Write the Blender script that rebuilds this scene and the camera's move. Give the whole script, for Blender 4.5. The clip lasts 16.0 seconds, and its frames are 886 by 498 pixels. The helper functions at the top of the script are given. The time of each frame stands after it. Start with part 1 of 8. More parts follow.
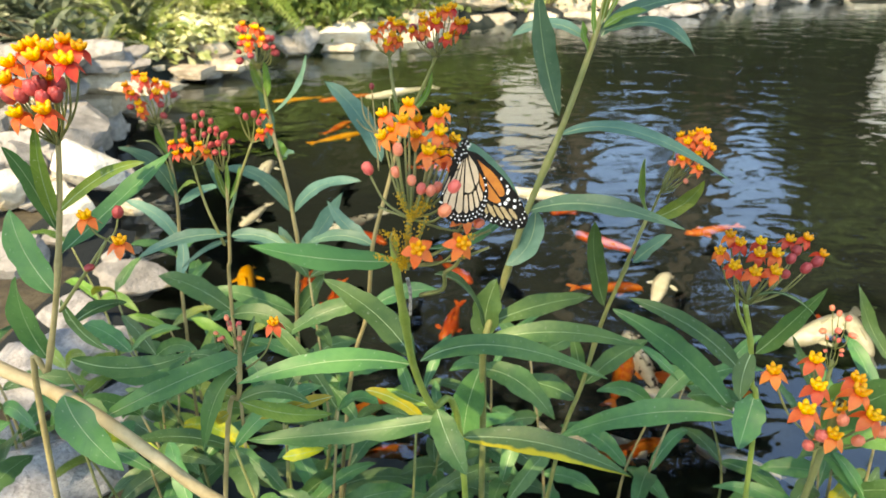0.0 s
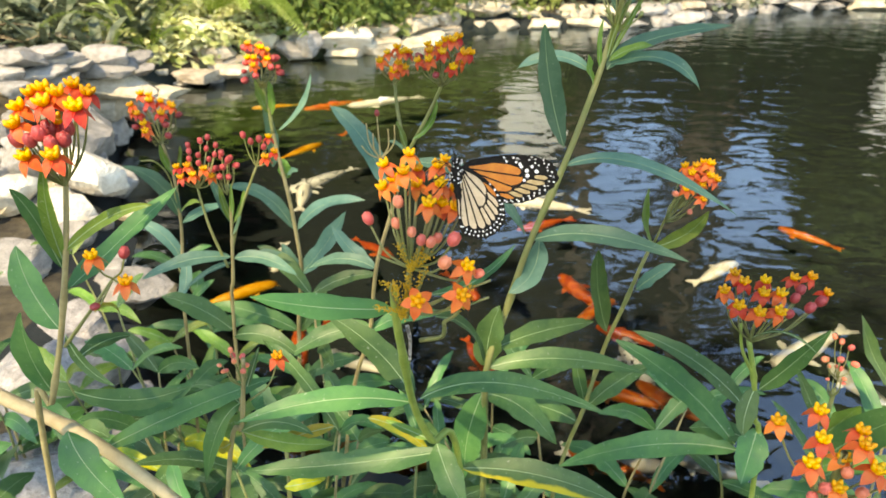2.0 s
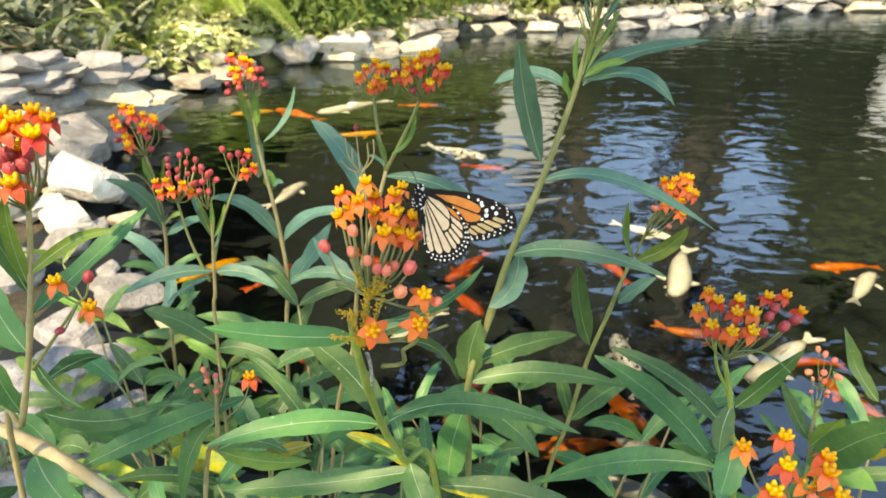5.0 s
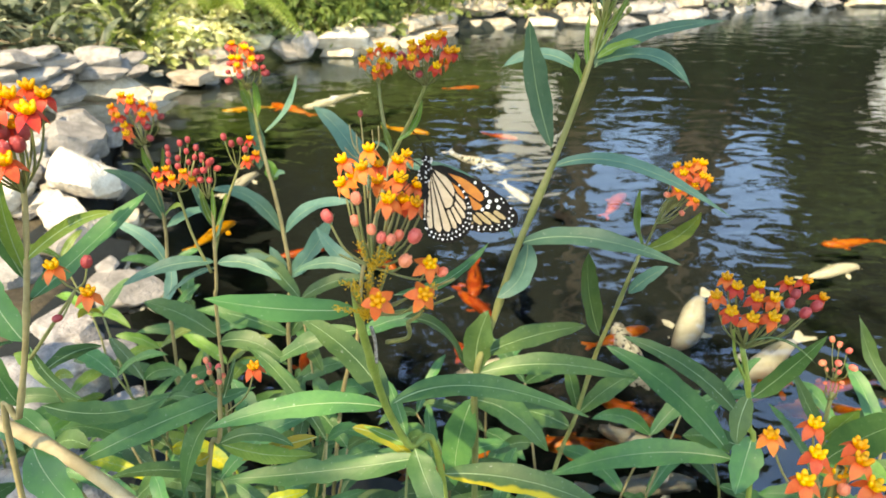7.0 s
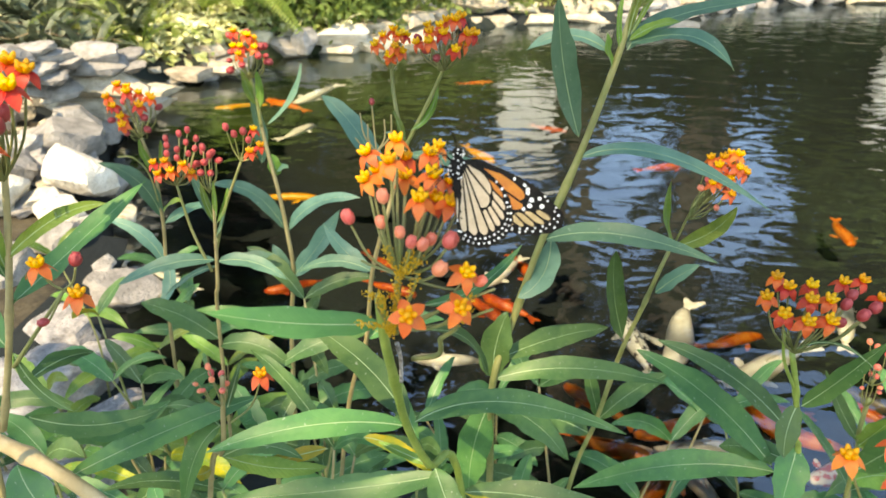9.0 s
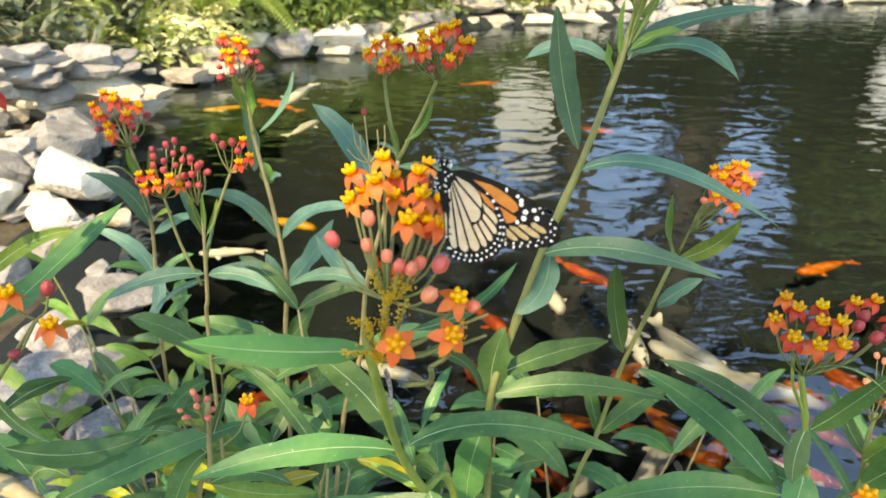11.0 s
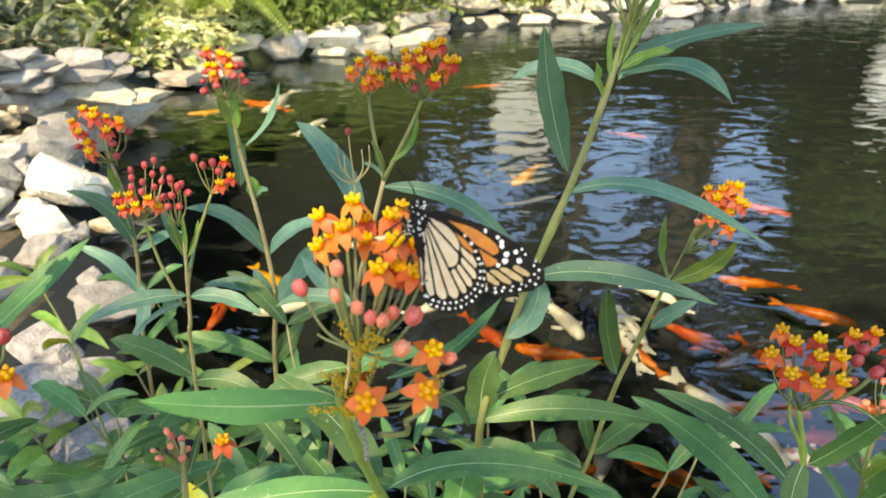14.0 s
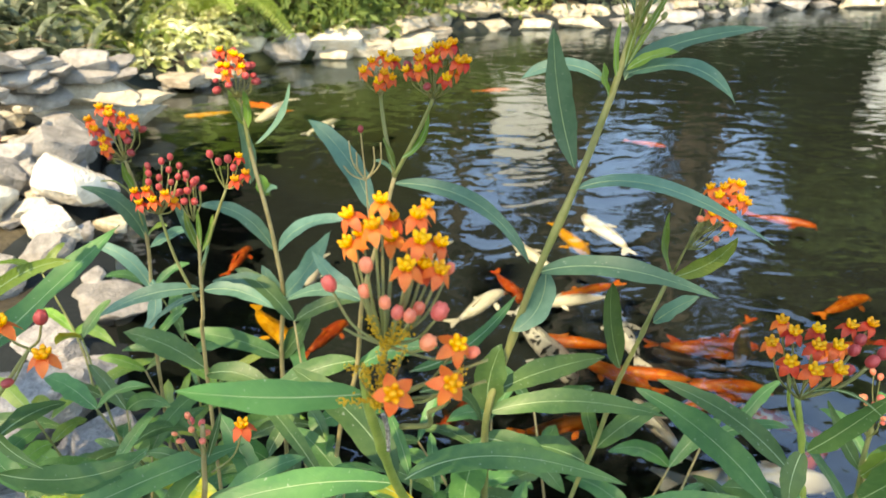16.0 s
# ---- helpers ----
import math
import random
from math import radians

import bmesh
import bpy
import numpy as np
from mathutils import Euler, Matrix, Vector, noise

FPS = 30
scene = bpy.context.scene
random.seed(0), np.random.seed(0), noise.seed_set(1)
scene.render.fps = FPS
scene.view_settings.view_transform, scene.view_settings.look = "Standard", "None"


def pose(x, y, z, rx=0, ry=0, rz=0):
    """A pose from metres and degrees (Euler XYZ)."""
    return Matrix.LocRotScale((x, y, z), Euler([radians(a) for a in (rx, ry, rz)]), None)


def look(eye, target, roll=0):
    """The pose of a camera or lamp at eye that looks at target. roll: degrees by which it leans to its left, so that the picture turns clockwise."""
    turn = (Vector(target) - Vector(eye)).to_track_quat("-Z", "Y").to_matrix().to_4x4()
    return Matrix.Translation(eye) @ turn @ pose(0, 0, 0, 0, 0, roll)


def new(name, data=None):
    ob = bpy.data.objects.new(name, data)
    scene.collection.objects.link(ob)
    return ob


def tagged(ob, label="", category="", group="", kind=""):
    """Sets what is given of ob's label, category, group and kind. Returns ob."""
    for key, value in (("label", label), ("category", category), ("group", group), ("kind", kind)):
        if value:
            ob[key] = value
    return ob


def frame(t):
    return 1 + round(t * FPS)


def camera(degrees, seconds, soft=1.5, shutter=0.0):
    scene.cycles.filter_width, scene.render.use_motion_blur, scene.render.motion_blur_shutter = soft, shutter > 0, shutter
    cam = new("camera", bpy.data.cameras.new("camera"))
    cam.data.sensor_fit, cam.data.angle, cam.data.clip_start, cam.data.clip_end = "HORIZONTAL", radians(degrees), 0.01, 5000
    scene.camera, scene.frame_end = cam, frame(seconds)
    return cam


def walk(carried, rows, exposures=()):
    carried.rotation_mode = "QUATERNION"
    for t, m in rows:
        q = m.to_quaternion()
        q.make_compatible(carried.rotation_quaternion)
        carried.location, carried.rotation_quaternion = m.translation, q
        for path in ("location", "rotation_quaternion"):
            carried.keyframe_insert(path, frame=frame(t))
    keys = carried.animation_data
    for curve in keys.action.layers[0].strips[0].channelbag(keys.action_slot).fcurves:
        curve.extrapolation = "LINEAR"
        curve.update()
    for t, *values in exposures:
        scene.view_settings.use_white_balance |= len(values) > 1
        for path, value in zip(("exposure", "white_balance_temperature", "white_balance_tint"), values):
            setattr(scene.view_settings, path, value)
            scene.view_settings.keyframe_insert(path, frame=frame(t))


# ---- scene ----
cam = camera(65, 16.0, soft=1.6, shutter=0.4)
cam.data.dof.use_dof, cam.data.dof.focus_distance, cam.data.dof.aperture_fstop = True, 0.46, 16.0
PATH = [
    (0, (-0.0120, -0.0127, 1.0849), (-0.0118, 0.8759, 0.6263), -0.25),
    (0.5, (-0.0116, -0.0065, 1.0861), (-0.0111, 0.8821, 0.6275), 0.05),
    (1, (-0.0114, -0.0012, 1.0883), (-0.0128, 0.8879, 0.6307), -0.05),
    (1.5, (-0.0141, -0.0014, 1.0978), (-0.0157, 0.8885, 0.6416), 0.19),
    (2, (-0.0149, -0.0021, 1.1067), (-0.0157, 0.8882, 0.6513), 0.26),
    (2.5, (-0.0098, -0.0030, 1.1089), (-0.0111, 0.8875, 0.6539), 0.19),
    (3, (-0.0042, -0.0039, 1.1128), (-0.0052, 0.8867, 0.6579), 0.11),
    (3.5, (0.0015, -0.0004, 1.1059), (0.0003, 0.8911, 0.6529), 0.03),
    (4, (0.0058, 0.0016, 1.1178), (0.0045, 0.8933, 0.6652), 0.07),
    (6.5, (0.0011, 0.0126, 1.1075), (0.0012, 0.9031, 0.6525), -0.04),
    (7, (-0.0023, 0.0158, 1.1022), (-0.0021, 0.9058, 0.6463), -0.10),
    (7.5, (-0.0081, 0.0265, 1.0980), (-0.0074, 0.9164, 0.6419), -0.05),
    (8, (-0.0132, 0.0375, 1.0869), (-0.0125, 0.9272, 0.6304), -0.12),
    (8.5, (-0.0162, 0.0463, 1.0859), (-0.0145, 0.9359, 0.6290), 0.04),
    (9, (-0.0191, 0.0523, 1.0819), (-0.0165, 0.9415, 0.6243), -0.03),
    (11.5, (-0.0165, 0.0815, 1.0853), (-0.0102, 0.9703, 0.6269), -0.16),
    (12, (-0.0151, 0.0879, 1.0811), (-0.0081, 0.9766, 0.6226), -0.18),
    (12.5, (-0.0096, 0.0919, 1.0845), (-0.0022, 0.9803, 0.6255), -0.15),
    (13, (-0.0134, 0.0937, 1.0931), (-0.0055, 0.9814, 0.6327), -0.37),
    (13.5, (-0.0133, 0.0992, 1.0927), (-0.0037, 0.9876, 0.6338), -0.11),
    (14, (-0.0076, 0.0996, 1.0952), (0.0016, 0.9877, 0.6357), -0.35),
    (14.5, (-0.0076, 0.1040, 1.0974), (0.0031, 0.9921, 0.6378), -0.16),
    (15, (-0.0141, 0.0996, 1.0911), (-0.0015, 0.9880, 0.6322), -0.03),
    (15.5, (-0.0115, 0.0831, 1.0899), (-0.0039, 0.9732, 0.6342), -0.17),
    (16, (-0.0162, 0.0818, 1.0957), (-0.0061, 0.9725, 0.6412), 0.02),
]
walk(cam, [(t, look(eye, target, roll)) for t, eye, target, roll in PATH], [(0, 1.30, 10500, 9), (3.5, 1.29, 10500, 9), (7, 1.42, 10500, 9), (9, 1.39, 10500, 9), (12.5, 1.30, 10500, 9), (16, 1.37, 10500, 9)])

# ---- daylight ----
SUN_ELEVATION, SUN_AZIMUTH = 50, 208      # degrees; azimuth clockwise from +y
world = bpy.data.worlds.new("daylight")
scene.world = world
world.use_nodes = True
sky = world.node_tree.nodes.new("ShaderNodeTexSky")
sky.sky_type, sky.sun_disc = "NISHITA", False
sky.ozone_density, sky.dust_density = 4.5, 0.2
sky.altitude = 800
sky.sun_elevation, sky.sun_rotation = radians(SUN_ELEVATION), radians(SUN_AZIMUTH)
background = world.node_tree.nodes["Background"]
background.inputs["Strength"].default_value = 0.228
world.node_tree.links.new(sky.outputs["Color"], background.inputs["Color"])

sun = new("sun", bpy.data.lights.new("sun", "SUN"))
sun.data.energy, sun.data.angle, sun.data.color = 3.3, radians(0.6), (1.0, 0.94, 0.82)
to_sun = Vector((math.sin(radians(SUN_AZIMUTH)) * math.cos(radians(SUN_ELEVATION)),
                 math.cos(radians(SUN_AZIMUTH)) * math.cos(radians(SUN_ELEVATION)), math.sin(radians(SUN_ELEVATION))))
sun.matrix_world = look(to_sun * 30, (0, 0, 0))

# ---- materials ----
def material(name, colour, rough=0.6, second=None, scale=20.0, bump=0.0, bump_scale=60.0, random_hue=0.0, random_value=0.0,
             spec=0.5, contrast=(0.35, 0.65), coat=0.0, sub=0.0, metal=0.0):
    """A surface whose colour wanders between two tones at two scales, with fine relief."""
    m = bpy.data.materials.new(name)
    m.use_nodes = True
    nodes, link = m.node_tree.nodes, m.node_tree.links.new
    skin = nodes["Principled BSDF"]
    skin.inputs["Roughness"].default_value = rough
    skin.inputs["Specular IOR Level"].default_value = spec
    skin.inputs["Coat Weight"].default_value = coat
    skin.inputs["Metallic"].default_value = metal
    place = nodes.new("ShaderNodeTexCoord")
    large, small = nodes.new("ShaderNodeTexNoise"), nodes.new("ShaderNodeTexNoise")
    large.inputs["Scale"].default_value, small.inputs["Scale"].default_value = scale, scale * 6
    large.inputs["Detail"].default_value = small.inputs["Detail"].default_value = 5
    add = nodes.new("ShaderNodeMath")
    add.operation = "MULTIPLY_ADD"
    add.inputs[1].default_value = 0.4
    link(small.outputs["Fac"], add.inputs[0])
    link(large.outputs["Fac"], add.inputs[2])
    ramp = nodes.new("ShaderNodeValToRGB")
    ramp.color_ramp.elements[0].position, ramp.color_ramp.elements[1].position = contrast[0] + 0.2, contrast[1] + 0.2
    ramp.color_ramp.elements[0].color = (*colour, 1)
    ramp.color_ramp.elements[1].color = (*(second or tuple(min(1, c * 1.35) for c in colour)), 1)
    link(add.outputs[0], ramp.inputs["Fac"])
    for n in (large, small):
        link(place.outputs["Object"], n.inputs["Vector"])
    shade = ramp.outputs["Color"]
    if random_hue or random_value:
        info, hue = nodes.new("ShaderNodeObjectInfo"), nodes.new("ShaderNodeHueSaturation")
        for amount, name_in, middle in ((random_hue, "Hue", 0.5), (random_value, "Value", 1.0)):
            spread = nodes.new("ShaderNodeMapRange")
            spread.inputs["To Min"].default_value, spread.inputs["To Max"].default_value = middle - amount, middle + amount
            link(info.outputs["Random"], spread.inputs["Value"])
            link(spread.outputs["Result"], hue.inputs[name_in])
        link(shade, hue.inputs["Color"])
        shade = hue.outputs["Color"]
    link(shade, skin.inputs["Base Color"])
    if sub:
        glow = nodes.new("ShaderNodeBsdfTranslucent")
        mix = nodes.new("ShaderNodeMixShader")
        mix.inputs["Fac"].default_value = sub
        link(shade, glow.inputs["Color"])
        link(skin.outputs["BSDF"], mix.inputs[1])
        link(glow.outputs["BSDF"], mix.inputs[2])
        link(mix.outputs["Shader"], nodes["Material Output"].inputs["Surface"])
    if bump:
        grain, relief = nodes.new("ShaderNodeTexNoise"), nodes.new("ShaderNodeBump")
        grain.inputs["Scale"].default_value, grain.inputs["Detail"].default_value = bump_scale, 6
        relief.inputs["Strength"].default_value, relief.inputs["Distance"].default_value = bump, 0.4 / bump_scale
        link(place.outputs["Object"], grain.inputs["Vector"])
        link(grain.outputs["Fac"], relief.inputs["Height"])
        link(relief.outputs["Normal"], skin.inputs["Normal"])
    return m


def leaf_material(name, colour, second, rough=0.42, veins=0.35, sub=0.22, value=0.28, edged=False):
    """A leaf blade: side veins run from the midrib by its own length and breadth; patches and a slight waxy bloom."""
    m = material(name, colour, rough, second, scale=28, random_hue=0.026, random_value=value, sub=sub, spec=0.45)
    nodes, link = m.node_tree.nodes, m.node_tree.links.new
    skin = nodes["Principled BSDF"]
    uv, split = nodes.new("ShaderNodeUVMap"), nodes.new("ShaderNodeSeparateXYZ")
    link(uv.outputs["UV"], split.inputs["Vector"])
    away, slant, wave = nodes.new("ShaderNodeMath"), nodes.new("ShaderNodeMath"), nodes.new("ShaderNodeMath")
    away.operation, slant.operation, wave.operation = "ABSOLUTE", "MULTIPLY_ADD", "SINE"
    centre = nodes.new("ShaderNodeMath")
    centre.operation, centre.inputs[1].default_value = "SUBTRACT", 0.5
    link(split.outputs["Y"], centre.inputs[0])
    link(centre.outputs[0], away.inputs[0])
    slant.inputs[1].default_value = -24.0
    long = nodes.new("ShaderNodeMath")
    long.operation, long.inputs[1].default_value = "MULTIPLY", 110.0
    link(split.outputs["X"], long.inputs[0])
    link(away.outputs[0], slant.inputs[0])
    link(long.outputs[0], slant.inputs[2])
    link(slant.outputs[0], wave.inputs[0])
    sharp = nodes.new("ShaderNodeMath")
    sharp.operation, sharp.inputs[1].default_value = "POWER", 6.0
    lift = nodes.new("ShaderNodeMapRange")
    lift.inputs["From Min"].default_value = -1.0
    link(wave.outputs[0], lift.inputs["Value"])
    link(lift.outputs["Result"], sharp.inputs[0])
    fleck, dot, pale = (nodes.new("ShaderNode" + k) for k in ("TexNoise", "MapRange", "Mix"))
    fleck.inputs["Scale"].default_value, fleck.inputs["Detail"].default_value = 420, 1
    link(nodes["Texture Coordinate"].outputs["Object"], fleck.inputs["Vector"])
    dot.inputs["From Min"].default_value, dot.inputs["From Max"].default_value, dot.inputs["To Max"].default_value = 0.71, 0.78, 0.5
    link(fleck.outputs["Fac"], dot.inputs["Value"])
    pale.data_type = "RGBA"
    pale.inputs["B"].default_value = (0.46, 0.52, 0.40, 1)
    link(dot.outputs["Result"], pale.inputs["Factor"])
    link(skin.inputs["Base Color"].links[0].from_socket, pale.inputs["A"])
    link(pale.outputs["Result"], skin.inputs["Base Color"])
    if edged:
        # one margin withers to yellow, unevenly along the blade
        patch, reach_in, wither, mix = (nodes.new("ShaderNode" + k) for k in ("TexNoise", "Math", "MapRange", "Mix"))
        patch.inputs["Scale"].default_value = 60
        link(nodes["Texture Coordinate"].outputs["Object"], patch.inputs["Vector"])
        reach_in.operation, reach_in.inputs[1].default_value = "MULTIPLY_ADD", 0.5
        link(patch.outputs["Fac"], reach_in.inputs[0])
        link(split.outputs["Y"], reach_in.inputs[2])
        wither.inputs["From Min"].default_value, wither.inputs["From Max"].default_value = 0.98, 1.10
        link(reach_in.outputs[0], wither.inputs["Value"])
        mix.data_type = "RGBA"
        mix.inputs["B"].default_value = (0.62, 0.50, 0.03, 1)
        green = skin.inputs["Base Color"].links[0].from_socket
        link(wither.outputs["Result"], mix.inputs["Factor"])
        link(green, mix.inputs["A"])
        link(mix.outputs["Result"], skin.inputs["Base Color"])
    relief = nodes.new("ShaderNodeBump")
    relief.inputs["Strength"].default_value, relief.inputs["Distance"].default_value = veins, 0.0006
    relief.invert = True
    link(sharp.outputs[0], relief.inputs["Height"])
    link(relief.outputs["Normal"], skin.inputs["Normal"])
    return m


LEAF = leaf_material("milkweed_leaf", (0.045, 0.144, 0.043), (0.086, 0.204, 0.060), rough=0.46, veins=0.09)
LEAF_EDGED = leaf_material("yellow_edged_leaf", (0.045, 0.144, 0.043), (0.086, 0.204, 0.060), rough=0.46, veins=0.09, edged=True)
# blue-green for upper leaves: the sky's sheen is put into the colour
LEAF_SKYLIT = leaf_material("skylit_blue_green_leaf", (0.070, 0.178, 0.118), (0.112, 0.235, 0.158), rough=0.48, veins=0.08)
LEAF_PALE = leaf_material("young_leaf", (0.11, 0.22, 0.035), (0.19, 0.30, 0.06), sub=0.3)
LEAF_YELLOW = leaf_material("yellowing_leaf", (0.50, 0.40, 0.02), (0.20, 0.28, 0.03), sub=0.25)
MIDRIB = material("pale_midrib", (0.24, 0.34, 0.18), 0.5)
STEM = material("green_stem", (0.175, 0.20, 0.065), 0.5, (0.26, 0.255, 0.10), scale=40, bump=0.15, random_value=0.15)
STEM_FRESH = material("fresh_green_stem", (0.20, 0.29, 0.055), 0.45, (0.29, 0.37, 0.09), scale=40, bump=0.15)
STEM_WOOD = material("woody_stem", (0.26, 0.21, 0.095), 0.6, (0.38, 0.31, 0.15), scale=35, bump=0.3, random_value=0.15)
PETAL_ORANGE = material("orange_petal", (0.86, 0.155, 0.040), 0.5, (0.92, 0.22, 0.045), scale=120, random_hue=0.012, random_value=0.15, sub=0.25)
PETAL_RED = material("red_petal", (0.70, 0.060, 0.018), 0.45, (0.82, 0.13, 0.030), scale=120, random_hue=0.012, random_value=0.2, sub=0.2)
CORONA = material("yellow_orange_corona", (0.95, 0.42, 0.008), 0.5, (1.0, 0.54, 0.015), scale=150, random_hue=0.012, random_value=0.1, sub=0.2)
BUD_PINK = material("salmon_bud", (0.78, 0.155, 0.095), 0.5, (0.84, 0.25, 0.16), scale=90, bump=0.15, random_hue=0.015, random_value=0.15)
BUD_RED = material("red_bud", (0.36, 0.035, 0.040), 0.5, (0.47, 0.075, 0.070), scale=90, random_value=0.25)
APHID = material("yellow_aphid", (0.60, 0.34, 0.01), 0.45, (0.55, 0.33, 0.02), scale=300)
HUSK = material("grey_husk", (0.45, 0.43, 0.40), 0.7, (0.12, 0.11, 0.10), scale=350)
BRANCH = material("tan_bark", (0.44, 0.33, 0.17), 0.7, (0.60, 0.47, 0.27), scale=30, bump=0.4)
STONE = material("pale_limestone", (0.35, 0.295, 0.215), 0.85, (0.60, 0.53, 0.415), scale=5, bump=0.6, bump_scale=22, random_hue=0.01, random_value=0.22)
STONE_WHITE = material("white_limestone", (0.60, 0.54, 0.44), 0.85, (0.80, 0.76, 0.67), scale=5, bump=0.6, bump_scale=18, random_value=0.1)
STONE_GREY = material("grey_stone", (0.23, 0.22, 0.205), 0.85, (0.39, 0.37, 0.345), scale=6, bump=0.6, bump_scale=24, random_value=0.2)
STONE_ASH = material("ash_grey_stone", (0.20, 0.19, 0.185), 0.85, (0.40, 0.38, 0.365), scale=6, bump=0.6, bump_scale=24, random_value=0.12)
SOIL = material("leaf_littered_soil", (0.030, 0.024, 0.015), 0.95, (0.085, 0.070, 0.042), scale=9, bump=0.8, bump_scale=30)
FERN = material("fern_green", (0.14, 0.23, 0.03), 0.5, (0.28, 0.37, 0.07), scale=8, random_value=0.2, sub=0.3)
# rosette leaves: cream variegation brightened for sun, and a green darkened for shade
ROSETTE = material("sunlit_cream_edged_leaf", (0.52, 0.57, 0.25), 0.5, (0.88, 0.88, 0.64), scale=14, random_value=0.25, sub=0.2)
ROSETTE_SHADED = material("shade_dark_leaf", (0.040, 0.068, 0.034), 0.5, (0.20, 0.23, 0.15), scale=12, random_value=0.25, sub=0.15)
# far foliage: near-black carries shade in its colour, the next one sunlight
FOLIAGE = material("shade_dark_foliage", (0.008, 0.020, 0.006), 0.7, (0.022, 0.044, 0.012), scale=1.2, sub=0.2, spec=0.05)
FOLIAGE_LIT = material("lit_green_foliage", (0.055, 0.095, 0.020), 0.7, (0.135, 0.190, 0.048), scale=1.2, sub=0.25, spec=0.1)
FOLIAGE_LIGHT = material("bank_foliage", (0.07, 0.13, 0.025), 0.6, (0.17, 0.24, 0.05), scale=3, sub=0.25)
BARK = material("brown_bark", (0.065, 0.048, 0.035), 0.9, (0.13, 0.10, 0.075), scale=6, bump=0.8, bump_scale=25, spec=0.15)
PLASTER = material("cream_plaster", (0.84, 0.79, 0.70), 0.85, (0.88, 0.85, 0.79), scale=2, bump=0.2)
ROOF = material("brown_roof", (0.12, 0.07, 0.045), 0.8, (0.19, 0.11, 0.07), scale=5, bump=0.4)


def bed_material():
    """Dark silt, with a green growth of algae on the bed before the sunny far corner."""
    m = material("murky_pond_bed", (0.0048, 0.0095, 0.0110), 0.9, (0.0095, 0.0160, 0.0175), scale=3, bump=0.4)
    nodes, link = m.node_tree.nodes, m.node_tree.links.new
    skin = nodes["Principled BSDF"]
    silt = skin.inputs["Base Color"].links[0].from_socket
    place, off, squash, far, wander, edge, mix = (nodes.new("ShaderNode" + k) for k in ("TexCoord", "VectorMath", "VectorMath", "VectorMath", "TexNoise", "MapRange", "Mix"))
    off.operation, off.inputs[1].default_value = "SUBTRACT", (-0.4, 5.1, -0.75)
    squash.operation, squash.inputs[1].default_value = "MULTIPLY", (0.6, 0.75, 0.0)
    far.operation = "LENGTH"
    link(place.outputs["Object"], off.inputs[0])
    link(off.outputs[0], squash.inputs[0])
    link(squash.outputs[0], far.inputs[0])
    wander.inputs["Scale"].default_value = 1.6
    link(place.outputs["Object"], wander.inputs["Vector"])
    sway = nodes.new("ShaderNodeMath")
    sway.operation, sway.inputs[1].default_value = "MULTIPLY_ADD", 0.9
    link(wander.outputs["Fac"], sway.inputs[0])
    link(far.outputs["Value"], sway.inputs[2])
    edge.inputs["From Min"].default_value, edge.inputs["From Max"].default_value = 0.75, 1.7
    edge.inputs["To Min"].default_value, edge.inputs["To Max"].default_value = 1.0, 0.0
    link(sway.outputs[0], edge.inputs["Value"])
    mix.data_type = "RGBA"
    mix.inputs["B"].default_value = (0.022, 0.032, 0.007, 1)
    link(edge.outputs["Result"], mix.inputs["Factor"])
    link(silt, mix.inputs["A"])
    link(mix.outputs["Result"], skin.inputs["Base Color"])
    return m


BED = bed_material()
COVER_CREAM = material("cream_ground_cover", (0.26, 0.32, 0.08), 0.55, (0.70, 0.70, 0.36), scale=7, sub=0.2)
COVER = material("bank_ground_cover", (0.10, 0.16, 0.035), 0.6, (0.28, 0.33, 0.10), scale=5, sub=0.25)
TWIG = material("dry_twig", (0.20, 0.14, 0.08), 0.9, (0.34, 0.26, 0.16), scale=30)


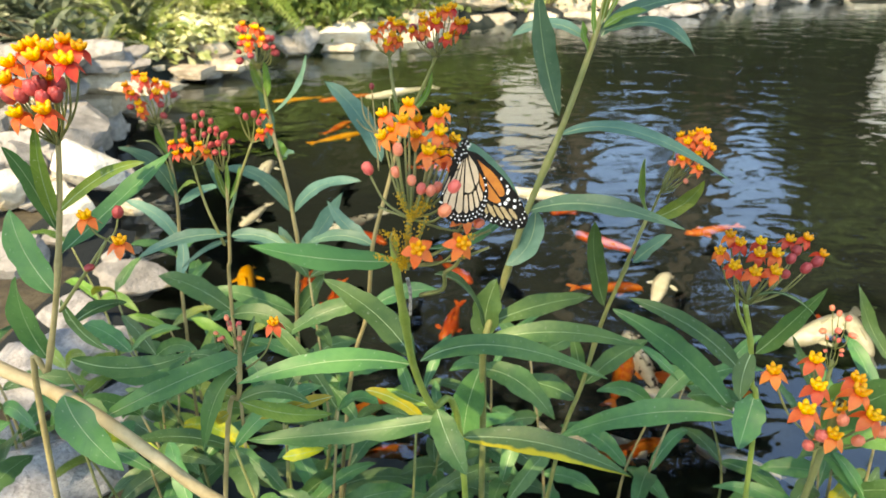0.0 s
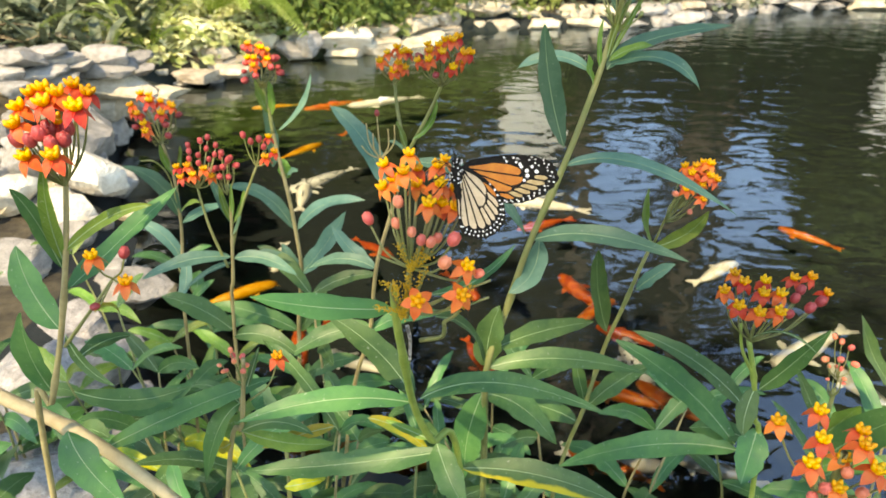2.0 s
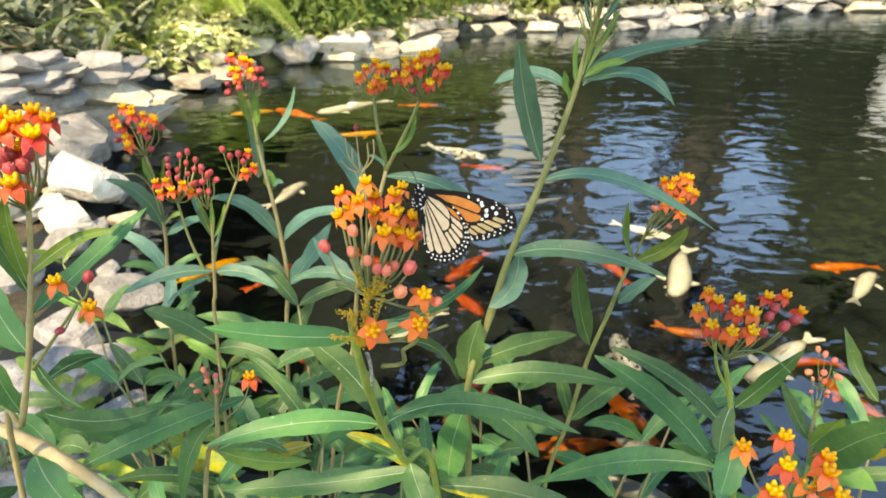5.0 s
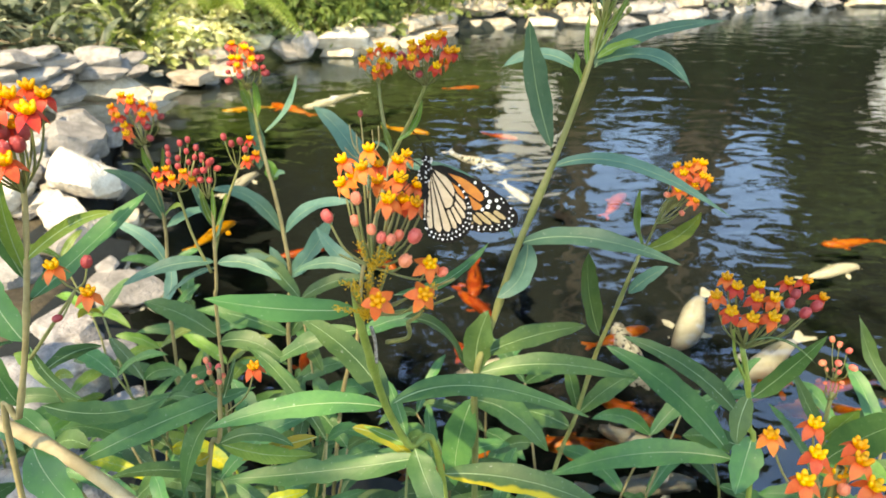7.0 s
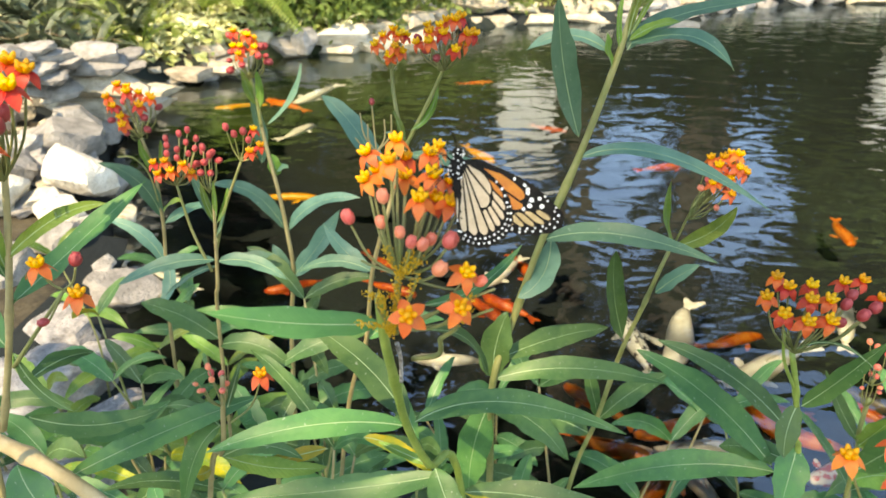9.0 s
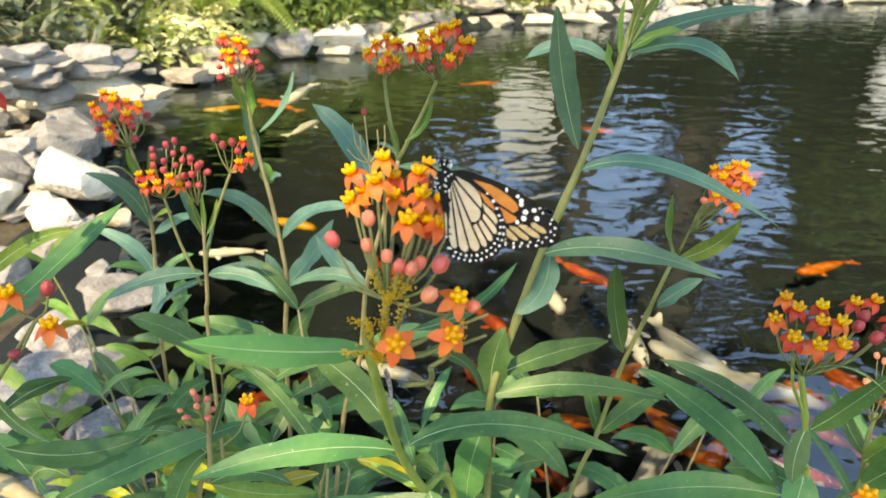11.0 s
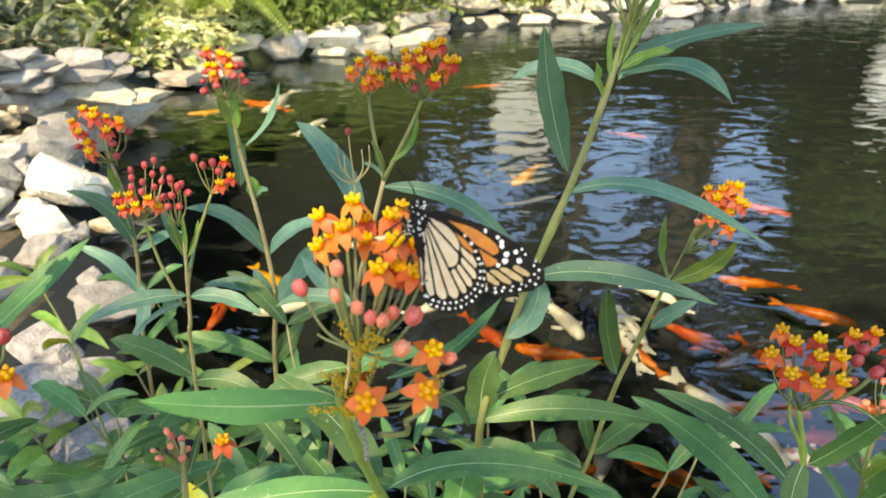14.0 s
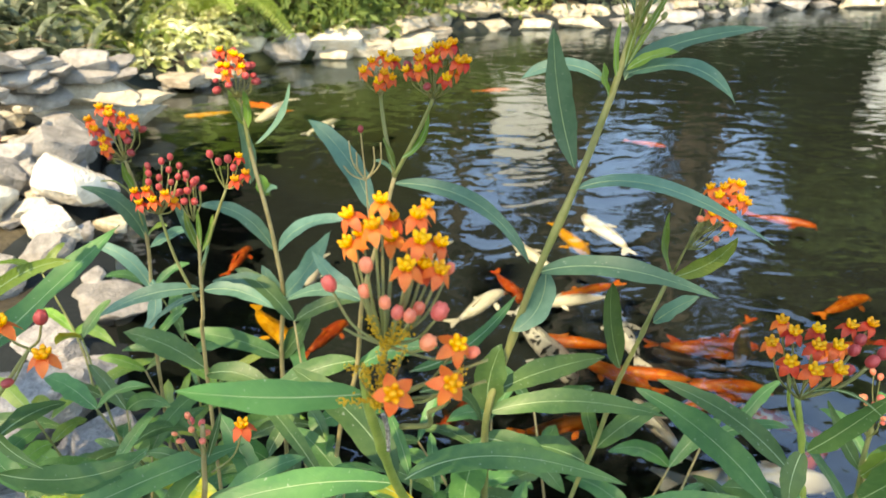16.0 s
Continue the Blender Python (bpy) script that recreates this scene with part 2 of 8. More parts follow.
def water_material():
    """Still pond water: see-through and green-brown below, mirror-like at low angles, with small ripples."""
    m = bpy.data.materials.new("pond_water")
    m.use_nodes = True
    nodes, link = m.node_tree.nodes, m.node_tree.links.new
    nodes.remove(nodes["Principled BSDF"])
    clear, gloss, mix, bend = (nodes.new("ShaderNode" + k) for k in ("BsdfRefraction", "BsdfGlossy", "MixShader", "Fresnel"))
    clear.inputs["Color"].default_value = (0.70, 0.77, 0.73, 1)
    clear.inputs["IOR"].default_value, clear.inputs["Roughness"].default_value = 1.25, 0.0
    gloss.inputs["Roughness"].default_value = 0.01
    gloss.inputs["Color"].default_value = (0.76, 0.88, 1.0, 1)
    bend.inputs["IOR"].default_value = 2.35
    place, stretch = nodes.new("ShaderNodeTexCoord"), nodes.new("ShaderNodeMapping")
    stretch.inputs["Scale"].default_value = (0.72, 1.0, 1.0)
    link(place.outputs["Object"], stretch.inputs["Vector"])
    broad, fine, both = nodes.new("ShaderNodeTexNoise"), nodes.new("ShaderNodeTexNoise"), nodes.new("ShaderNodeMath")
    broad.inputs["Scale"].default_value, broad.inputs["Detail"].default_value, broad.inputs["Distortion"].default_value = 7.5, 1, 0.6
    fine.inputs["Scale"].default_value, fine.inputs["Detail"].default_value = 22.0, 1
    both.operation, both.inputs[1].default_value = "MULTIPLY_ADD", 0.15
    for n in (broad, fine):
        link(stretch.outputs["Vector"], n.inputs["Vector"])
    link(fine.outputs["Fac"], both.inputs[0])
    link(broad.outputs["Fac"], both.inputs[2])
    relief = nodes.new("ShaderNodeBump")
    relief.inputs["Strength"].default_value, relief.inputs["Distance"].default_value = 0.9, 0.0085
    link(both.outputs[0], relief.inputs["Height"])
    link(relief.outputs["Normal"], gloss.inputs["Normal"])
    link(relief.outputs["Normal"], clear.inputs["Normal"])
    link(bend.outputs["Fac"], mix.inputs["Fac"])
    link(clear.outputs["BSDF"], mix.inputs[1])
    link(gloss.outputs["BSDF"], mix.inputs[2])
    link(mix.outputs["Shader"], nodes["Material Output"].inputs["Surface"])
    return m


WATER = water_material()

# ---- mesh helpers ----
def part(name, bm, mat, parent=None, label="", smooth=True):
    """Links a bmesh as one mesh object under a thing or a part; its vertices are given in the world's space."""
    me = bpy.data.meshes.new(name)
    bm.to_mesh(me)
    bm.free()
    return placed(name, me, mat, parent, label, smooth)


def placed(name, me, mat, parent=None, label="", smooth=True):
    for m in (mat if isinstance(mat, (list, tuple)) else [mat]):
        me.materials.append(m)
    if smooth:
        me.polygons.foreach_set("use_smooth", [True] * len(me.polygons))
    ob = new(name, me)
    if parent:
        ob.parent = parent
        ob.matrix_parent_inverse = parent.matrix_basis.inverted()
    return tagged(ob, label)


def shared(name, me, parent, m):
    """One more object on a mesh that is already there, under a part."""
    ob = new(name, me)
    ob.parent = parent
    ob.matrix_basis = m
    return ob


def empty(name, x, y, z, label, category, group=""):
    ob = new(name)
    ob.empty_display_size = 0.05
    ob.location = (x, y, z)
    ob.matrix_basis = Matrix.Translation((x, y, z))
    return tagged(ob, label, category, group)


def spline(points, steps):
    """Points on a smooth curve through the given ones."""
    p = [Vector(q) for q in points]
    p = [p[0] * 2 - p[1], *p, p[-1] * 2 - p[-2]]
    out = []
    for a, b, c, d in zip(p, p[1:], p[2:], p[3:]):
        for n in range(steps):
            u = n / steps
            out.append(0.5 * (2 * b + (c - a) * u + (2 * a - 5 * b + 4 * c - d) * u * u + (3 * b - a - 3 * c + d) * u**3))
    return out + [p[-2]]


def tube(bm, line, r0, r1, sides=7, slot=0, swell=None):
    """A tapering tube along a line, closed at both ends. swell: places along it (0 to 1) that are thickened as nodes."""
    rings, n = [], len(line)
    side = None
    for i, q in enumerate(line):
        way = (line[min(i + 1, n - 1)] - line[max(i - 1, 0)]).normalized()
        side = (way.orthogonal() if side is None else side - way * side.dot(way)).normalized()
        up = way.cross(side)
        u = i / (n - 1)
        r = r0 + (r1 - r0) * u
        for s in swell or ():
            r *= 1 + 0.35 * math.exp(-((u - s) / 0.02) ** 2)
        rings.append([bm.verts.new(q + (side * math.cos(a) + up * math.sin(a)) * r) for a in (2 * math.pi * k / sides for k in range(sides))])
    for a, b in zip(rings, rings[1:]):
        for k in range(sides):
            bm.faces.new((a[k], a[(k + 1) % sides], b[(k + 1) % sides], b[k])).material_index = slot
    bm.faces.new(rings[0][::-1]).material_index = slot
    bm.faces.new(rings[-1]).material_index = slot


def blob(bm, centre, radii, turn=None, slot=0, u=8, v=6, pinch=0.0):
    """A rounded body with its long axis on z; pinch draws its upper end to a point."""
    m = Matrix.Translation(centre) @ (turn or Matrix()).to_4x4() @ Matrix.Diagonal((*radii, 1))
    made = bmesh.ops.create_uvsphere(bm, u_segments=u, v_segments=v, radius=1.0)["verts"]
    for w in made:
        k = 1 - pinch * max(0.0, w.co.z)
        w.co.x *= k
        w.co.y *= k
        w.co = m @ w.co
    if slot:
        for f in {f for w in made for f in w.link_faces}:
            f.material_index = slot


def aim(way):
    """The turn that takes z into a way."""
    return Vector(way).to_track_quat("Z", "Y").to_matrix().to_4x4()


# ---- plants ----
def stem(plant, points, r0, r1, mat=None, name="stem", nodes=()):
    bm = bmesh.new()
    tube(bm, spline(points, 6), r0, r1, 8, swell=nodes)
    return part(name, bm, mat or STEM, plant)


def leaf(plant, base, middle, tip, width, twist=0.0, mat=None, fold=0.22, label="", wavy=0.05, bite=0.10):
    """A lance-shaped blade with a raised pale midrib, bent along base, middle and tip."""
    b, m, t = Vector(base), Vector(middle), Vector(tip)
    c = m * 2 - (b + t) / 2
    rng = random.Random(int(abs(b.x * 7919 + b.y * 104729 + t.x * 1299709 + t.z * 15485863) * 1000) % 99991)
    n, me_v, me_f, uvs = 18, [], [], []
    phase, wave = rng.uniform(0, 6.28), wavy * rng.uniform(0.6, 1.4)
    across = (-1.0, -0.55, -0.0, 0.55, 1.0)
    middle_line, normals = [], []
    for i in range(n + 1):
        u = i / n
        p = b * (1 - u) ** 2 + c * 2 * u * (1 - u) + t * u * u
        way = ((c - b) * (1 - u) + (t - c) * u).normalized()
        face = Vector((0.0, -0.62, 0.78))
        face = (face - way * face.dot(way)).normalized()
        face = Matrix.Rotation(radians(twist), 3, way) @ face
        side = way.cross(face)
        half = width / 2 * max(0.02, (u ** 0.62) * ((1 - u) ** 0.80) / 0.427)
        middle_line.append(p)
        normals.append(face)
        for v in across:
            edge = 1 + (0.06 * math.sin(17 * u + phase * 3) + bite * (noise.noise(Vector((u * 9, v * 3, phase))) + 0.6 * noise.noise(Vector((u * 23, v * 5, phase))))) * (abs(v) > 0.9)
            lift = abs(v) * fold * half + wave * width * math.sin(u * 11 + phase + v * 1.3) * abs(v)
            me_v.append(p + side * (v * half * edge) + face * lift)
            uvs.append((u, 0.5 + v / 2))
    k = len(across)
    for i in range(n):
        for j in range(k - 1):
            me_f.append((i * k + j, i * k + j + 1, (i + 1) * k + j + 1, (i + 1) * k + j))
    blades = len(me_f)
    rib = max(0.0004, width * 0.014)
    for i, (p, f) in enumerate(zip(middle_line, normals)):
        way = (middle_line[min(i + 1, n)] - middle_line[max(i - 1, 0)]).normalized()
        side, r = way.cross(f), rib * (1.15 - i / n)
        me_v += [p + side * r, p + f * r * 0.9, p - side * r, p - f * r * 1.3]
    first = (n + 1) * k
    for i in range(n):
        for j in range(4):
            a, d = first + i * 4 + j, first + i * 4 + (j + 1) % 4
            me_f.append((a, d, d + 4, a + 4))
    me = bpy.data.meshes.new("leaf")
    me.from_pydata([tuple(v) for v in me_v], [], me_f)
    layer = me.uv_layers.new(name="UVMap")
    uvs += [(0.5, 0.5)] * (4 * (n + 1))
    for loop, vert in zip(layer.data, (l.vertex_index for l in me.loops)):
        loop.uv = uvs[vert]
    me.polygons.foreach_set("material_index", [0] * blades + [1] * (len(me_f) - blades))
    me.update()
    return placed("leaf", me, [mat or LEAF, MIDRIB], plant, label)


def flower_mesh(name, mat, spread=0.0076, droop=0.0058):
    """Five reflexed petals round a neck, pointing up z; spread and droop tell how far they reach out and down."""
    bm = bmesh.new()
    for k in range(5):
        turn = Matrix.Rotation(2 * math.pi * k / 5, 4, "Z")
        rows = []
        for i in range(6):
            u = i / 5
            half = 0.0028 * math.sin(math.pi * min(1.0, 0.22 + 0.78 * u)) ** 0.85 + 0.00008
            out, down = 0.0012 + spread * u ** (0.8 if droop > 0.006 else 1.0), 0.0006 - droop * u ** 1.6
            rows.append([bm.verts.new(turn @ Vector((out, v * half, down + 0.0005 * abs(v)))) for v in (-1, 0, 1)])
        for a, b in zip(rows, rows[1:]):
            for j in (0, 1):
                bm.faces.new((a[j], a[j + 1], b[j + 1], b[j]))
    blob(bm, (0, 0, -0.0004), (0.0016, 0.0016, 0.0018), u=8, v=5)
    me = bpy.data.meshes.new(name)
    bm.to_mesh(me)
    bm.free()
    me.materials.append(mat)
    me.polygons.foreach_set("use_smooth", [True] * len(me.polygons))
    return me


def corona_mesh():
    """Five upright hoods round a short column."""
    bm = bmesh.new()
    tube(bm, [Vector((0, 0, 0)), Vector((0, 0, 0.002)), Vector((0, 0, 0.0038))], 0.0011, 0.0014, 7)
    for k in range(5):
        turn = Matrix.Rotation(2 * math.pi * (k + 0.5) / 5, 4, "Z")
        blob(bm, turn @ Vector((0.0020, 0, 0.0026)), (0.0011, 0.0013, 0.0022), turn @ Matrix.Rotation(0.55, 4, "Y"), u=7, v=6, pinch=0.12)
    me = bpy.data.meshes.new("corona")
    bm.to_mesh(me)
    bm.free()
    me.materials.append(CORONA)
    me.polygons.foreach_set("use_smooth", [True] * len(me.polygons))
    return me


def bud_mesh(name, mat, size=1.0):
    """A rounded bud with five faint ridges."""
    bm = bmesh.new()
    blob(bm, (0, 0, 0.0024), (0.0026, 0.0026, 0.0034), u=10, v=8, pinch=0.2)
    for k in range(5):
        a = 2 * math.pi * k / 5
        blob(bm, (0.0014 * math.cos(a), 0.0014 * math.sin(a), 0.0026), (0.0012, 0.0012, 0.0027), u=5, v=5)
    bmesh.ops.scale(bm, vec=(size, size, size), verts=bm.verts)
    me = bpy.data.meshes.new(name)
    bm.to_mesh(me)
    bm.free()
    me.materials.append(mat)
    me.polygons.foreach_set("use_smooth", [True] * len(me.polygons))
    return me


ORANGE, RED, HOODS = flower_mesh("petals", PETAL_ORANGE), flower_mesh("petals", PETAL_RED, 0.0056, 0.0066), corona_mesh()
DROOPING = flower_mesh("petals", PETAL_ORANGE, 0.0064, 0.0066)
PINK_BUD, DARK_BUD, GREEN_BUD = bud_mesh("bud", BUD_PINK), bud_mesh("bud", BUD_RED, 1.3), bud_mesh("bud", STEM)


def bloom(head, place, way, size=1.0, petals=None, spin=0.0, rise=0.0):
    """One flower: petals and corona. rise: how far it turns from its way to face upward, with its petals folded down."""
    way = Vector(way).normalized() * (1 - rise) + Vector((0, 0, rise))
    if rise > 0.3 and petals is ORANGE:
        petals = DROOPING
    m = Matrix.Translation(place) @ aim(way) @ Matrix.Rotation(spin, 4, "Z") @ Matrix.Scale(size, 4)
    shared("petals", petals or ORANGE, head, m)
    shared("corona", HOODS, head, m @ Matrix.Scale(1.24, 4))


def flower_head(plant, base, centre, radius, flowers, buds, seed=1, size=1.0, petals=None, bud=None, up=0.55, low=0.3, label=""):
    """Flowers and buds on thin stalks that spread from the base to a dome about the centre: flowers above, buds below or in between."""
    rng = random.Random(seed)
    b, c = Vector(base), Vector(centre)
    axis = (c - b).normalized()
    axis = (axis * (1 - up) + Vector((0, -0.5, 0.86)) * up).normalized()
    frame_of = aim(axis)
    bm = bmesh.new()
    ends = []
    total = flowers + buds
    for k in range(total):
        h = 1 - (k + 0.5) / total * 1.35
        a = k * 2.39996 + rng.uniform(-0.5, 0.5)
        r = math.sqrt(max(0.0, 1 - h * h))
        way = (frame_of @ Vector((r * math.cos(a), r * math.sin(a), h))).normalized()
        is_bud = k >= flowers if low > 0 else rng.random() < buds / total
        place = c + way * radius * rng.uniform(0.62, 1.22) * (0.95 if is_bud else 1)
        ends.append((place, way, is_bud))
        mid = (b + place) / 2 + (way - axis * 0.3) * radius * 0.25
        tube(bm, spline([b, mid, place - way * 0.001], 4), 0.0006, 0.0005, 5)
    head = part("flower_head", bm, STEM, plant, label)
    for place, way, is_bud in ends:
        if is_bud:
            shared("bud", bud or PINK_BUD, head, Matrix.Translation(place) @ aim((way + axis * 0.4).normalized()) @ Matrix.Scale(size * rng.uniform(0.75, 1.15), 4))
        else:
            bloom(head, place, (way * 0.6 + axis * 0.3 + Vector((0, -0.15, 0.75))).normalized(), size * rng.uniform(0.85, 1.1), petals, rng.uniform(0, 6))
    return head


def stalk(bm, a, b, bow, r=0.0006):
    """A thin flower stalk that bows outward on its way."""
    a, b = Vector(a), Vector(b)
    tube(bm, spline([a, (a + b) / 2 + Vector(bow), b], 4), r * 1.25, r, 5)

# ---- ground, pond and banks ----
SHORE = [(-0.35, 1.15), (-0.75, 1.5), (-1.02, 2.0), (-1.2, 2.4), (-1.5, 3.1), (-1.78, 4.0), (-1.72, 4.5), (-1.38, 4.62), (-1.3, 5.2), (-1.0, 5.38), (-0.7, 5.35),
         (-0.35, 5.65), (0.07, 6.35), (0.6, 6.58), (1.13, 6.68), (1.93, 6.75), (2.6, 7.15), (3.2, 7.6), (4.1, 7.9), (6.5, 8.1), (9.0, 8.3), (11.0, 6.0), (11.0, 2.0), (8.0, 0.6), (3.0, 0.7), (1.0, 0.85), (0.3, 0.95)]


def shore_distance(x, y):
    """Metres from the waterline, negative over the pond."""
    x, y = np.asarray(x, float), np.asarray(y, float)
    far, inside = np.full(x.shape, 1e9), np.zeros(x.shape, bool)
    for (ax, ay), (bx, by) in zip(SHORE, SHORE[1:] + SHORE[:1]):
        dx, dy = bx - ax, by - ay
        u = np.clip(((x - ax) * dx + (y - ay) * dy) / (dx * dx + dy * dy), 0, 1)
        far = np.minimum(far, np.hypot(x - ax - u * dx, y - ay - u * dy))
        crosses = ((ay > y) != (by > y)) & (x < dx * (y - ay) / (by - ay + 1e-12) + ax)
        inside ^= crosses
    return np.where(inside, -far, far)


def ground_height(x, y):
    d = shore_distance(x, y)
    far_bank = 1 / (1 + np.exp(-(np.asarray(y) - 2.4) * 2.0))
    rise = 0.05 + (0.06 + 0.38 * far_bank) * (1 - np.exp(-np.maximum(d, 0) / 0.9))
    return np.where(d > 0, rise, np.maximum(-0.75, 0.05 + d * 2.2))


def make_ground():
    n = 190
    s = np.sinh(np.linspace(-5.2, 5.2, n)) / np.sinh(5.2)
    gx, gy = np.meshgrid(s * 400 + 0.5, s * 400 + 3.2)
    gz = ground_height(gx, gy)
    ripple = np.array([noise.noise(Vector((x * 3, y * 3, 0))) * 0.03 for x, y in zip(gx.ravel(), gy.ravel())])
    verts = np.stack([gx.ravel(), gy.ravel(), gz.ravel() + ripple * (np.abs(gx.ravel()) < 30)], 1)
    a = (np.arange(n - 1)[:, None] * n + np.arange(n - 1)).ravel()
    me = bpy.data.meshes.new("ground")
    me.from_pydata(verts.tolist(), [], np.stack([a, a + 1, a + n + 1, a + n], 1).tolist())
    wet = shore_distance(gx, gy) < 0.10
    me.polygons.foreach_set("material_index", (wet[:-1, :-1] | wet[1:, 1:]).ravel().astype(np.int32))
    ob = placed("ground", me, [SOIL, BED])
    tagged(ob, "dark leaf-littered soil banks and murky pond bed", "ground", kind="structure")


def make_water():
    bm = bmesh.new()
    bm.faces.new([bm.verts.new((x * 1.02, 3.9 + (y - 3.9) * 1.02, 0)) for x, y in reversed(SHORE)])
    bmesh.ops.triangulate(bm, faces=bm.faces[:])
    ob = part("water", bm, WATER, smooth=False)
    ob.visible_shadow = False
    tagged(ob, "dark rippled pond water with tree and sky reflections", "water", kind="structure")


make_ground()
make_water()


def rock_mesh(seed, flat=0.6, cuts=14):
    """A quarried stone about one metre long: a block with broken planes, worn edges and layered sides."""
    rng = random.Random(seed)
    bm = bmesh.new()
    bmesh.ops.create_cube(bm, size=2.0)
    bmesh.ops.subdivide_edges(bm, edges=bm.edges[:], cuts=9, use_grid_fill=True)
    planes = []
    for k in range(cuts):
        way = Vector((rng.gauss(0, 1), rng.gauss(0, 1), rng.gauss(0, 0.55))).normalized()
        planes.append((way, rng.uniform(0.62, 0.98)))
    off = Vector((seed * 3.1, seed * 1.7, 0))
    for v in bm.verts:
        p = v.co.copy()
        p *= 1.0 / (abs(p.x) ** 7 + abs(p.y) ** 7 + abs(p.z) ** 7) ** (1 / 7)
        for way, distance in planes:
            over = p.dot(way) - distance
            if over > 0:
                p -= way * over
        layer = 0.018 * math.sin(p.z * 13 + 2.5 * noise.noise(p * 1.3 + off) + seed)
        p += Vector((p.x, p.y, 0)) * layer
        p *= 1 + 0.05 * noise.noise(p * 1.7 + off) + 0.03 * noise.noise(p * 5 + off)
        v.co = (p.x * 0.5, p.y * 0.38, p.z * 0.5 * flat)
    me = bpy.data.meshes.new("stone")
    bm.to_mesh(me)
    bm.free()
    me.polygons.foreach_set("use_smooth", [True] * len(me.polygons))
    me.set_sharp_from_angle(angle=radians(28))
    return me


ROCKS = {}
for kind_of, surface in (("pale", STONE), ("white", STONE_WHITE), ("grey", STONE_GREY), ("slab", STONE_GREY), ("ash", STONE_ASH)):
    ROCKS[kind_of] = []
    for k in range(6):
        me = rock_mesh(k + 10 * len(ROCKS), 0.42 if kind_of in ("pale", "slab") else 0.75, 9 if kind_of == "pale" else 13 if kind_of == "slab" else 16)
        me.materials.append(surface)
        ROCKS[kind_of].append(me)
ROCK_LABELS = {"pale": "pale weathered flat stone of the pond edging", "white": "bright white limestone block on the pond bank",
               "grey": "grey broken stone on the pond bank", "slab": "grey weathered flat stone on the pond bank",
               "ash": "light ash-grey stone among the milkweed stems"}


def rock(kind_of, n, x, y, z, length, turn=0.0, depth=1.0, height=1.0, tip=0.0, roll=0.0):
    ob = new("stone", ROCKS[kind_of][n % 6])
    ob.matrix_basis = pose(x, y, z, roll, tip, turn) @ Matrix.Diagonal((length, length * depth, length * height, 1))
    return tagged(ob, ROCK_LABELS[kind_of], "stone", "edging stones" if kind_of == "pale" else "bank stones")


def far_edging():
    """Two to three courses of flat stones along the far shore."""
    rng = random.Random(5)
    line = [Vector((x, y, 0)) for x, y in SHORE[7:21]]
    for course in range(4):
        walked, goal = 0.0, 0.0
        for a, b in zip(line, line[1:]):
            span = (b - a).length
            way = (b - a).normalized()
            out = Vector((-way.y, way.x, 0))
            while goal < walked + span:
                length = rng.uniform(0.22, 0.56)
                q = a + way * (goal + length / 2 - walked) + out * (0.10 + 0.085 * course + rng.uniform(-0.03, 0.03))
                if q.x < 8 and course < (2 if q.x > 0.9 or q.x < -0.2 else 3):
                    rock("slab" if q.x > 1.6 and rng.random() < 0.85 else "pale", rng.randrange(6), q.x, q.y, 0.02 + 0.092 * course + rng.uniform(-0.012, 0.012), length * 1.06,
                         math.degrees(math.atan2(way.y, way.x)) + rng.uniform(-8, 8), 1.0, rng.uniform(0.24, 0.33) / length)
                goal += length * 0.93
            walked += span


far_edging()
rock("white", 0, -1.313, 2.423, 0.170, 0.273, 15, 1, 0.95, 10, 0)
rock("white", 3, -1.291, 2.177, 0.120, 0.214, -20, 1, 0.7, 0, 0)
rock("white", 1, -1.392, 2.253, 0.140, 0.119, 30, 1, 1, 0, 0)
rock("grey", 0, -1.571, 2.788, 0.180, 0.307, 20, 1, 0.8, 0, 0)
rock("grey", 1, -1.656, 2.680, 0.180, 0.228, 60, 1, 0.9, 0, 0)
rock("grey", 2, -1.587, 3.198, 0.100, 0.188, 10, 1, 0.9, 0, 0)
rock("grey", 3, -1.575, 2.961, 0.200, 0.248, -30, 1, 0.7, 0, 0)
rock("grey", 4, -1.572, 2.431, 0.200, 0.189, 0, 1, 1, 0, 0)
rock("white", 2, -1.481, 2.211, 0.200, 0.174, 40, 1, 0.9, 0, 0)
rock("grey", 5, -1.506, 2.504, 0.150, 0.152, 70, 1, 1, 0, 0)
rock("pale", 0, -1.655, 3.281, 0.200, 0.407, 5, 1, 0.6, 0, 0)
rock("pale", 1, -1.591, 3.589, 0.100, 0.446, 0, 1, 0.5, 0, 0)
rock("pale", 2, -1.561, 3.209, 0.300, 0.420, 10, 1, 0.6, 0, 0)
# upper stones in slab grey, not pale: their shade is in the colour
rock("slab", 3, -1.553, 3.201, 0.380, 0.336, -5, 1, 0.7, 0, 0)
rock("slab", 4, -1.548, 3.195, 0.450, 0.230, 5, 1, 0.9, 0, 0)
rock("slab", 5, -1.707, 3.053, 0.450, 0.270, -10, 1, 0.7, 0, 0)
rock("slab", 1, -1.742, 2.920, 0.420, 0.261, 10, 1, 0.6, 0, 0)
rock("slab", 3, -1.667, 2.987, 0.380, 0.219, -20, 1, 0.7, 0, 0)
rock("slab", 2, -1.765, 2.873, 0.500, 0.208, 0, 1, 0.9, 0, 0)
rock("pale", 1, -1.617, 3.981, 0.080, 0.294, -15, 1, 0.5, 0, 0)
rock("pale", 0, -1.584, 4.487, 0.060, 0.327, -10, 1, 0.5, 0, 0)
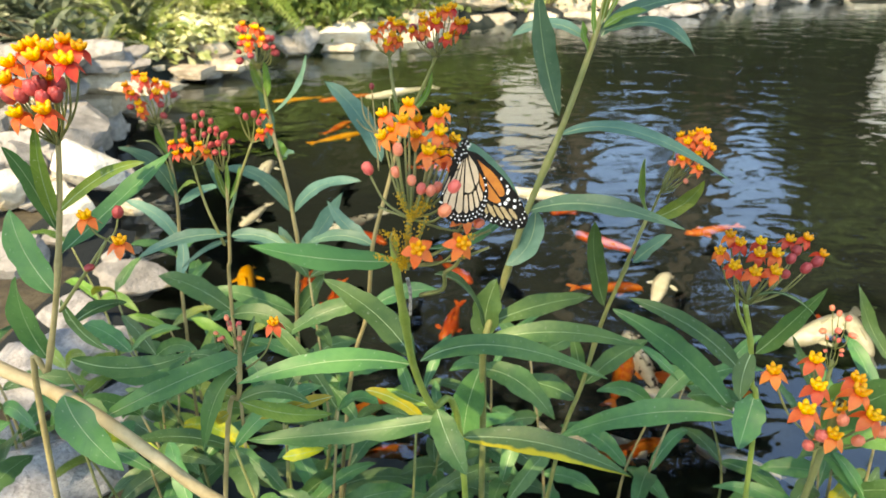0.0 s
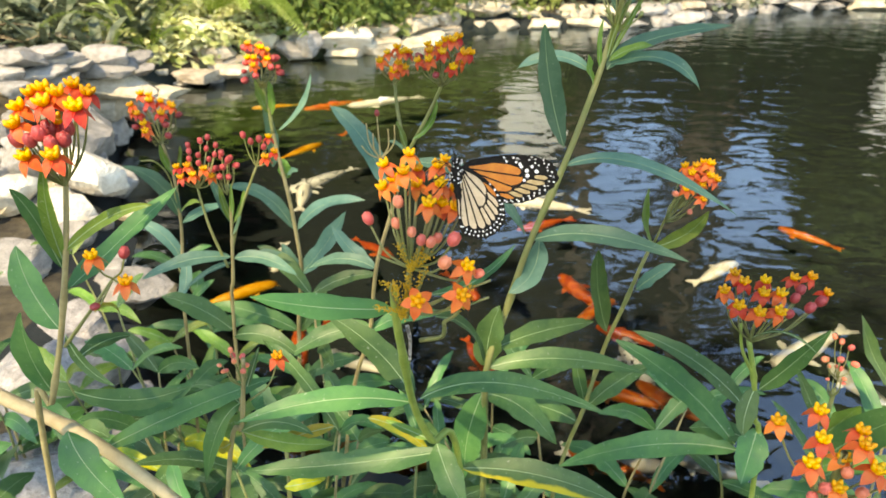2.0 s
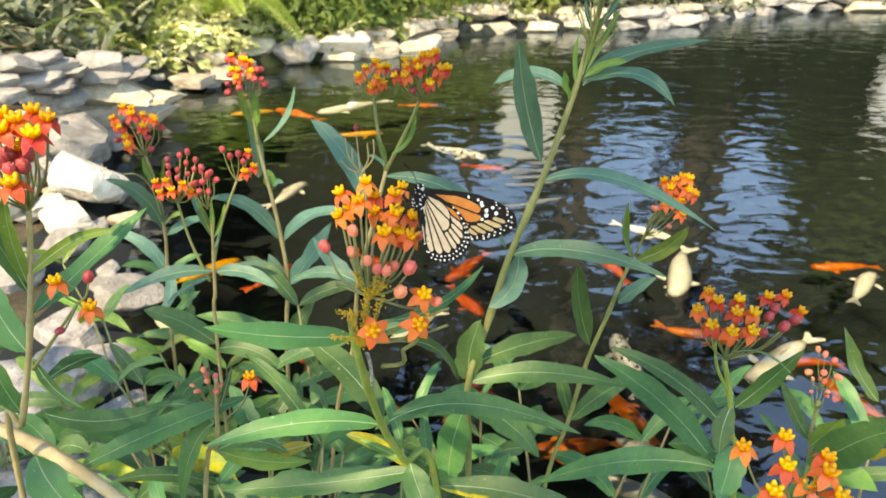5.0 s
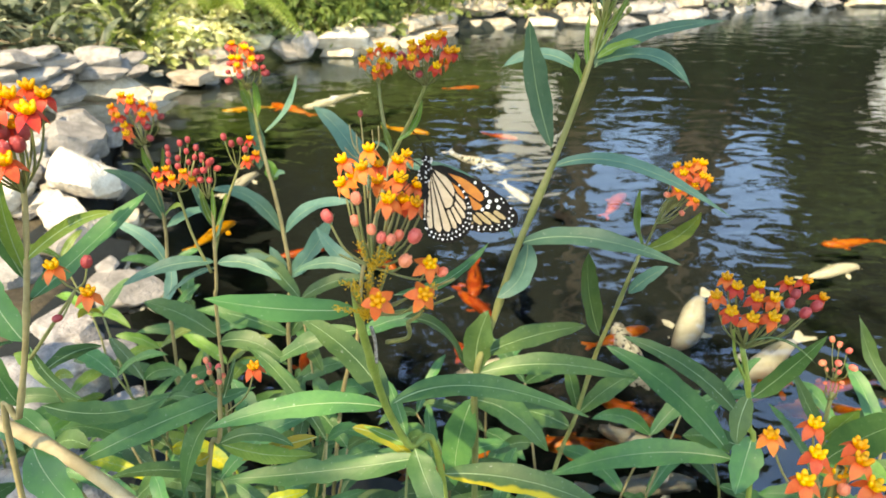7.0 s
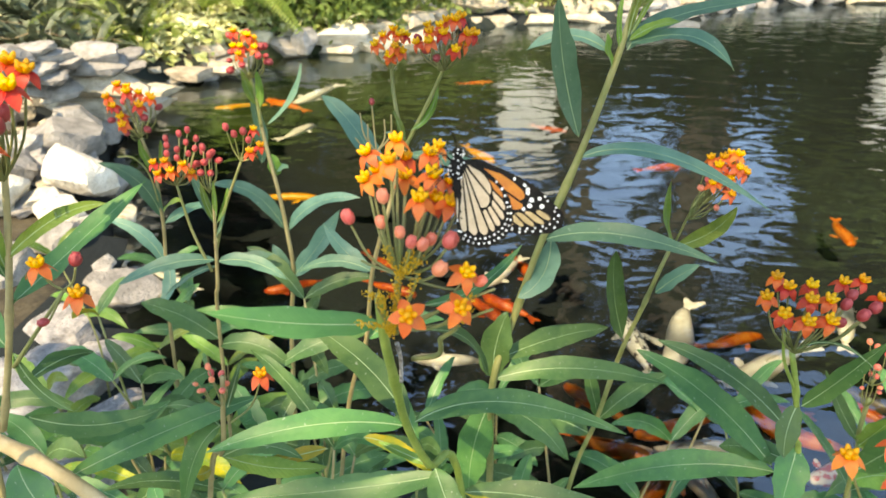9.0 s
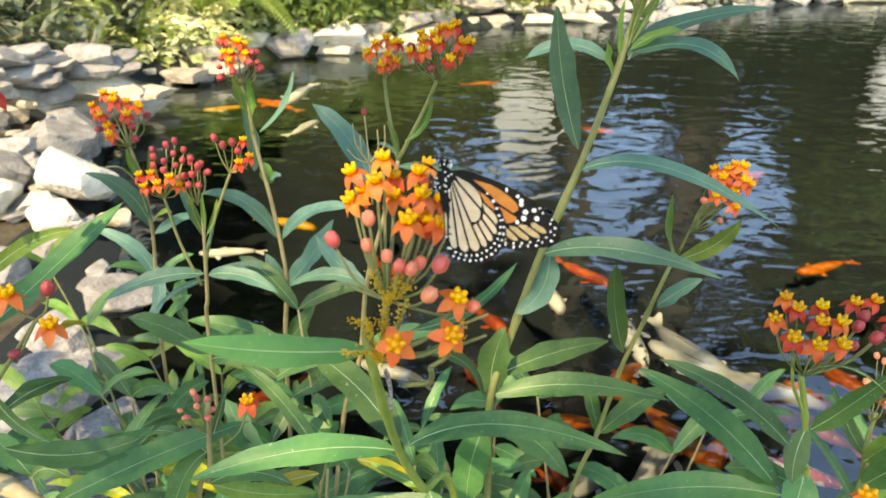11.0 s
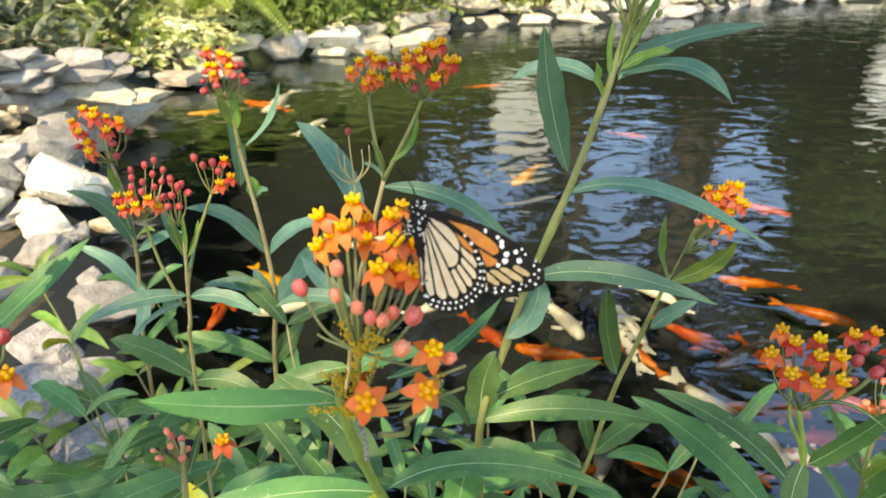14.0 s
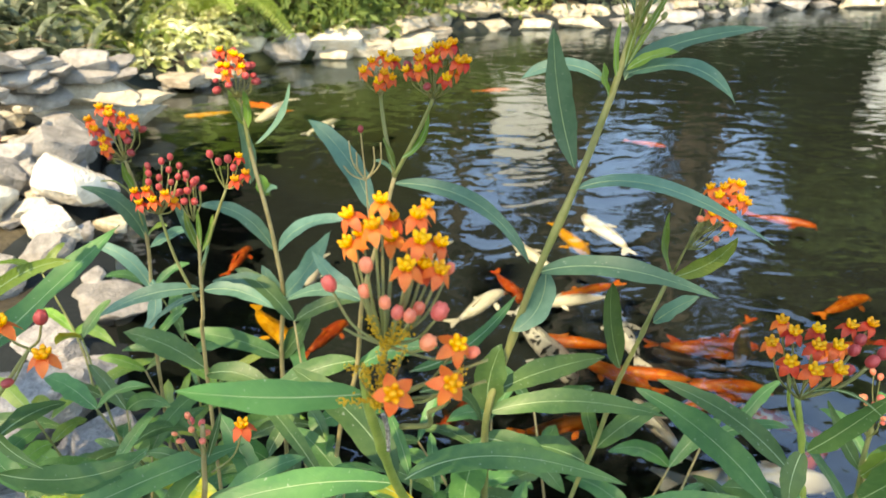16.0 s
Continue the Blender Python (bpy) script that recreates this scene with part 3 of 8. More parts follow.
rock("pale", 3, -1.410, 4.583, 0.060, 0.297, 0, 1, 0.55, 0, 0)
rock("white", 1, -0.800, 5.451, 0.120, 0.453, 10, 1, 0.5, 0, 0)
rock("grey", 2, -1.145, 5.316, 0.070, 0.381, 10, 1, 0.4, 0, 0)
rock("grey", 5, -0.998, 5.226, 0.120, 0.249, 40, 1, 0.9, 0, 0)
rock("slab", 5, -1.744, 2.764, 0.400, 0.158, 0, 1, 0.9, 0, 0)
rock("grey", 4, -1.020, 1.866, 0.000, 0.335, 10, 1, 0.35, 0, 0)
rock("ash", 2, -1.006, 1.557, 0.060, 0.257, -10, 1, 0.5, 0, 0)
rock("ash", 0, -0.882, 1.268, 0.100, 0.297, 30, 1, 0.7, 0, 0)
rock("ash", 5, -0.964, 1.263, 0.120, 0.205, -30, 1, 0.8, 0, 0)
rock("ash", 4, -0.846, 1.038, 0.100, 0.225, 0, 1, 0.6, 0, 0)
rock("ash", 5, -0.857, 1.421, 0.050, 0.213, 60, 1, 0.5, 0, 0)
rock("ash", 1, -0.634, 1.042, 0.050, 0.183, 10, 1, 0.4, 0, 0)
rock("grey", 2, -1.291, 1.829, 0.120, 0.253, 0, 1, 0.6, 0, 0)
rock("grey", 1, -1.170, 1.996, 0.030, 0.240, 0, 1, 0.4, 0, 0)
rock("ash", 3, -0.745, 0.955, 0.110, 0.300, 20, 1, 0.6, 0, 0)
rock("ash", 2, -0.700, 1.180, 0.060, 0.280, -25, 1, 0.5, 0, 0)
rock("slab", 0, -1.620, 3.067, 0.430, 0.173, -30, 1, 0.8, -7, 0)
rock("slab", 1, -1.496, 3.324, 0.400, 0.187, 7, 1, 0.8, 0, 6)
rock("slab", 2, -1.779, 2.990, 0.330, 0.196, -16, 1, 0.8, 7, 0)
rock("slab", 3, -1.672, 3.057, 0.300, 0.226, 21, 1, 0.8, -7, 6)
rock("slab", 4, -1.606, 3.399, 0.280, 0.221, -2, 1, 0.8, 0, 0)
rock("slab", 5, -1.784, 2.841, 0.450, 0.161, -25, 1, 0.8, 7, 6)
rock("slab", 6, -1.567, 3.554, 0.300, 0.172, 12, 1, 0.8, -7, 0)
rock("slab", 7, -1.708, 2.985, 0.500, 0.167, -11, 1, 0.8, 0, 6)

# ---- bank planting ----
def frond(plant, base, tip, arch, leaflet, mat, pairs=26):
    """An arching fern frond: a thin stalk with paired narrow leaflets."""
    b, t = Vector(base), Vector(tip)
    c = (b + t) / 2 + Vector((0, 0, arch))
    line = [b * (1 - u) ** 2 + c * 2 * u * (1 - u) + t * u * u for u in (k / 12 for k in range(13))]
    bm = bmesh.new()
    tube(bm, line, 0.004, 0.0015, 5)
    for k in range(pairs):
        u = 0.12 + 0.88 * k / pairs
        p = b * (1 - u) ** 2 + c * 2 * u * (1 - u) + t * u * u
        way = ((c - b) * (1 - u) + (t - c) * u).normalized()
        side = way.cross(Vector((0, 0, 1))).normalized()
        up = side.cross(way)
        long = leaflet * (math.sin(math.pi * min(1, u * 0.85 + 0.1)) ** 0.7) * (1.05 - 0.4 * u)
        for s in (-1, 1):
            out = (side * s + way * 0.45 - up * 0.15).normalized()
            e = way * leaflet * 0.034
            q = [p - e, p + out * long * 0.5 - e * 1.2 + up * 0.01, p + out * long - up * 0.02, p + out * long * 0.5 + e * 1.2 + up * 0.01, p + e]
            bm.faces.new([bm.verts.new(w) for w in q])
    return part("frond", bm, mat, plant, smooth=False)


def rosette(x, y, z, blades, long, wide, mat, seed, label, name="rosette_plant", rise=0.6):
    """A tuft of pointed, channelled blades from one crown."""
    rng = random.Random(seed)
    bm = bmesh.new()
    for k in range(blades):
        a = k * 2.4 + rng.uniform(-0.3, 0.3)
        lift = rise * rng.uniform(0.4, 1.5) * (0.35 + 0.9 * k / blades)
        out = Vector((math.cos(a), math.sin(a), 0))
        size = long * rng.uniform(0.7, 1.1)
        b = Vector((x, y, z)) + out * 0.02
        t = b + out * size * 0.85 + Vector((0, 0, size * lift))
        m = (b + t) / 2 + Vector((0, 0, size * 0.16))
        blade(bm, b, m, t, wide * rng.uniform(0.7, 1.1))
    return tagged(part(name, bm, mat), label, "plant", "bank plants")


def blade(bm, b, m, t, width):
    c = m * 2 - (b + t) / 2
    rows = []
    for i in range(7):
        u = i / 6
        p = b * (1 - u) ** 2 + c * 2 * u * (1 - u) + t * u * u
        way = ((c - b) * (1 - u) + (t - c) * u).normalized()
        side = way.cross(Vector((0, 0, 1)))
        side = side.normalized() if side.length > 0.05 else Vector((1, 0, 0))
        up = side.cross(way)
        half = width / 2 * (0.35 + 1.5 * u) * (1 - u ** 2.2) + 0.0008
        rows.append([bm.verts.new(p + side * half * v + up * abs(v) * half * 0.45) for v in (-1, 0, 1)])
    for a, d in zip(rows, rows[1:]):
        for j in (0, 1):
            bm.faces.new((a[j], a[j + 1], d[j + 1], d[j]))


def leafage(centres, count, size, seed, stretch=2.2):
    """Many small pointed leaves, scattered through overlapping rounded masses."""
    rng = np.random.default_rng(seed)
    pick = rng.integers(0, len(centres), count)
    c = np.array([q[:3] for q in centres])[pick]
    r = np.array([q[3:6] for q in centres])[pick]
    way = rng.normal(size=(count, 3))
    way /= np.linalg.norm(way, axis=1, keepdims=True)
    p = c + way * r * (rng.uniform(0.25, 1.0, (count, 1)) ** 0.5)
    long = way + rng.normal(size=(count, 3)) * 0.8 - (0, 0, 0.35)
    long /= np.linalg.norm(long, axis=1, keepdims=True)
    side = np.cross(long, rng.normal(size=(count, 3)))
    side /= np.linalg.norm(side, axis=1, keepdims=True)
    s = size * rng.uniform(0.6, 1.3, (count, 1))
    up = np.cross(side, long)
    verts = np.stack([p, p + long * s * 0.5 + side * s / stretch / 2 + up * s * 0.06, p + long * s, p + long * s * 0.5 - side * s / stretch / 2 + up * s * 0.06], 1)
    a = np.arange(count)[:, None] * 4
    return verts.reshape(-1, 3).tolist(), np.concatenate([np.stack([a[:, 0], a[:, 0] + 1, a[:, 0] + 2], 1), np.stack([a[:, 0], a[:, 0] + 2, a[:, 0] + 3], 1)]).tolist()


def shrub(x, y, z, size, count, leaf_size, mat, seed, label, name="shrub"):
    rng = random.Random(seed)
    masses = [(x + rng.uniform(-0.5, 0.5) * size[0], y + rng.uniform(-0.5, 0.5) * size[1], z + size[2] * rng.uniform(0.3, 0.75),
               size[0] * rng.uniform(0.25, 0.5), size[1] * rng.uniform(0.25, 0.5), size[2] * rng.uniform(0.22, 0.42)) for _ in range(9)]
    plant = empty(name, x, y, z, label, "shrub", "bank plants")
    me = bpy.data.meshes.new("leaves")
    me.from_pydata(*leafage(masses, count, leaf_size, seed)[:1], [], leafage(masses, count, leaf_size, seed)[1])
    placed("leaves", me, mat, plant, smooth=False)
    bm = bmesh.new()
    for q in masses[:6]:
        tube(bm, spline([(x, y, z - 0.03), ((x + q[0]) / 2, (y + q[1]) / 2, z + (q[2] - z) * 0.6), q[:3]], 4), 0.012 * size[2] + 0.004, 0.004, 5)
    part("branches", bm, BARK, plant)
    return plant


def tree(x, y, height, crown_base, spread, count, leaf_size, seed, label, trunk=0.16, lean=(0, 0), mat=None):
    """A tapered trunk with forking limbs and a crown of leaf clumps with gaps."""
    rng = random.Random(seed)
    z = float(ground_height(x, y)) - 0.05
    plant = empty("tree", x, y, z, label, "tree", "trees round the pond")
    top = Vector((x + lean[0], y + lean[1], z + height * 0.75))
    bm = bmesh.new()
    line = spline([(x, y, z), (x + lean[0] * 0.2 + rng.uniform(-0.1, 0.1), y + lean[1] * 0.2, z + height * 0.3),
                   (x + lean[0] * 0.6, y + lean[1] * 0.6, z + height * 0.55), top], 6)
    tube(bm, line, trunk, trunk * 0.3, 9)
    masses = []
    for k in range(11):
        a, h = rng.uniform(0, 6.28), rng.uniform(crown_base, height)
        reach = spread * rng.uniform(0.35, 1.0) * (1 - 0.4 * abs((h - crown_base) / (height - crown_base) - 0.4))
        q = Vector((x + lean[0] * h / height + reach * math.cos(a), y + lean[1] * h / height + reach * math.sin(a), z + h))
        p = line[min(len(line) - 1, int(len(line) * max(0.35, h / height - 0.2)))]
        tube(bm, spline([p, (p + q) / 2 + Vector((0, 0, 0.15)), q], 4), trunk * 0.28, trunk * 0.06, 6)
        for _ in range(3):
            masses.append((q.x + rng.gauss(0, 0.3) * spread * 0.6, q.y + rng.gauss(0, 0.3) * spread * 0.6, q.z + rng.gauss(0, 0.25),
                           spread * rng.uniform(0.16, 0.34), spread * rng.uniform(0.16, 0.34), spread * rng.uniform(0.10, 0.24)))
    part("trunk", bm, BARK, plant)
    verts, faces = leafage(masses, count, leaf_size, seed)
    me = bpy.data.meshes.new("crown")
    me.from_pydata(verts, [], faces)
    placed("crown", me, mat or FOLIAGE, plant, smooth=False)
    return plant

def far_planting():
    rng = random.Random(11)
    for k in range(420):
        x, y = rng.uniform(-4.6, -0.7), rng.uniform(4.0, 7.2)
        d = float(shore_distance(x, y))
        if d < 0.16 or x < -0.66 * y:
            continue
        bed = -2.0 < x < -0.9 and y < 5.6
        # sunlit bed mostly bright, the left mostly dark: light and shade by leaf colour
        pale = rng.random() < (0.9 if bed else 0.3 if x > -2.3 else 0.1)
        rosette(x, y, float(ground_height(x, y)), rng.randint(11, 16), rng.uniform(0.18, 0.32) * (0.75 if bed else 1), rng.uniform(0.046, 0.074), ROSETTE if pale else ROSETTE_SHADED, k,
                "cream-edged rosette plant on the sunlit bank" if pale else "rosette plant on the bank, its green darkened as in shade", rise=0.28 if bed else 0.6)
    for k in range(90):
        x, y = rng.uniform(-2.0, -1.0), rng.uniform(4.2, 5.6)
        if float(shore_distance(x, y)) > 0.14 and x > -0.5 * y:
            rosette(x, y, float(ground_height(x, y)) + rng.uniform(0.0, 0.05), rng.randint(9, 13), rng.uniform(0.10, 0.18), rng.uniform(0.046, 0.070), ROSETTE, 500 + k,
                    "small cream-edged rosette plant on the sunlit bank", rise=0.3)
    rng = random.Random(12)
    for k in range(130):
        x = rng.uniform(-1.6, 9.0) if k < 110 else rng.uniform(-1.2, 0.3)
        y = 6.4 + 0.27 * x + (rng.uniform(-0.1, 1.6) if k < 110 else rng.uniform(-0.6, 0.0))
        if float(shore_distance(x, y)) > (0.24 if x < 0.3 else 0.36):
            # right-hand shrubs get the near-black foliage, shade put into their colour
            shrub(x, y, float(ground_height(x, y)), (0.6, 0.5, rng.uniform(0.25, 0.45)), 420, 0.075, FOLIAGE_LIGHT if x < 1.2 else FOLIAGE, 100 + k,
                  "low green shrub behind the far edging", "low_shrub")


far_planting()


def ground_cover():
    """Low creeping leaves over the far banks, and loose rubble between the bank stones."""
    rng = random.Random(31)
    masses = []
    while len(masses) < 800:
        x, y = rng.uniform(-5.5, 7.5), rng.uniform(3.6, 9.0)
        d = float(shore_distance(x, y))
        if 0.10 < d < 2.6 and (x > -1 or y > 4.4):
            masses.append((x, y, float(ground_height(x, y)) + 0.03, 0.16, 0.16, 0.07))
    # outside the sunlit stretch the cover's dark colour stands in for shade
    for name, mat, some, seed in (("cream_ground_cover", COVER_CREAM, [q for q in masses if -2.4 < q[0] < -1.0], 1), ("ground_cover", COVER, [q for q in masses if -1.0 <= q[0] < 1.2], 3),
                                  ("shaded_ground_cover", ROSETTE_SHADED, [q for q in masses if not -2.4 < q[0] < 1.2], 2)):
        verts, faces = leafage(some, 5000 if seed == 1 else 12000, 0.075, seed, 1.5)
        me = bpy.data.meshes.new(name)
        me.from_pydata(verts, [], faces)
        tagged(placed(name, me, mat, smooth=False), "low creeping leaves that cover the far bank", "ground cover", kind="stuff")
    count = 0
    while count < 90:
        x, y = rng.uniform(-2.9, -0.9), rng.uniform(1.9, 4.6)
        d = float(shore_distance(x, y))
        if -0.03 < d < 0.75:
            count += 1
            rock(rng.choice(("grey", "slab", "grey", "pale")), rng.randrange(6), x, y, float(ground_height(x, y)) + 0.02, rng.uniform(0.07, 0.20), rng.uniform(0, 360), 1.0, 0.9, rng.uniform(-12, 12), rng.uniform(-12, 12))
    for k in range(14):
        x, y = rng.uniform(-2.7, -1.9), rng.uniform(3.0, 4.3)
        z = float(ground_height(x, y)) + 0.09
        bm = bmesh.new()
        a = rng.uniform(-0.6, 0.6)
        tube(bm, spline([(x, y, z), (x + 0.12 * math.cos(a), y + 0.12 * math.sin(a), z + 0.03), (x + 0.27 * math.cos(a), y + 0.25 * math.sin(a), z)], 4), 0.004, 0.002, 5)
        tagged(part("twig", bm, TWIG), "dry brown twig lying on the bank stones", "twig", "dry twigs")


ground_cover()


def fern_clump(x, y, fronds, long, seed, label, leaflet=0.09, lean=(0.0, -0.3)):
    rng = random.Random(seed)
    z = float(ground_height(x, y))
    plant = empty("fern", x, y, z, label, "fern", "ferns")
    for k in range(fronds):
        a = k * 2.4 + rng.uniform(-0.4, 0.4)
        size = long * rng.uniform(0.7, 1.1)
        tip = (x + (0.75 * math.cos(a) + lean[0]) * size, y + (0.75 * math.sin(a) + lean[1]) * size, z + size * rng.uniform(0.15, 0.75))
        frond(plant, (x, y, z), tip, size * 0.42, leaflet, FERN, 24)
    return plant


fern_clump(-1.95, 4.62, 10, 0.72, 1, "bright green sword fern among the bank stones", 0.07)
fern_clump(-2.35, 5.15, 8, 0.75, 2, "bright green sword fern among the bank stones", 0.08)
fern_clump(-1.75, 5.9, 8, 0.8, 3, "bright green sword fern among the bank stones", 0.09)
fern_clump(-3.3, 5.6, 7, 0.7, 4, "dull green sword fern in the shade", 0.08)
fern_clump(-0.2, 6.4, 7, 0.6, 6, "bright green sword fern behind the edging stones", 0.08)
palm = empty("palm", -1.75, 5.35, float(ground_height(-1.75, 5.35)), "low palm with arching yellow-green fronds over the water", "palm")
for tip, arch, leaflet in (((-0.97, 4.95, 0.22), 0.62, 0.22), ((-1.30, 4.75, 0.42), 0.45, 0.18), ((-0.75, 5.6, 0.55), 0.5, 0.22), ((-2.5, 5.0, 0.7), 0.45, 0.2), ((-2.0, 6.2, 0.9), 0.4, 0.2)):
    frond(palm, (-1.75, 5.35, float(ground_height(-1.75, 5.35))), tip, arch, leaflet, FERN, 46)


def hedge():
    """A growth behind the far bank, as one mass, with its shade in the leaf colour."""
    rng = random.Random(3)
    masses = []
    for x in np.arange(-11, 17, 0.5):
        top = 1.15 if 0.4 < x < 2.3 else 2.0
        for z in np.arange(0.4, top, 0.42):
            masses.append((x + rng.uniform(-0.3, 0.3), 9.9 + 0.10 * x + rng.uniform(-0.3, 0.3), z + rng.uniform(-0.15, 0.15), 0.55, 0.5, 0.40))
    verts, faces = leafage(masses, 42000, 0.18, 9)
    me = bpy.data.meshes.new("hedge")
    me.from_pydata(verts, [], faces)
    tagged(placed("hedge", me, FOLIAGE, smooth=False), "hedge behind the far bank, its green darkened as in shade", "hedge", kind="stuff")


hedge()
for k, (x, y, h, cb, sp, n) in enumerate(((-10.0, 10.0, 12.0, 1.2, 3.0, 7000), (-6.3, 10.6, 13.0, 1.2, 3.0, 9000), (-3.3, 11.0, 13.0, 1.4, 2.6, 13000), (-1.4, 10.2, 12.0, 2.0, 1.8, 12000),
                                          (2.45, 11.7, 13.5, 8.8, 2.2, 8000), (4.2, 11.0, 13.5, 8.6, 2.2, 8000), (0.4, 13.5, 14.0, 9.0, 2.6, 8000), (5.3, 12.8, 14.0, 8.8, 2.2, 8000),
                                          (7.9, 13.2, 6.6, 2.0, 1.1, 4000), (8.9, 10.9, 7.0, 1.4, 2.0, 8000), (10.9, 10.6, 8.5, 1.2, 2.6, 8000), (14.0, 10.0, 13.0, 1.2, 3.0, 7000))):
    # trees on the far right take the brighter green, as if sunlit
    tree(x, y, h, cb, sp, int(n * 1.6) if x < 1 or x > 7.5 else n, 0.42 if x < 1 or x > 7.5 else 0.30, 40 + k, "tall tree behind the far bank, light and shade in its leaf colour", 0.24, mat=FOLIAGE_LIT if x > 7.5 else None)


def far_woods():
    """A wood beyond the house, one mass coloured dark for shade, with two clearings of sky."""
    rng = random.Random(8)
    masses = []
    for x in np.arange(-15, 24, 0.9):
        for z in np.arange(0.8, 12.5, 0.9):
            clear = (3.6 < x < 6.4 or 7.1 < x < 10.2 or 0.6 < x < 3.0) and 3.9 < z < 8.8 or -1.3 < x < 1.3 and 5.2 < z < 7.6
            thin = (0.75 if x < 5.5 else 0.45) if -1.5 < x < 12 and z > 7.5 else 0.95
            if not clear and rng.random() < thin:
                masses.append((x + rng.uniform(-0.4, 0.4), 17.5 + rng.uniform(-1, 1), z + rng.uniform(-0.4, 0.4), 0.85, 0.8, 0.7))
    verts, faces = leafage(masses, 100000, 0.42, 19)
    me = bpy.data.meshes.new("woods")
    me.from_pydata(verts, [], faces)
    tagged(placed("woods", me, FOLIAGE, smooth=False), "wood beyond the garden, darkened as in shade, with gaps of sky", "woods", kind="stuff")


far_woods()
# unseen trees, added only to shade the milkweeds and the stony bank
tree(-2.4, -4.0, 6.0, 4.5, 1.12, 1050, 0.16, 77, "unseen small-crowned tree added to shade the near bank", 0.20, (0.4, 0.7))
tree(-6.6, 1.45, 7.0, 3.6, 1.8, 2100, 0.16, 78, "unseen slender tree added to shade the stony bank", 0.15, (0.2, 0.3))


def garden_house():
    """A cream-washed house end between the trees."""
    house = empty("garden_house", 1.5, 12.6, 0.4, "cream-plastered house end beyond the trees", "house")
    bm = bmesh.new()
    bmesh.ops.create_cube(bm, size=1, matrix=pose(1.5, 12.6, 1.72) @ Matrix.Diagonal((0.95, 1.4, 2.85, 1)))
    bmesh.ops.bevel(bm, geom=bm.edges[:], offset=0.03, segments=2, affect="EDGES")
    part("wall", bm, PLASTER, house, smooth=False)
    bm = bmesh.new()
    bmesh.ops.create_cone(bm, cap_ends=True, segments=4, radius1=1.1, radius2=0.1, depth=0.35, matrix=pose(1.5, 12.6, 3.32, 0, 0, 45))
    part("roof", bm, ROOF, house, smooth=False)


def garden_wall():
    """A short white-washed wall with a coping, before the hedge."""
    wall = empty("garden_wall", 6.75, 9.75, 0.4, "white-washed garden wall in front of the hedge", "wall")
    bm = bmesh.new()
    bmesh.ops.create_cube(bm, size=1, matrix=pose(6.75, 9.75, 1.0) @ Matrix.Diagonal((1.3, 0.22, 1.4, 1)))
    bmesh.ops.bevel(bm, geom=bm.edges[:], offset=0.02, segments=2, affect="EDGES")
    part("wall", bm, PLASTER, wall, smooth=False)
    bm = bmesh.new()
    bmesh.ops.create_cube(bm, size=1, matrix=pose(6.75, 9.75, 1.73) @ Matrix.Diagonal((1.38, 0.3, 0.06, 1)))
    part("coping", bm, STONE, wall, smooth=False)


garden_house()
garden_wall()
tree(7.6, 9.5, 3.6, 2.0, 1.2, 2600, 0.16, 91, "small light-leaved tree beside the garden wall", 0.06, (-0.6, 0.0), FOLIAGE_LIGHT)


# ---- milkweeds ----

main_plant = empty("milkweed_plant", 0.030, 0.560, float(ground_height(0.030, 0.560)), "orange-flowered milkweed with aphid-covered flower stalks", "milkweed", "milkweeds by the pond")
stem(main_plant, [(-0.0374, 0.3180, 0.9227), (-0.0367, 0.3220, 0.8990), (-0.0352, 0.3400, 0.8636), (-0.0322, 0.3850, 0.7883), (-0.0208, 0.4200, 0.7228), (0.0040, 0.4600, 0.6471), (0.030, 0.560, float(ground_height(0.030, 0.560)) - 0.02)], 0.0022, 0.0032, STEM_FRESH, nodes=(0.36,))
leaf(main_plant, (-0.0389, 0.3250, 0.9044), (-0.0755, 0.3125, 0.9133), (-0.1083, 0.3000, 0.9274), 0.0162)
leaf(main_plant, (-0.0345, 0.3850, 0.7898), (-0.0885, 0.3725, 0.8019), (-0.1491, 0.3600, 0.7930), 0.0188)
leaf(main_plant, (-0.0273, 0.3850, 0.7928), (0.0316, 0.4025, 0.7928), (0.1152, 0.4200, 0.7487), 0.0186)
leaf(main_plant, (-0.0323, 0.3880, 0.7908), (-0.0610, 0.4290, 0.8023), (-0.1066, 0.4700, 0.8103), 0.0246, twist=10)
leaf(main_plant, (-0.0208, 0.4200, 0.7228), (-0.0397, 0.4350, 0.7196), (-0.0596, 0.4500, 0.7169), 0.0081, mat=LEAF_PALE)
leaf(main_plant, (-0.0164, 0.4200, 0.7199), (-0.0072, 0.4000, 0.7039), (0.0058, 0.3800, 0.6894), 0.0254)
leaf(main_plant, (-0.0103, 0.4400, 0.6923), (-0.0938, 0.4400, 0.6780), (-0.1784, 0.4400, 0.6699), 0.0243, bite=0.3)
leaf(main_plant, (0.0040, 0.4600, 0.6538), (0.0762, 0.4400, 0.6636), (0.1460, 0.4200, 0.6459), 0.0254, mat=LEAF_EDGED, label="green leaf with a yellowed edge")
leaf(main_plant, (-0.0159, 0.3600, 0.8766), (0.0064, 0.4100, 0.8346), (0.0220, 0.4600, 0.7699), 0.0140)
leaf(main_plant, (-0.0194, 0.3400, 0.9045), (0.0102, 0.3800, 0.8916), (0.0376, 0.4200, 0.8962), 0.0081)
bm = bmesh.new()
stalk(bm, (-0.0286, 0.3220, 0.9318), (-0.0286, 0.3450, 0.9839), (-0.0000, 0.0000, -0.0010))
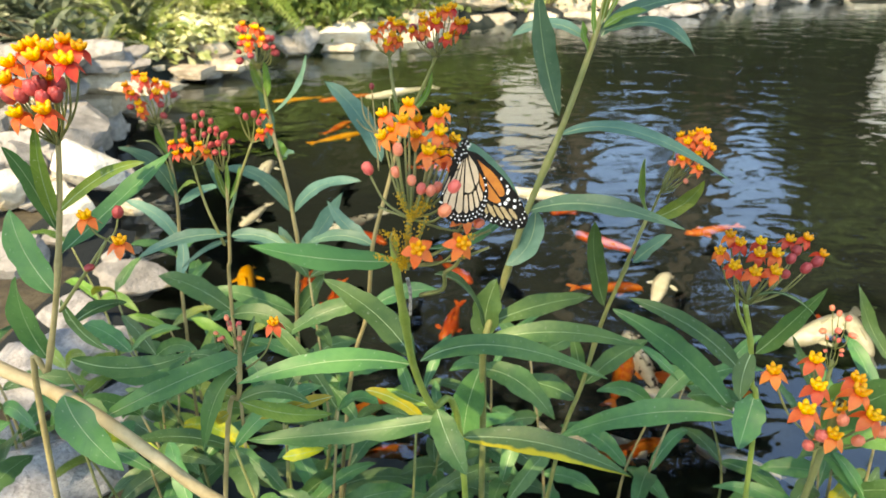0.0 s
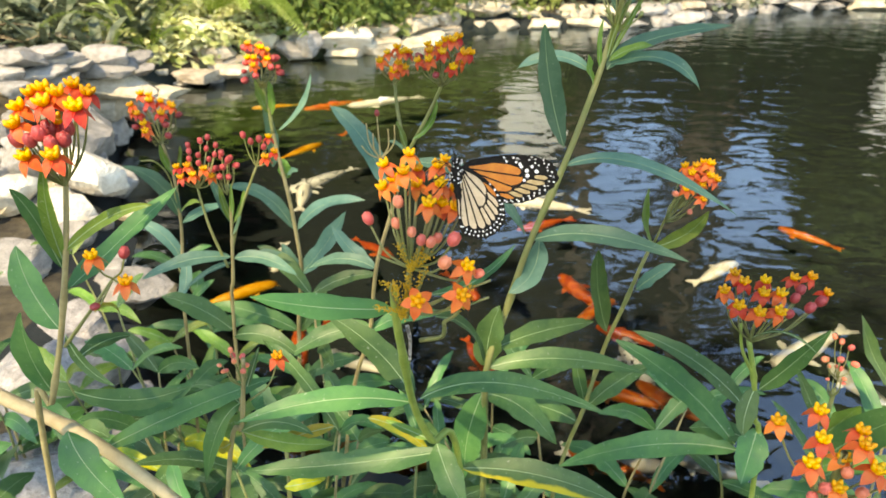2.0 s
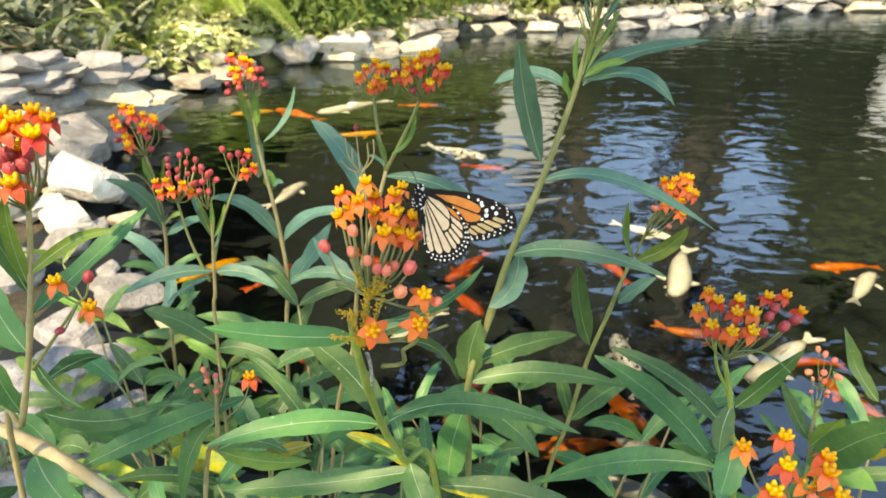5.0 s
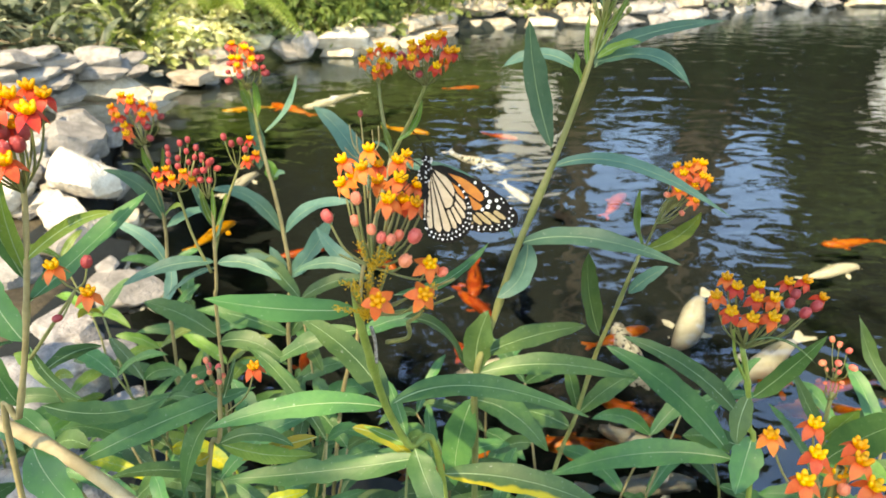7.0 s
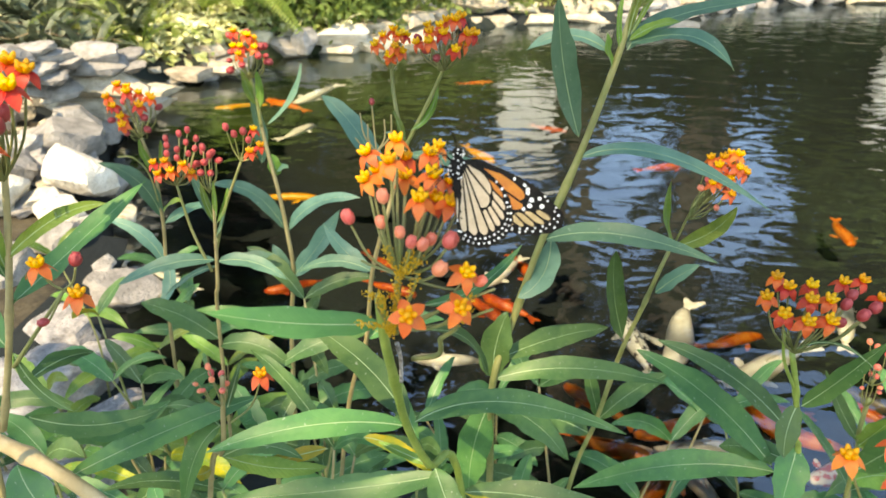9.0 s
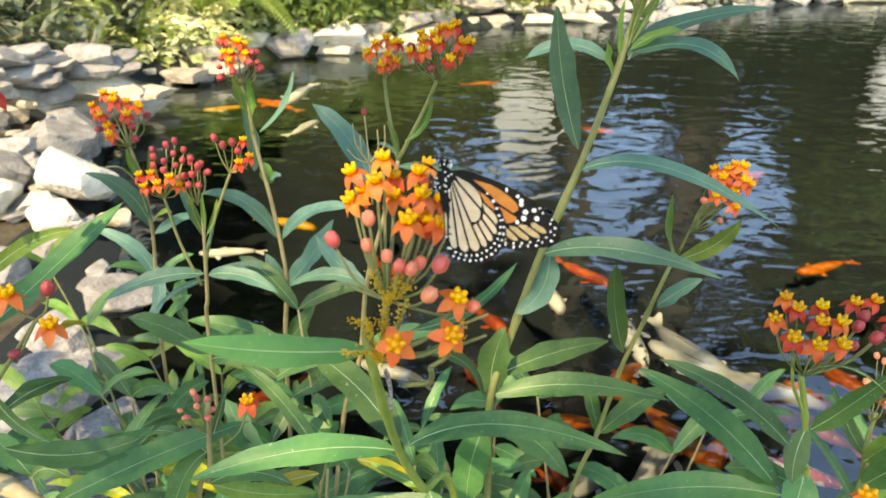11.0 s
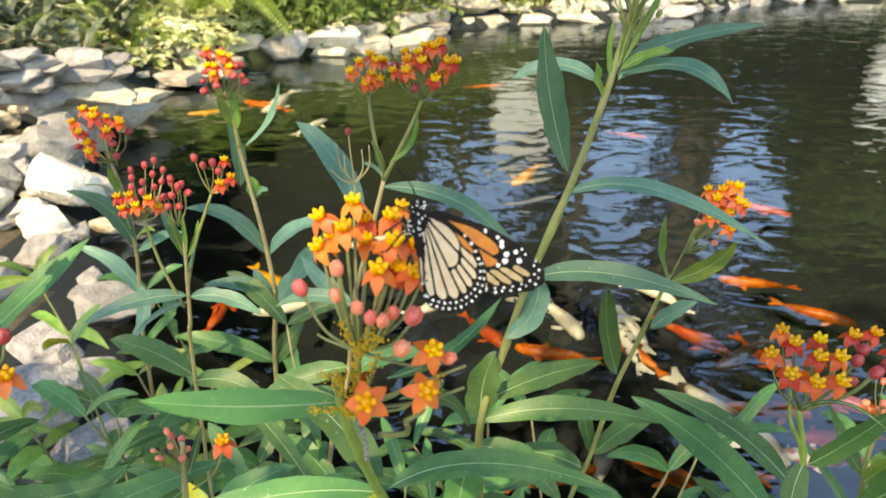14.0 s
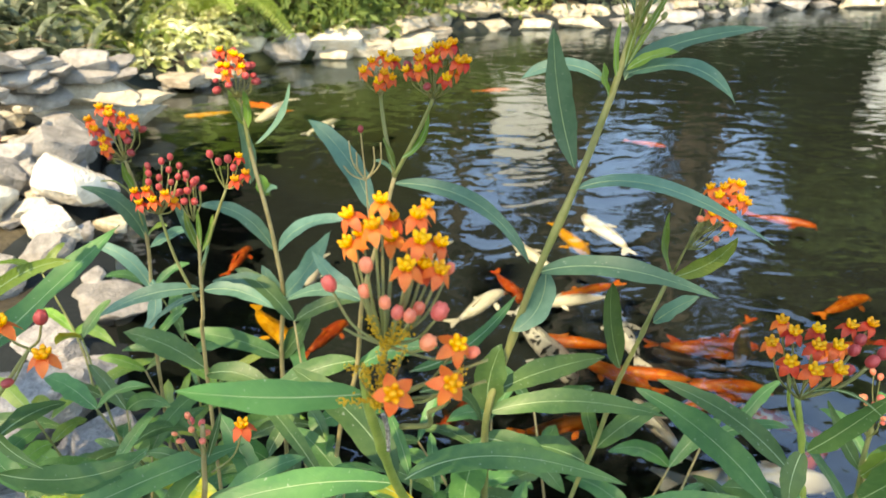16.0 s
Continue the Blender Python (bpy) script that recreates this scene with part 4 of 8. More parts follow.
stalk(bm, (-0.0286, 0.3220, 0.9318), (-0.0305, 0.3300, 0.9798), (-0.0002, 0.0000, -0.0012))
stalk(bm, (-0.0286, 0.3220, 0.9318), (-0.0140, 0.3400, 0.9794), (0.0018, 0.0000, -0.0025))
stalk(bm, (-0.0286, 0.3220, 0.9318), (-0.0130, 0.3300, 0.9734), (0.0019, 0.0000, -0.0026))
stalk(bm, (-0.0286, 0.3220, 0.9318), (-0.0182, 0.3220, 0.9658), (0.0012, 0.0000, -0.0020))
stalk(bm, (-0.0286, 0.3220, 0.9318), (-0.0058, 0.3250, 0.9628), (0.0027, 0.0000, -0.0033))
stalk(bm, (-0.0286, 0.3220, 0.9318), (-0.0249, 0.3500, 0.9740), (0.0004, 0.0000, -0.0014))
stalk(bm, (-0.0286, 0.3220, 0.9318), (-0.0107, 0.3500, 0.9792), (0.0021, 0.0000, -0.0028))
stalk(bm, (-0.0286, 0.3220, 0.9318), (-0.0365, 0.3400, 0.9725), (-0.0010, 0.0000, -0.0018))
stalk(bm, (-0.0286, 0.3220, 0.9318), (-0.0120, 0.3300, 0.9627), (0.0020, 0.0000, -0.0027))
stalk(bm, (-0.0286, 0.3220, 0.9318), (-0.0409, 0.3400, 0.9802), (-0.0015, 0.0000, -0.0022))
stalk(bm, (-0.0286, 0.3220, 0.9318), (-0.0413, 0.3350, 0.9702), (-0.0015, 0.0000, -0.0023))
stalk(bm, (-0.0286, 0.3220, 0.9318), (-0.0248, 0.3450, 0.9671), (0.0005, 0.0000, -0.0014))
stalk(bm, (-0.0286, 0.3220, 0.9318), (-0.0058, 0.3450, 0.9644), (0.0027, 0.0000, -0.0033))
stalk(bm, (-0.0324, 0.3200, 0.9042), (0.0006, 0.3150, 0.9344), (0.0040, 0.0000, -0.0043))
stalk(bm, (-0.0324, 0.3200, 0.9042), (-0.0022, 0.3050, 0.9233), (0.0036, 0.0000, -0.0040))
stalk(bm, (-0.0324, 0.3200, 0.9042), (-0.0238, 0.3000, 0.9230), (0.0010, 0.0000, -0.0019))
stalk(bm, (-0.0286, 0.3220, 0.9318), (-0.0333, 0.3200, 0.9670), (-0.0006, 0.0000, -0.0015))
stalk(bm, (-0.0286, 0.3220, 0.9318), (-0.0491, 0.3300, 0.9530), (-0.0025, 0.0000, -0.0031))
stalk(bm, (-0.0286, 0.3220, 0.9318), (-0.0348, 0.3220, 0.9544), (-0.0008, 0.0000, -0.0016))
stalk(bm, (-0.0286, 0.3220, 0.9318), (-0.0270, 0.3180, 0.9516), (0.0002, 0.0000, -0.0012))
stalk(bm, (-0.0286, 0.3220, 0.9318), (-0.0226, 0.3180, 0.9469), (0.0007, 0.0000, -0.0016))
stalk(bm, (-0.0286, 0.3220, 0.9318), (-0.0180, 0.3160, 0.9468), (0.0013, 0.0000, -0.0021))
stalk(bm, (-0.0286, 0.3220, 0.9318), (-0.0148, 0.3220, 0.9461), (0.0016, 0.0000, -0.0024))
stalk(bm, (-0.0286, 0.3220, 0.9318), (-0.0070, 0.3160, 0.9482), (0.0026, 0.0000, -0.0032))
stalk(bm, (-0.0286, 0.3220, 0.9318), (-0.0117, 0.3100, 0.9386), (0.0020, 0.0000, -0.0027))
stalk(bm, (-0.0286, 0.3220, 0.9318), (0.0058, 0.3180, 0.9282), (0.0041, 0.0000, -0.0044))
stalk(bm, (-0.0286, 0.3220, 0.9318), (-0.0021, 0.3350, 0.9571), (0.0032, 0.0000, -0.0036))
stalk(bm, (-0.0324, 0.3200, 0.9042), (0.0139, 0.3180, 0.9266), (0.0040, 0, 0.0020), 0.0007)
stalk(bm, (-0.0324, 0.3200, 0.9042), (0.0132, 0.3160, 0.9174), (0.0040, 0, -0.0020), 0.0007)
stalk(bm, (-0.0324, 0.3200, 0.9042), (-0.0373, 0.3100, 0.9292), (-0.0030, 0, 0.0020), 0.0007)
stalk(bm, (-0.0324, 0.3200, 0.9042), (-0.0200, 0.3160, 0.9351), (0.0020, 0, 0.0010), 0.0007)
stalk(bm, (-0.0286, 0.3220, 0.9318), (-0.0456, 0.3300, 0.9350), (-0.0030, 0, 0.0010), 0.0006)
stalk(bm, (-0.0243, 0.3350, 0.8768), (-0.0106, 0.3120, 0.9044), (0.0060, 0, -0.0030), 0.0012)
stalk(bm, (-0.0106, 0.3120, 0.9044), (-0.0031, 0.3060, 0.9187), (0.0030, 0, 0.0000), 0.0009)
stalk(bm, (-0.0312, 0.3200, 0.9022), (-0.0286, 0.3220, 0.9318), (0.0000, 0, 0.0000), 0.0016)
main_head = part("flower_head", bm, STEM, main_plant, "orange and yellow flower head with salmon buds")
bloom(main_head, (-0.0286, 0.3450, 0.9851), (-0.000, -0.195, 0.940), 0.82, ORANGE, 0.0, rise=0.5)
bloom(main_head, (-0.0305, 0.3300, 0.9810), (-0.300, -0.309, 0.717), 0.86, ORANGE, 1.7, rise=0.5)
bloom(main_head, (-0.0140, 0.3400, 0.9806), (0.200, -0.263, 0.807), 0.86, ORANGE, 3.4, rise=0.5)
bloom(main_head, (-0.0130, 0.3300, 0.9746), (0.300, -0.376, 0.584), 0.95, ORANGE, 5.1, rise=0.5)
bloom(main_head, (-0.0182, 0.3220, 0.9670), (0.000, -0.376, 0.584), 0.95, ORANGE, 0.8, rise=0.5)
bloom(main_head, (-0.0058, 0.3250, 0.9640), (0.551, -0.443, 0.450), 0.86, ORANGE, 2.5, rise=0.5)
bloom(main_head, (-0.0249, 0.3500, 0.9752), (0.000, -0.263, 0.807), 0.77, ORANGE, 4.2, rise=0.5)
bloom(main_head, (-0.0107, 0.3500, 0.9804), (0.400, -0.217, 0.896), 0.73, ORANGE, 5.9, rise=0.5)
bloom(main_head, (-0.0365, 0.3400, 0.9737), (-0.500, -0.400, 0.539), 0.82, ORANGE, 1.6, rise=0.5)
bloom(main_head, (-0.0120, 0.3300, 0.9639), (0.301, -0.444, 0.450), 0.86, ORANGE, 3.3, rise=0.5)
bloom(main_head, (-0.0409, 0.3400, 0.9814), (-0.700, -0.355, 0.628), 0.82, ORANGE, 5.0, rise=0.5)
bloom(main_head, (-0.0413, 0.3350, 0.9714), (-0.799, -0.536, 0.271), 0.82, ORANGE, 0.7, rise=0.5)
bloom(main_head, (-0.0248, 0.3450, 0.9683), (-0.200, -0.399, 0.539), 0.86, ORANGE, 2.4, rise=0.5)
bloom(main_head, (-0.0058, 0.3450, 0.9656), (0.700, -0.353, 0.629), 0.86, ORANGE, 4.1, rise=0.5)
bloom(main_head, (0.0006, 0.3150, 0.9356), (0.200, -0.376, 0.584), 0.95, ORANGE, 5.8)
bloom(main_head, (-0.0022, 0.3050, 0.9245), (0.201, -0.444, 0.450), 0.99, ORANGE, 1.5)
bloom(main_head, (-0.0238, 0.3000, 0.9242), (0.001, -0.467, 0.406), 1.03, ORANGE, 3.2)
shared("bud", PINK_BUD, main_head, Matrix.Translation((-0.0333, 0.3200, 0.9682)) @ aim((-0.078, -0.133, 1.094)) @ Matrix.Scale(1.07, 4))
shared("bud", PINK_BUD, main_head, Matrix.Translation((-0.0491, 0.3300, 0.9542)) @ aim((-0.392, 0.053, 0.927)) @ Matrix.Scale(1.16, 4))
shared("bud", PINK_BUD, main_head, Matrix.Translation((-0.0348, 0.3220, 0.9556)) @ aim((-0.153, -0.100, 1.080)) @ Matrix.Scale(0.99, 4))
shared("bud", PINK_BUD, main_head, Matrix.Translation((-0.0270, 0.3180, 0.9528)) @ aim((0.043, -0.212, 1.088)) @ Matrix.Scale(0.95, 4))
shared("bud", PINK_BUD, main_head, Matrix.Translation((-0.0226, 0.3180, 0.9481)) @ aim((0.202, -0.235, 1.049)) @ Matrix.Scale(1.03, 4))
shared("bud", PINK_BUD, main_head, Matrix.Translation((-0.0180, 0.3160, 0.9480)) @ aim((0.312, -0.278, 0.980)) @ Matrix.Scale(1.03, 4))
shared("bud", PINK_BUD, main_head, Matrix.Translation((-0.0148, 0.3220, 0.9473)) @ aim((0.398, -0.100, 0.949)) @ Matrix.Scale(0.99, 4))
shared("bud", PINK_BUD, main_head, Matrix.Translation((-0.0070, 0.3160, 0.9494)) @ aim((0.455, -0.226, 0.871)) @ Matrix.Scale(1.33, 4))
shared("bud", PINK_BUD, main_head, Matrix.Translation((-0.0117, 0.3100, 0.9398)) @ aim((0.457, -0.425, 0.714)) @ Matrix.Scale(1.29, 4))
shared("bud", PINK_BUD, main_head, Matrix.Translation((0.0058, 0.3180, 0.9294)) @ aim((0.595, -0.169, 0.458)) @ Matrix.Scale(0.99, 4))
shared("bud", PINK_BUD, main_head, Matrix.Translation((-0.0021, 0.3350, 0.9583)) @ aim((0.401, 0.097, 0.900)) @ Matrix.Scale(0.86, 4))

tall_plant = empty("milkweed_plant", 0.043, 0.705, float(ground_height(0.043, 0.705)), "tall slender milkweed with an unopened bud tip", "milkweed", "milkweeds by the pond")
stem(tall_plant, [(0.1246, 0.5450, 1.0603), (0.1271, 0.5900, 1.0225), (0.1140, 0.5900, 0.9628), (0.0939, 0.5900, 0.8918), (0.0658, 0.5900, 0.8066), (0.0508, 0.6100, 0.7246), (0.0315, 0.6000, 0.6531), (0.0357, 0.6400, 0.5046), (0.043, 0.705, float(ground_height(0.043, 0.705)) - 0.02)], 0.0022, 0.0042, STEM, nodes=(0.42,0.6,))
leaf(tall_plant, (0.0914, 0.5900, 0.9066), (0.0735, 0.5800, 0.9636), (0.0646, 0.5700, 1.0146), 0.0245, mat=LEAF_SKYLIT)
leaf(tall_plant, (0.0941, 0.5900, 0.8886), (0.1578, 0.5750, 0.8960), (0.2462, 0.5600, 0.8528), 0.0148, mat=LEAF_SKYLIT)
leaf(tall_plant, (0.0692, 0.5900, 0.8138), (0.1264, 0.5650, 0.8314), (0.2018, 0.5400, 0.8176), 0.0215, mat=LEAF_SKYLIT)
leaf(tall_plant, (0.0774, 0.6000, 0.8107), (0.0718, 0.5950, 0.7759), (0.0497, 0.5900, 0.7554), 0.0253, mat=LEAF_SKYLIT)
leaf(tall_plant, (0.1225, 0.5900, 0.9747), (0.1579, 0.6050, 0.9961), (0.2342, 0.6200, 1.0067), 0.0168, mat=LEAF_SKYLIT)
leaf(tall_plant, (0.1244, 0.5900, 0.9794), (0.1611, 0.5650, 0.9891), (0.1851, 0.5400, 0.9706), 0.0155, mat=LEAF_SKYLIT)
leaf(tall_plant, (0.1093, 0.5900, 0.9733), (0.0777, 0.5950, 0.9847), (0.0471, 0.6000, 0.9725), 0.0140, mat=LEAF_SKYLIT)
leaf(tall_plant, (0.0319, 0.6000, 0.6590), (0.0330, 0.6000, 0.6975), (0.0431, 0.6000, 0.7342), 0.0340)
leaf(tall_plant, (0.0398, 0.6000, 0.6822), (0.0949, 0.6300, 0.6845), (0.1547, 0.6600, 0.6763), 0.0269)
leaf(tall_plant, (0.0320, 0.6000, 0.6568), (0.1104, 0.6000, 0.6694), (0.2033, 0.6000, 0.6496), 0.0252)
leaf(tall_plant, (0.0299, 0.6200, 0.6068), (0.0146, 0.6200, 0.5449), (0.0117, 0.6200, 0.4785), 0.0404)
leaf(tall_plant, (0.0299, 0.6200, 0.6068), (0.0739, 0.6100, 0.5951), (0.1133, 0.6000, 0.5507), 0.0333)
leaf(tall_plant, (0.1131, 0.5900, 0.9619), (0.1064, 0.5850, 0.9758), (0.1035, 0.5800, 0.9894), 0.0125, twist=20, mat=LEAF_PALE)
leaf(tall_plant, (0.1179, 0.5900, 0.9724), (0.1131, 0.5875, 0.9952), (0.1139, 0.5850, 1.0171), 0.0053, twist=10, mat=LEAF_PALE)
leaf(tall_plant, (0.1216, 0.5900, 0.9841), (0.1256, 0.5875, 1.0103), (0.1333, 0.5850, 1.0318), 0.0057, mat=LEAF_PALE)
leaf(tall_plant, (0.1237, 0.5900, 0.9864), (0.1359, 0.5875, 1.0145), (0.1461, 0.5850, 1.0378), 0.0053, mat=LEAF_PALE)
leaf(tall_plant, (0.1228, 0.5900, 0.9818), (0.1378, 0.5800, 0.9939), (0.1528, 0.5700, 0.9985), 0.0106, mat=LEAF_PALE)
leaf(tall_plant, (0.1276, 0.5900, 1.0181), (0.1210, 0.5900, 1.0312), (0.1182, 0.5900, 1.0440), 0.0056, mat=LEAF_SKYLIT)
leaf(tall_plant, (0.1294, 0.5900, 1.0225), (0.1401, 0.5900, 1.0355), (0.1469, 0.5900, 1.0482), 0.0056, mat=LEAF_SKYLIT)

pair_plant = empty("milkweed_plant", -0.195, 0.757, float(ground_height(-0.195, 0.757)), "milkweed with two small orange-red flower heads", "milkweed", "milkweeds by the pond")
stem(pair_plant, [(-0.0533, 0.6700, 0.8687), (-0.0703, 0.6700, 0.8060), (-0.0902, 0.6800, 0.7325), (-0.1046, 0.7000, 0.6280), (-0.1366, 0.7200, 0.4979), (-0.195, 0.757, float(ground_height(-0.195, 0.757)) - 0.02)], 0.0020, 0.0029, STEM_WOOD)
stem(pair_plant, [(-0.0644, 0.6850, 0.9480), (-0.0615, 0.6800, 0.9126), (-0.0533, 0.6700, 0.8687)], 0.0014, 0.0020, STEM)
stem(pair_plant, [(-0.0162, 0.6450, 0.9504), (-0.0288, 0.6550, 0.9197), (-0.0533, 0.6700, 0.8687)], 0.0014, 0.0020, STEM)
flower_head(pair_plant, (-0.0652, 0.6900, 0.9384), (-0.0619, 0.6800, 0.9573), 0.0164, 9, 3, 11, 1.00, petals=RED)
flower_head(pair_plant, (-0.0163, 0.6450, 0.9467), (-0.0143, 0.6400, 0.9701), 0.0206, 14, 4, 12, 1.05, petals=RED, bud=DARK_BUD)
leaf(pair_plant, (-0.0761, 0.6800, 0.8307), (-0.1010, 0.7100, 0.8731), (-0.1396, 0.7400, 0.9017), 0.0254, mat=LEAF_SKYLIT)
leaf(pair_plant, (-0.0520, 0.6700, 0.8735), (-0.0571, 0.6700, 0.8895), (-0.0621, 0.6700, 0.9052), 0.0109, twist=40, mat=LEAF_PALE)
leaf(pair_plant, (-0.0532, 0.6700, 0.8717), (-0.0628, 0.6700, 0.8824), (-0.0726, 0.6700, 0.8836), 0.0050, mat=LEAF_SKYLIT)
leaf(pair_plant, (-0.0463, 0.6600, 0.8898), (-0.0287, 0.6600, 0.9068), (-0.0222, 0.6600, 0.9322), 0.0068, twist=30, mat=LEAF_PALE)
leaf(pair_plant, (-0.0569, 0.6700, 0.8626), (0.0182, 0.6550, 0.8501), (0.0689, 0.6400, 0.7955), 0.0180, mat=LEAF_SKYLIT)
leaf(pair_plant, (-0.0902, 0.6800, 0.7325), (-0.1289, 0.6900, 0.7400), (-0.1708, 0.7000, 0.7214), 0.0168, mat=LEAF_SKYLIT)
leaf(pair_plant, (-0.0915, 0.6900, 0.7270), (-0.1182, 0.7050, 0.7408), (-0.1441, 0.7200, 0.7694), 0.0205, mat=LEAF_SKYLIT)
leaf(pair_plant, (-0.1023, 0.7000, 0.6443), (-0.1527, 0.6900, 0.6380), (-0.2048, 0.6800, 0.6090), 0.0272)
leaf(pair_plant, (-0.1028, 0.7000, 0.6362), (-0.0585, 0.7000, 0.6595), (-0.0155, 0.7000, 0.6604), 0.0236)

back_plant = empty("milkweed_plant", -0.284, 0.983, float(ground_height(-0.284, 0.983)), "slender milkweed with a fading red flower head", "milkweed", "milkweeds by the pond")
leaf(back_plant, (-0.2561, 0.9400, 0.8346), (-0.2647, 0.9350, 0.8561), (-0.2691, 0.9300, 0.8831), 0.0149, twist=20, mat=LEAF_PALE)
leaf(back_plant, (-0.2550, 0.9400, 0.8306), (-0.2500, 0.9350, 0.8565), (-0.2511, 0.9300, 0.8816), 0.0135, twist=-10, mat=LEAF_PALE)
stem(back_plant, [(-0.2632, 0.9400, 0.8776), (-0.2578, 0.9400, 0.8465), (-0.2548, 0.9400, 0.8063)], 0.0022, 0.0026, STEM)
stem(back_plant, [(-0.2552, 0.9400, 0.8095), (-0.2518, 0.9400, 0.7772), (-0.2402, 0.9300, 0.7163), (-0.2344, 0.9300, 0.6527), (-0.2326, 0.9300, 0.5853), (-0.2520, 0.9500, 0.4572), (-0.284, 0.983, float(ground_height(-0.284, 0.983)) - 0.02)], 0.0025, 0.0036, STEM_WOOD)
flower_head(back_plant, (-0.2626, 0.9400, 0.8699), (-0.2605, 0.9300, 0.9026), 0.0255, 8, 14, 13, 1.25, petals=RED, bud=DARK_BUD, label="red flower head with yellow upper flowers")
leaf(back_plant, (-0.2464, 0.9400, 0.8104), (-0.2095, 0.9300, 0.8470), (-0.1913, 0.9200, 0.8937), 0.0176, twist=-20, mat=LEAF_SKYLIT)
leaf(back_plant, (-0.2607, 0.9400, 0.7559), (-0.2578, 0.9400, 0.8009), (-0.2666, 0.9400, 0.8504), 0.0196, twist=30, mat=LEAF_SKYLIT)
leaf(back_plant, (-0.2415, 0.9400, 0.7386), (-0.2439, 0.9400, 0.7538), (-0.2463, 0.9400, 0.7687), 0.0214, mat=LEAF_PALE)
leaf(back_plant, (-0.2428, 0.9400, 0.7421), (-0.2314, 0.9300, 0.7528), (-0.2209, 0.9200, 0.7566), 0.0127, mat=LEAF_SKYLIT)
leaf(back_plant, (-0.2376, 0.9300, 0.6620), (-0.2735, 0.9250, 0.7179), (-0.3287, 0.9200, 0.7334), 0.0243, mat=LEAF_SKYLIT)
leaf(back_plant, (-0.2328, 0.9300, 0.6601), (-0.1880, 0.9150, 0.7078), (-0.1259, 0.9000, 0.7221), 0.0228, mat=LEAF_SKYLIT)
leaf(back_plant, (-0.2324, 0.9300, 0.5872), (-0.1921, 0.9150, 0.6405), (-0.1533, 0.9000, 0.7047), 0.0338, mat=LEAF_SKYLIT)
leaf(back_plant, (-0.2326, 0.9300, 0.5853), (-0.2690, 0.9250, 0.6163), (-0.3246, 0.9200, 0.6198), 0.0255, mat=LEAF_SKYLIT)
leaf(back_plant, (-0.2345, 0.9300, 0.5753), (-0.2486, 0.9400, 0.6020), (-0.2626, 0.9500, 0.6285), 0.0229, mat=LEAF_SKYLIT)
leaf(back_plant, (-0.2509, 0.9500, 0.4683), (-0.2252, 0.9500, 0.5064), (-0.2004, 0.9500, 0.5434), 0.0320)
leaf(back_plant, (-0.2509, 0.9500, 0.4683), (-0.3211, 0.9500, 0.5036), (-0.3928, 0.9500, 0.5168), 0.0321)

cluster_plant = empty("milkweed_plant", -0.312, 0.738, float(ground_height(-0.312, 0.738)), "milkweed with several red and yellow flower heads", "milkweed", "milkweeds by the pond")
stem(cluster_plant, [(-0.2446, 0.6900, 0.8167), (-0.2491, 0.6900, 0.7695), (-0.2556, 0.6900, 0.7121), (-0.2674, 0.7000, 0.6278), (-0.312, 0.738, float(ground_height(-0.312, 0.738)) - 0.02)], 0.0017, 0.0024, STEM_WOOD, nodes=(0.3,))
stem(cluster_plant, [(-0.2753, 0.6800, 0.8305), (-0.2704, 0.6850, 0.7788), (-0.2590, 0.6900, 0.7282)], 0.0013, 0.0017, STEM)
stem(cluster_plant, [(-0.2130, 0.6900, 0.8489), (-0.2365, 0.6900, 0.7968), (-0.2522, 0.6900, 0.7484)], 0.0013, 0.0017, STEM)
bm = bmesh.new()
stalk(bm, (-0.2756, 0.6800, 0.8286), (-0.2888, 0.6700, 0.8526), (-0.0016, 0.0000, -0.0023))
stalk(bm, (-0.2756, 0.6800, 0.8286), (-0.2761, 0.6650, 0.8558), (-0.0001, 0.0000, -0.0010))
stalk(bm, (-0.2756, 0.6800, 0.8286), (-0.2579, 0.6600, 0.8546), (0.0021, 0.0000, -0.0028))
stalk(bm, (-0.2756, 0.6800, 0.8286), (-0.2700, 0.6600, 0.8479), (0.0007, 0.0000, -0.0016))
stalk(bm, (-0.2756, 0.6800, 0.8286), (-0.2840, 0.6650, 0.8435), (-0.0010, 0.0000, -0.0018))
stalk(bm, (-0.2756, 0.6800, 0.8286), (-0.2551, 0.6700, 0.8428), (0.0025, 0.0000, -0.0031))
stalk(bm, (-0.2756, 0.6800, 0.8286), (-0.2813, 0.6900, 0.8688), (-0.0007, 0.0000, -0.0016))
stalk(bm, (-0.2756, 0.6800, 0.8286), (-0.2773, 0.6800, 0.8656), (-0.0002, 0.0000, -0.0012))
stalk(bm, (-0.2756, 0.6800, 0.8286), (-0.2682, 0.6900, 0.8737), (0.0009, 0.0000, -0.0017))
stalk(bm, (-0.2756, 0.6800, 0.8286), (-0.2637, 0.7000, 0.8741), (0.0014, 0.0000, -0.0022))
stalk(bm, (-0.2756, 0.6800, 0.8286), (-0.2531, 0.6900, 0.8689), (0.0027, 0.0000, -0.0032))
stalk(bm, (-0.2756, 0.6800, 0.8286), (-0.2631, 0.6900, 0.8652), (0.0015, 0.0000, -0.0022))
stalk(bm, (-0.2756, 0.6800, 0.8286), (-0.2687, 0.6800, 0.8613), (0.0008, 0.0000, -0.0017))
stalk(bm, (-0.2756, 0.6800, 0.8286), (-0.2522, 0.6800, 0.8625), (0.0028, 0.0000, -0.0033))
stalk(bm, (-0.2756, 0.6800, 0.8286), (-0.2745, 0.6700, 0.8612), (0.0001, 0.0000, -0.0011))
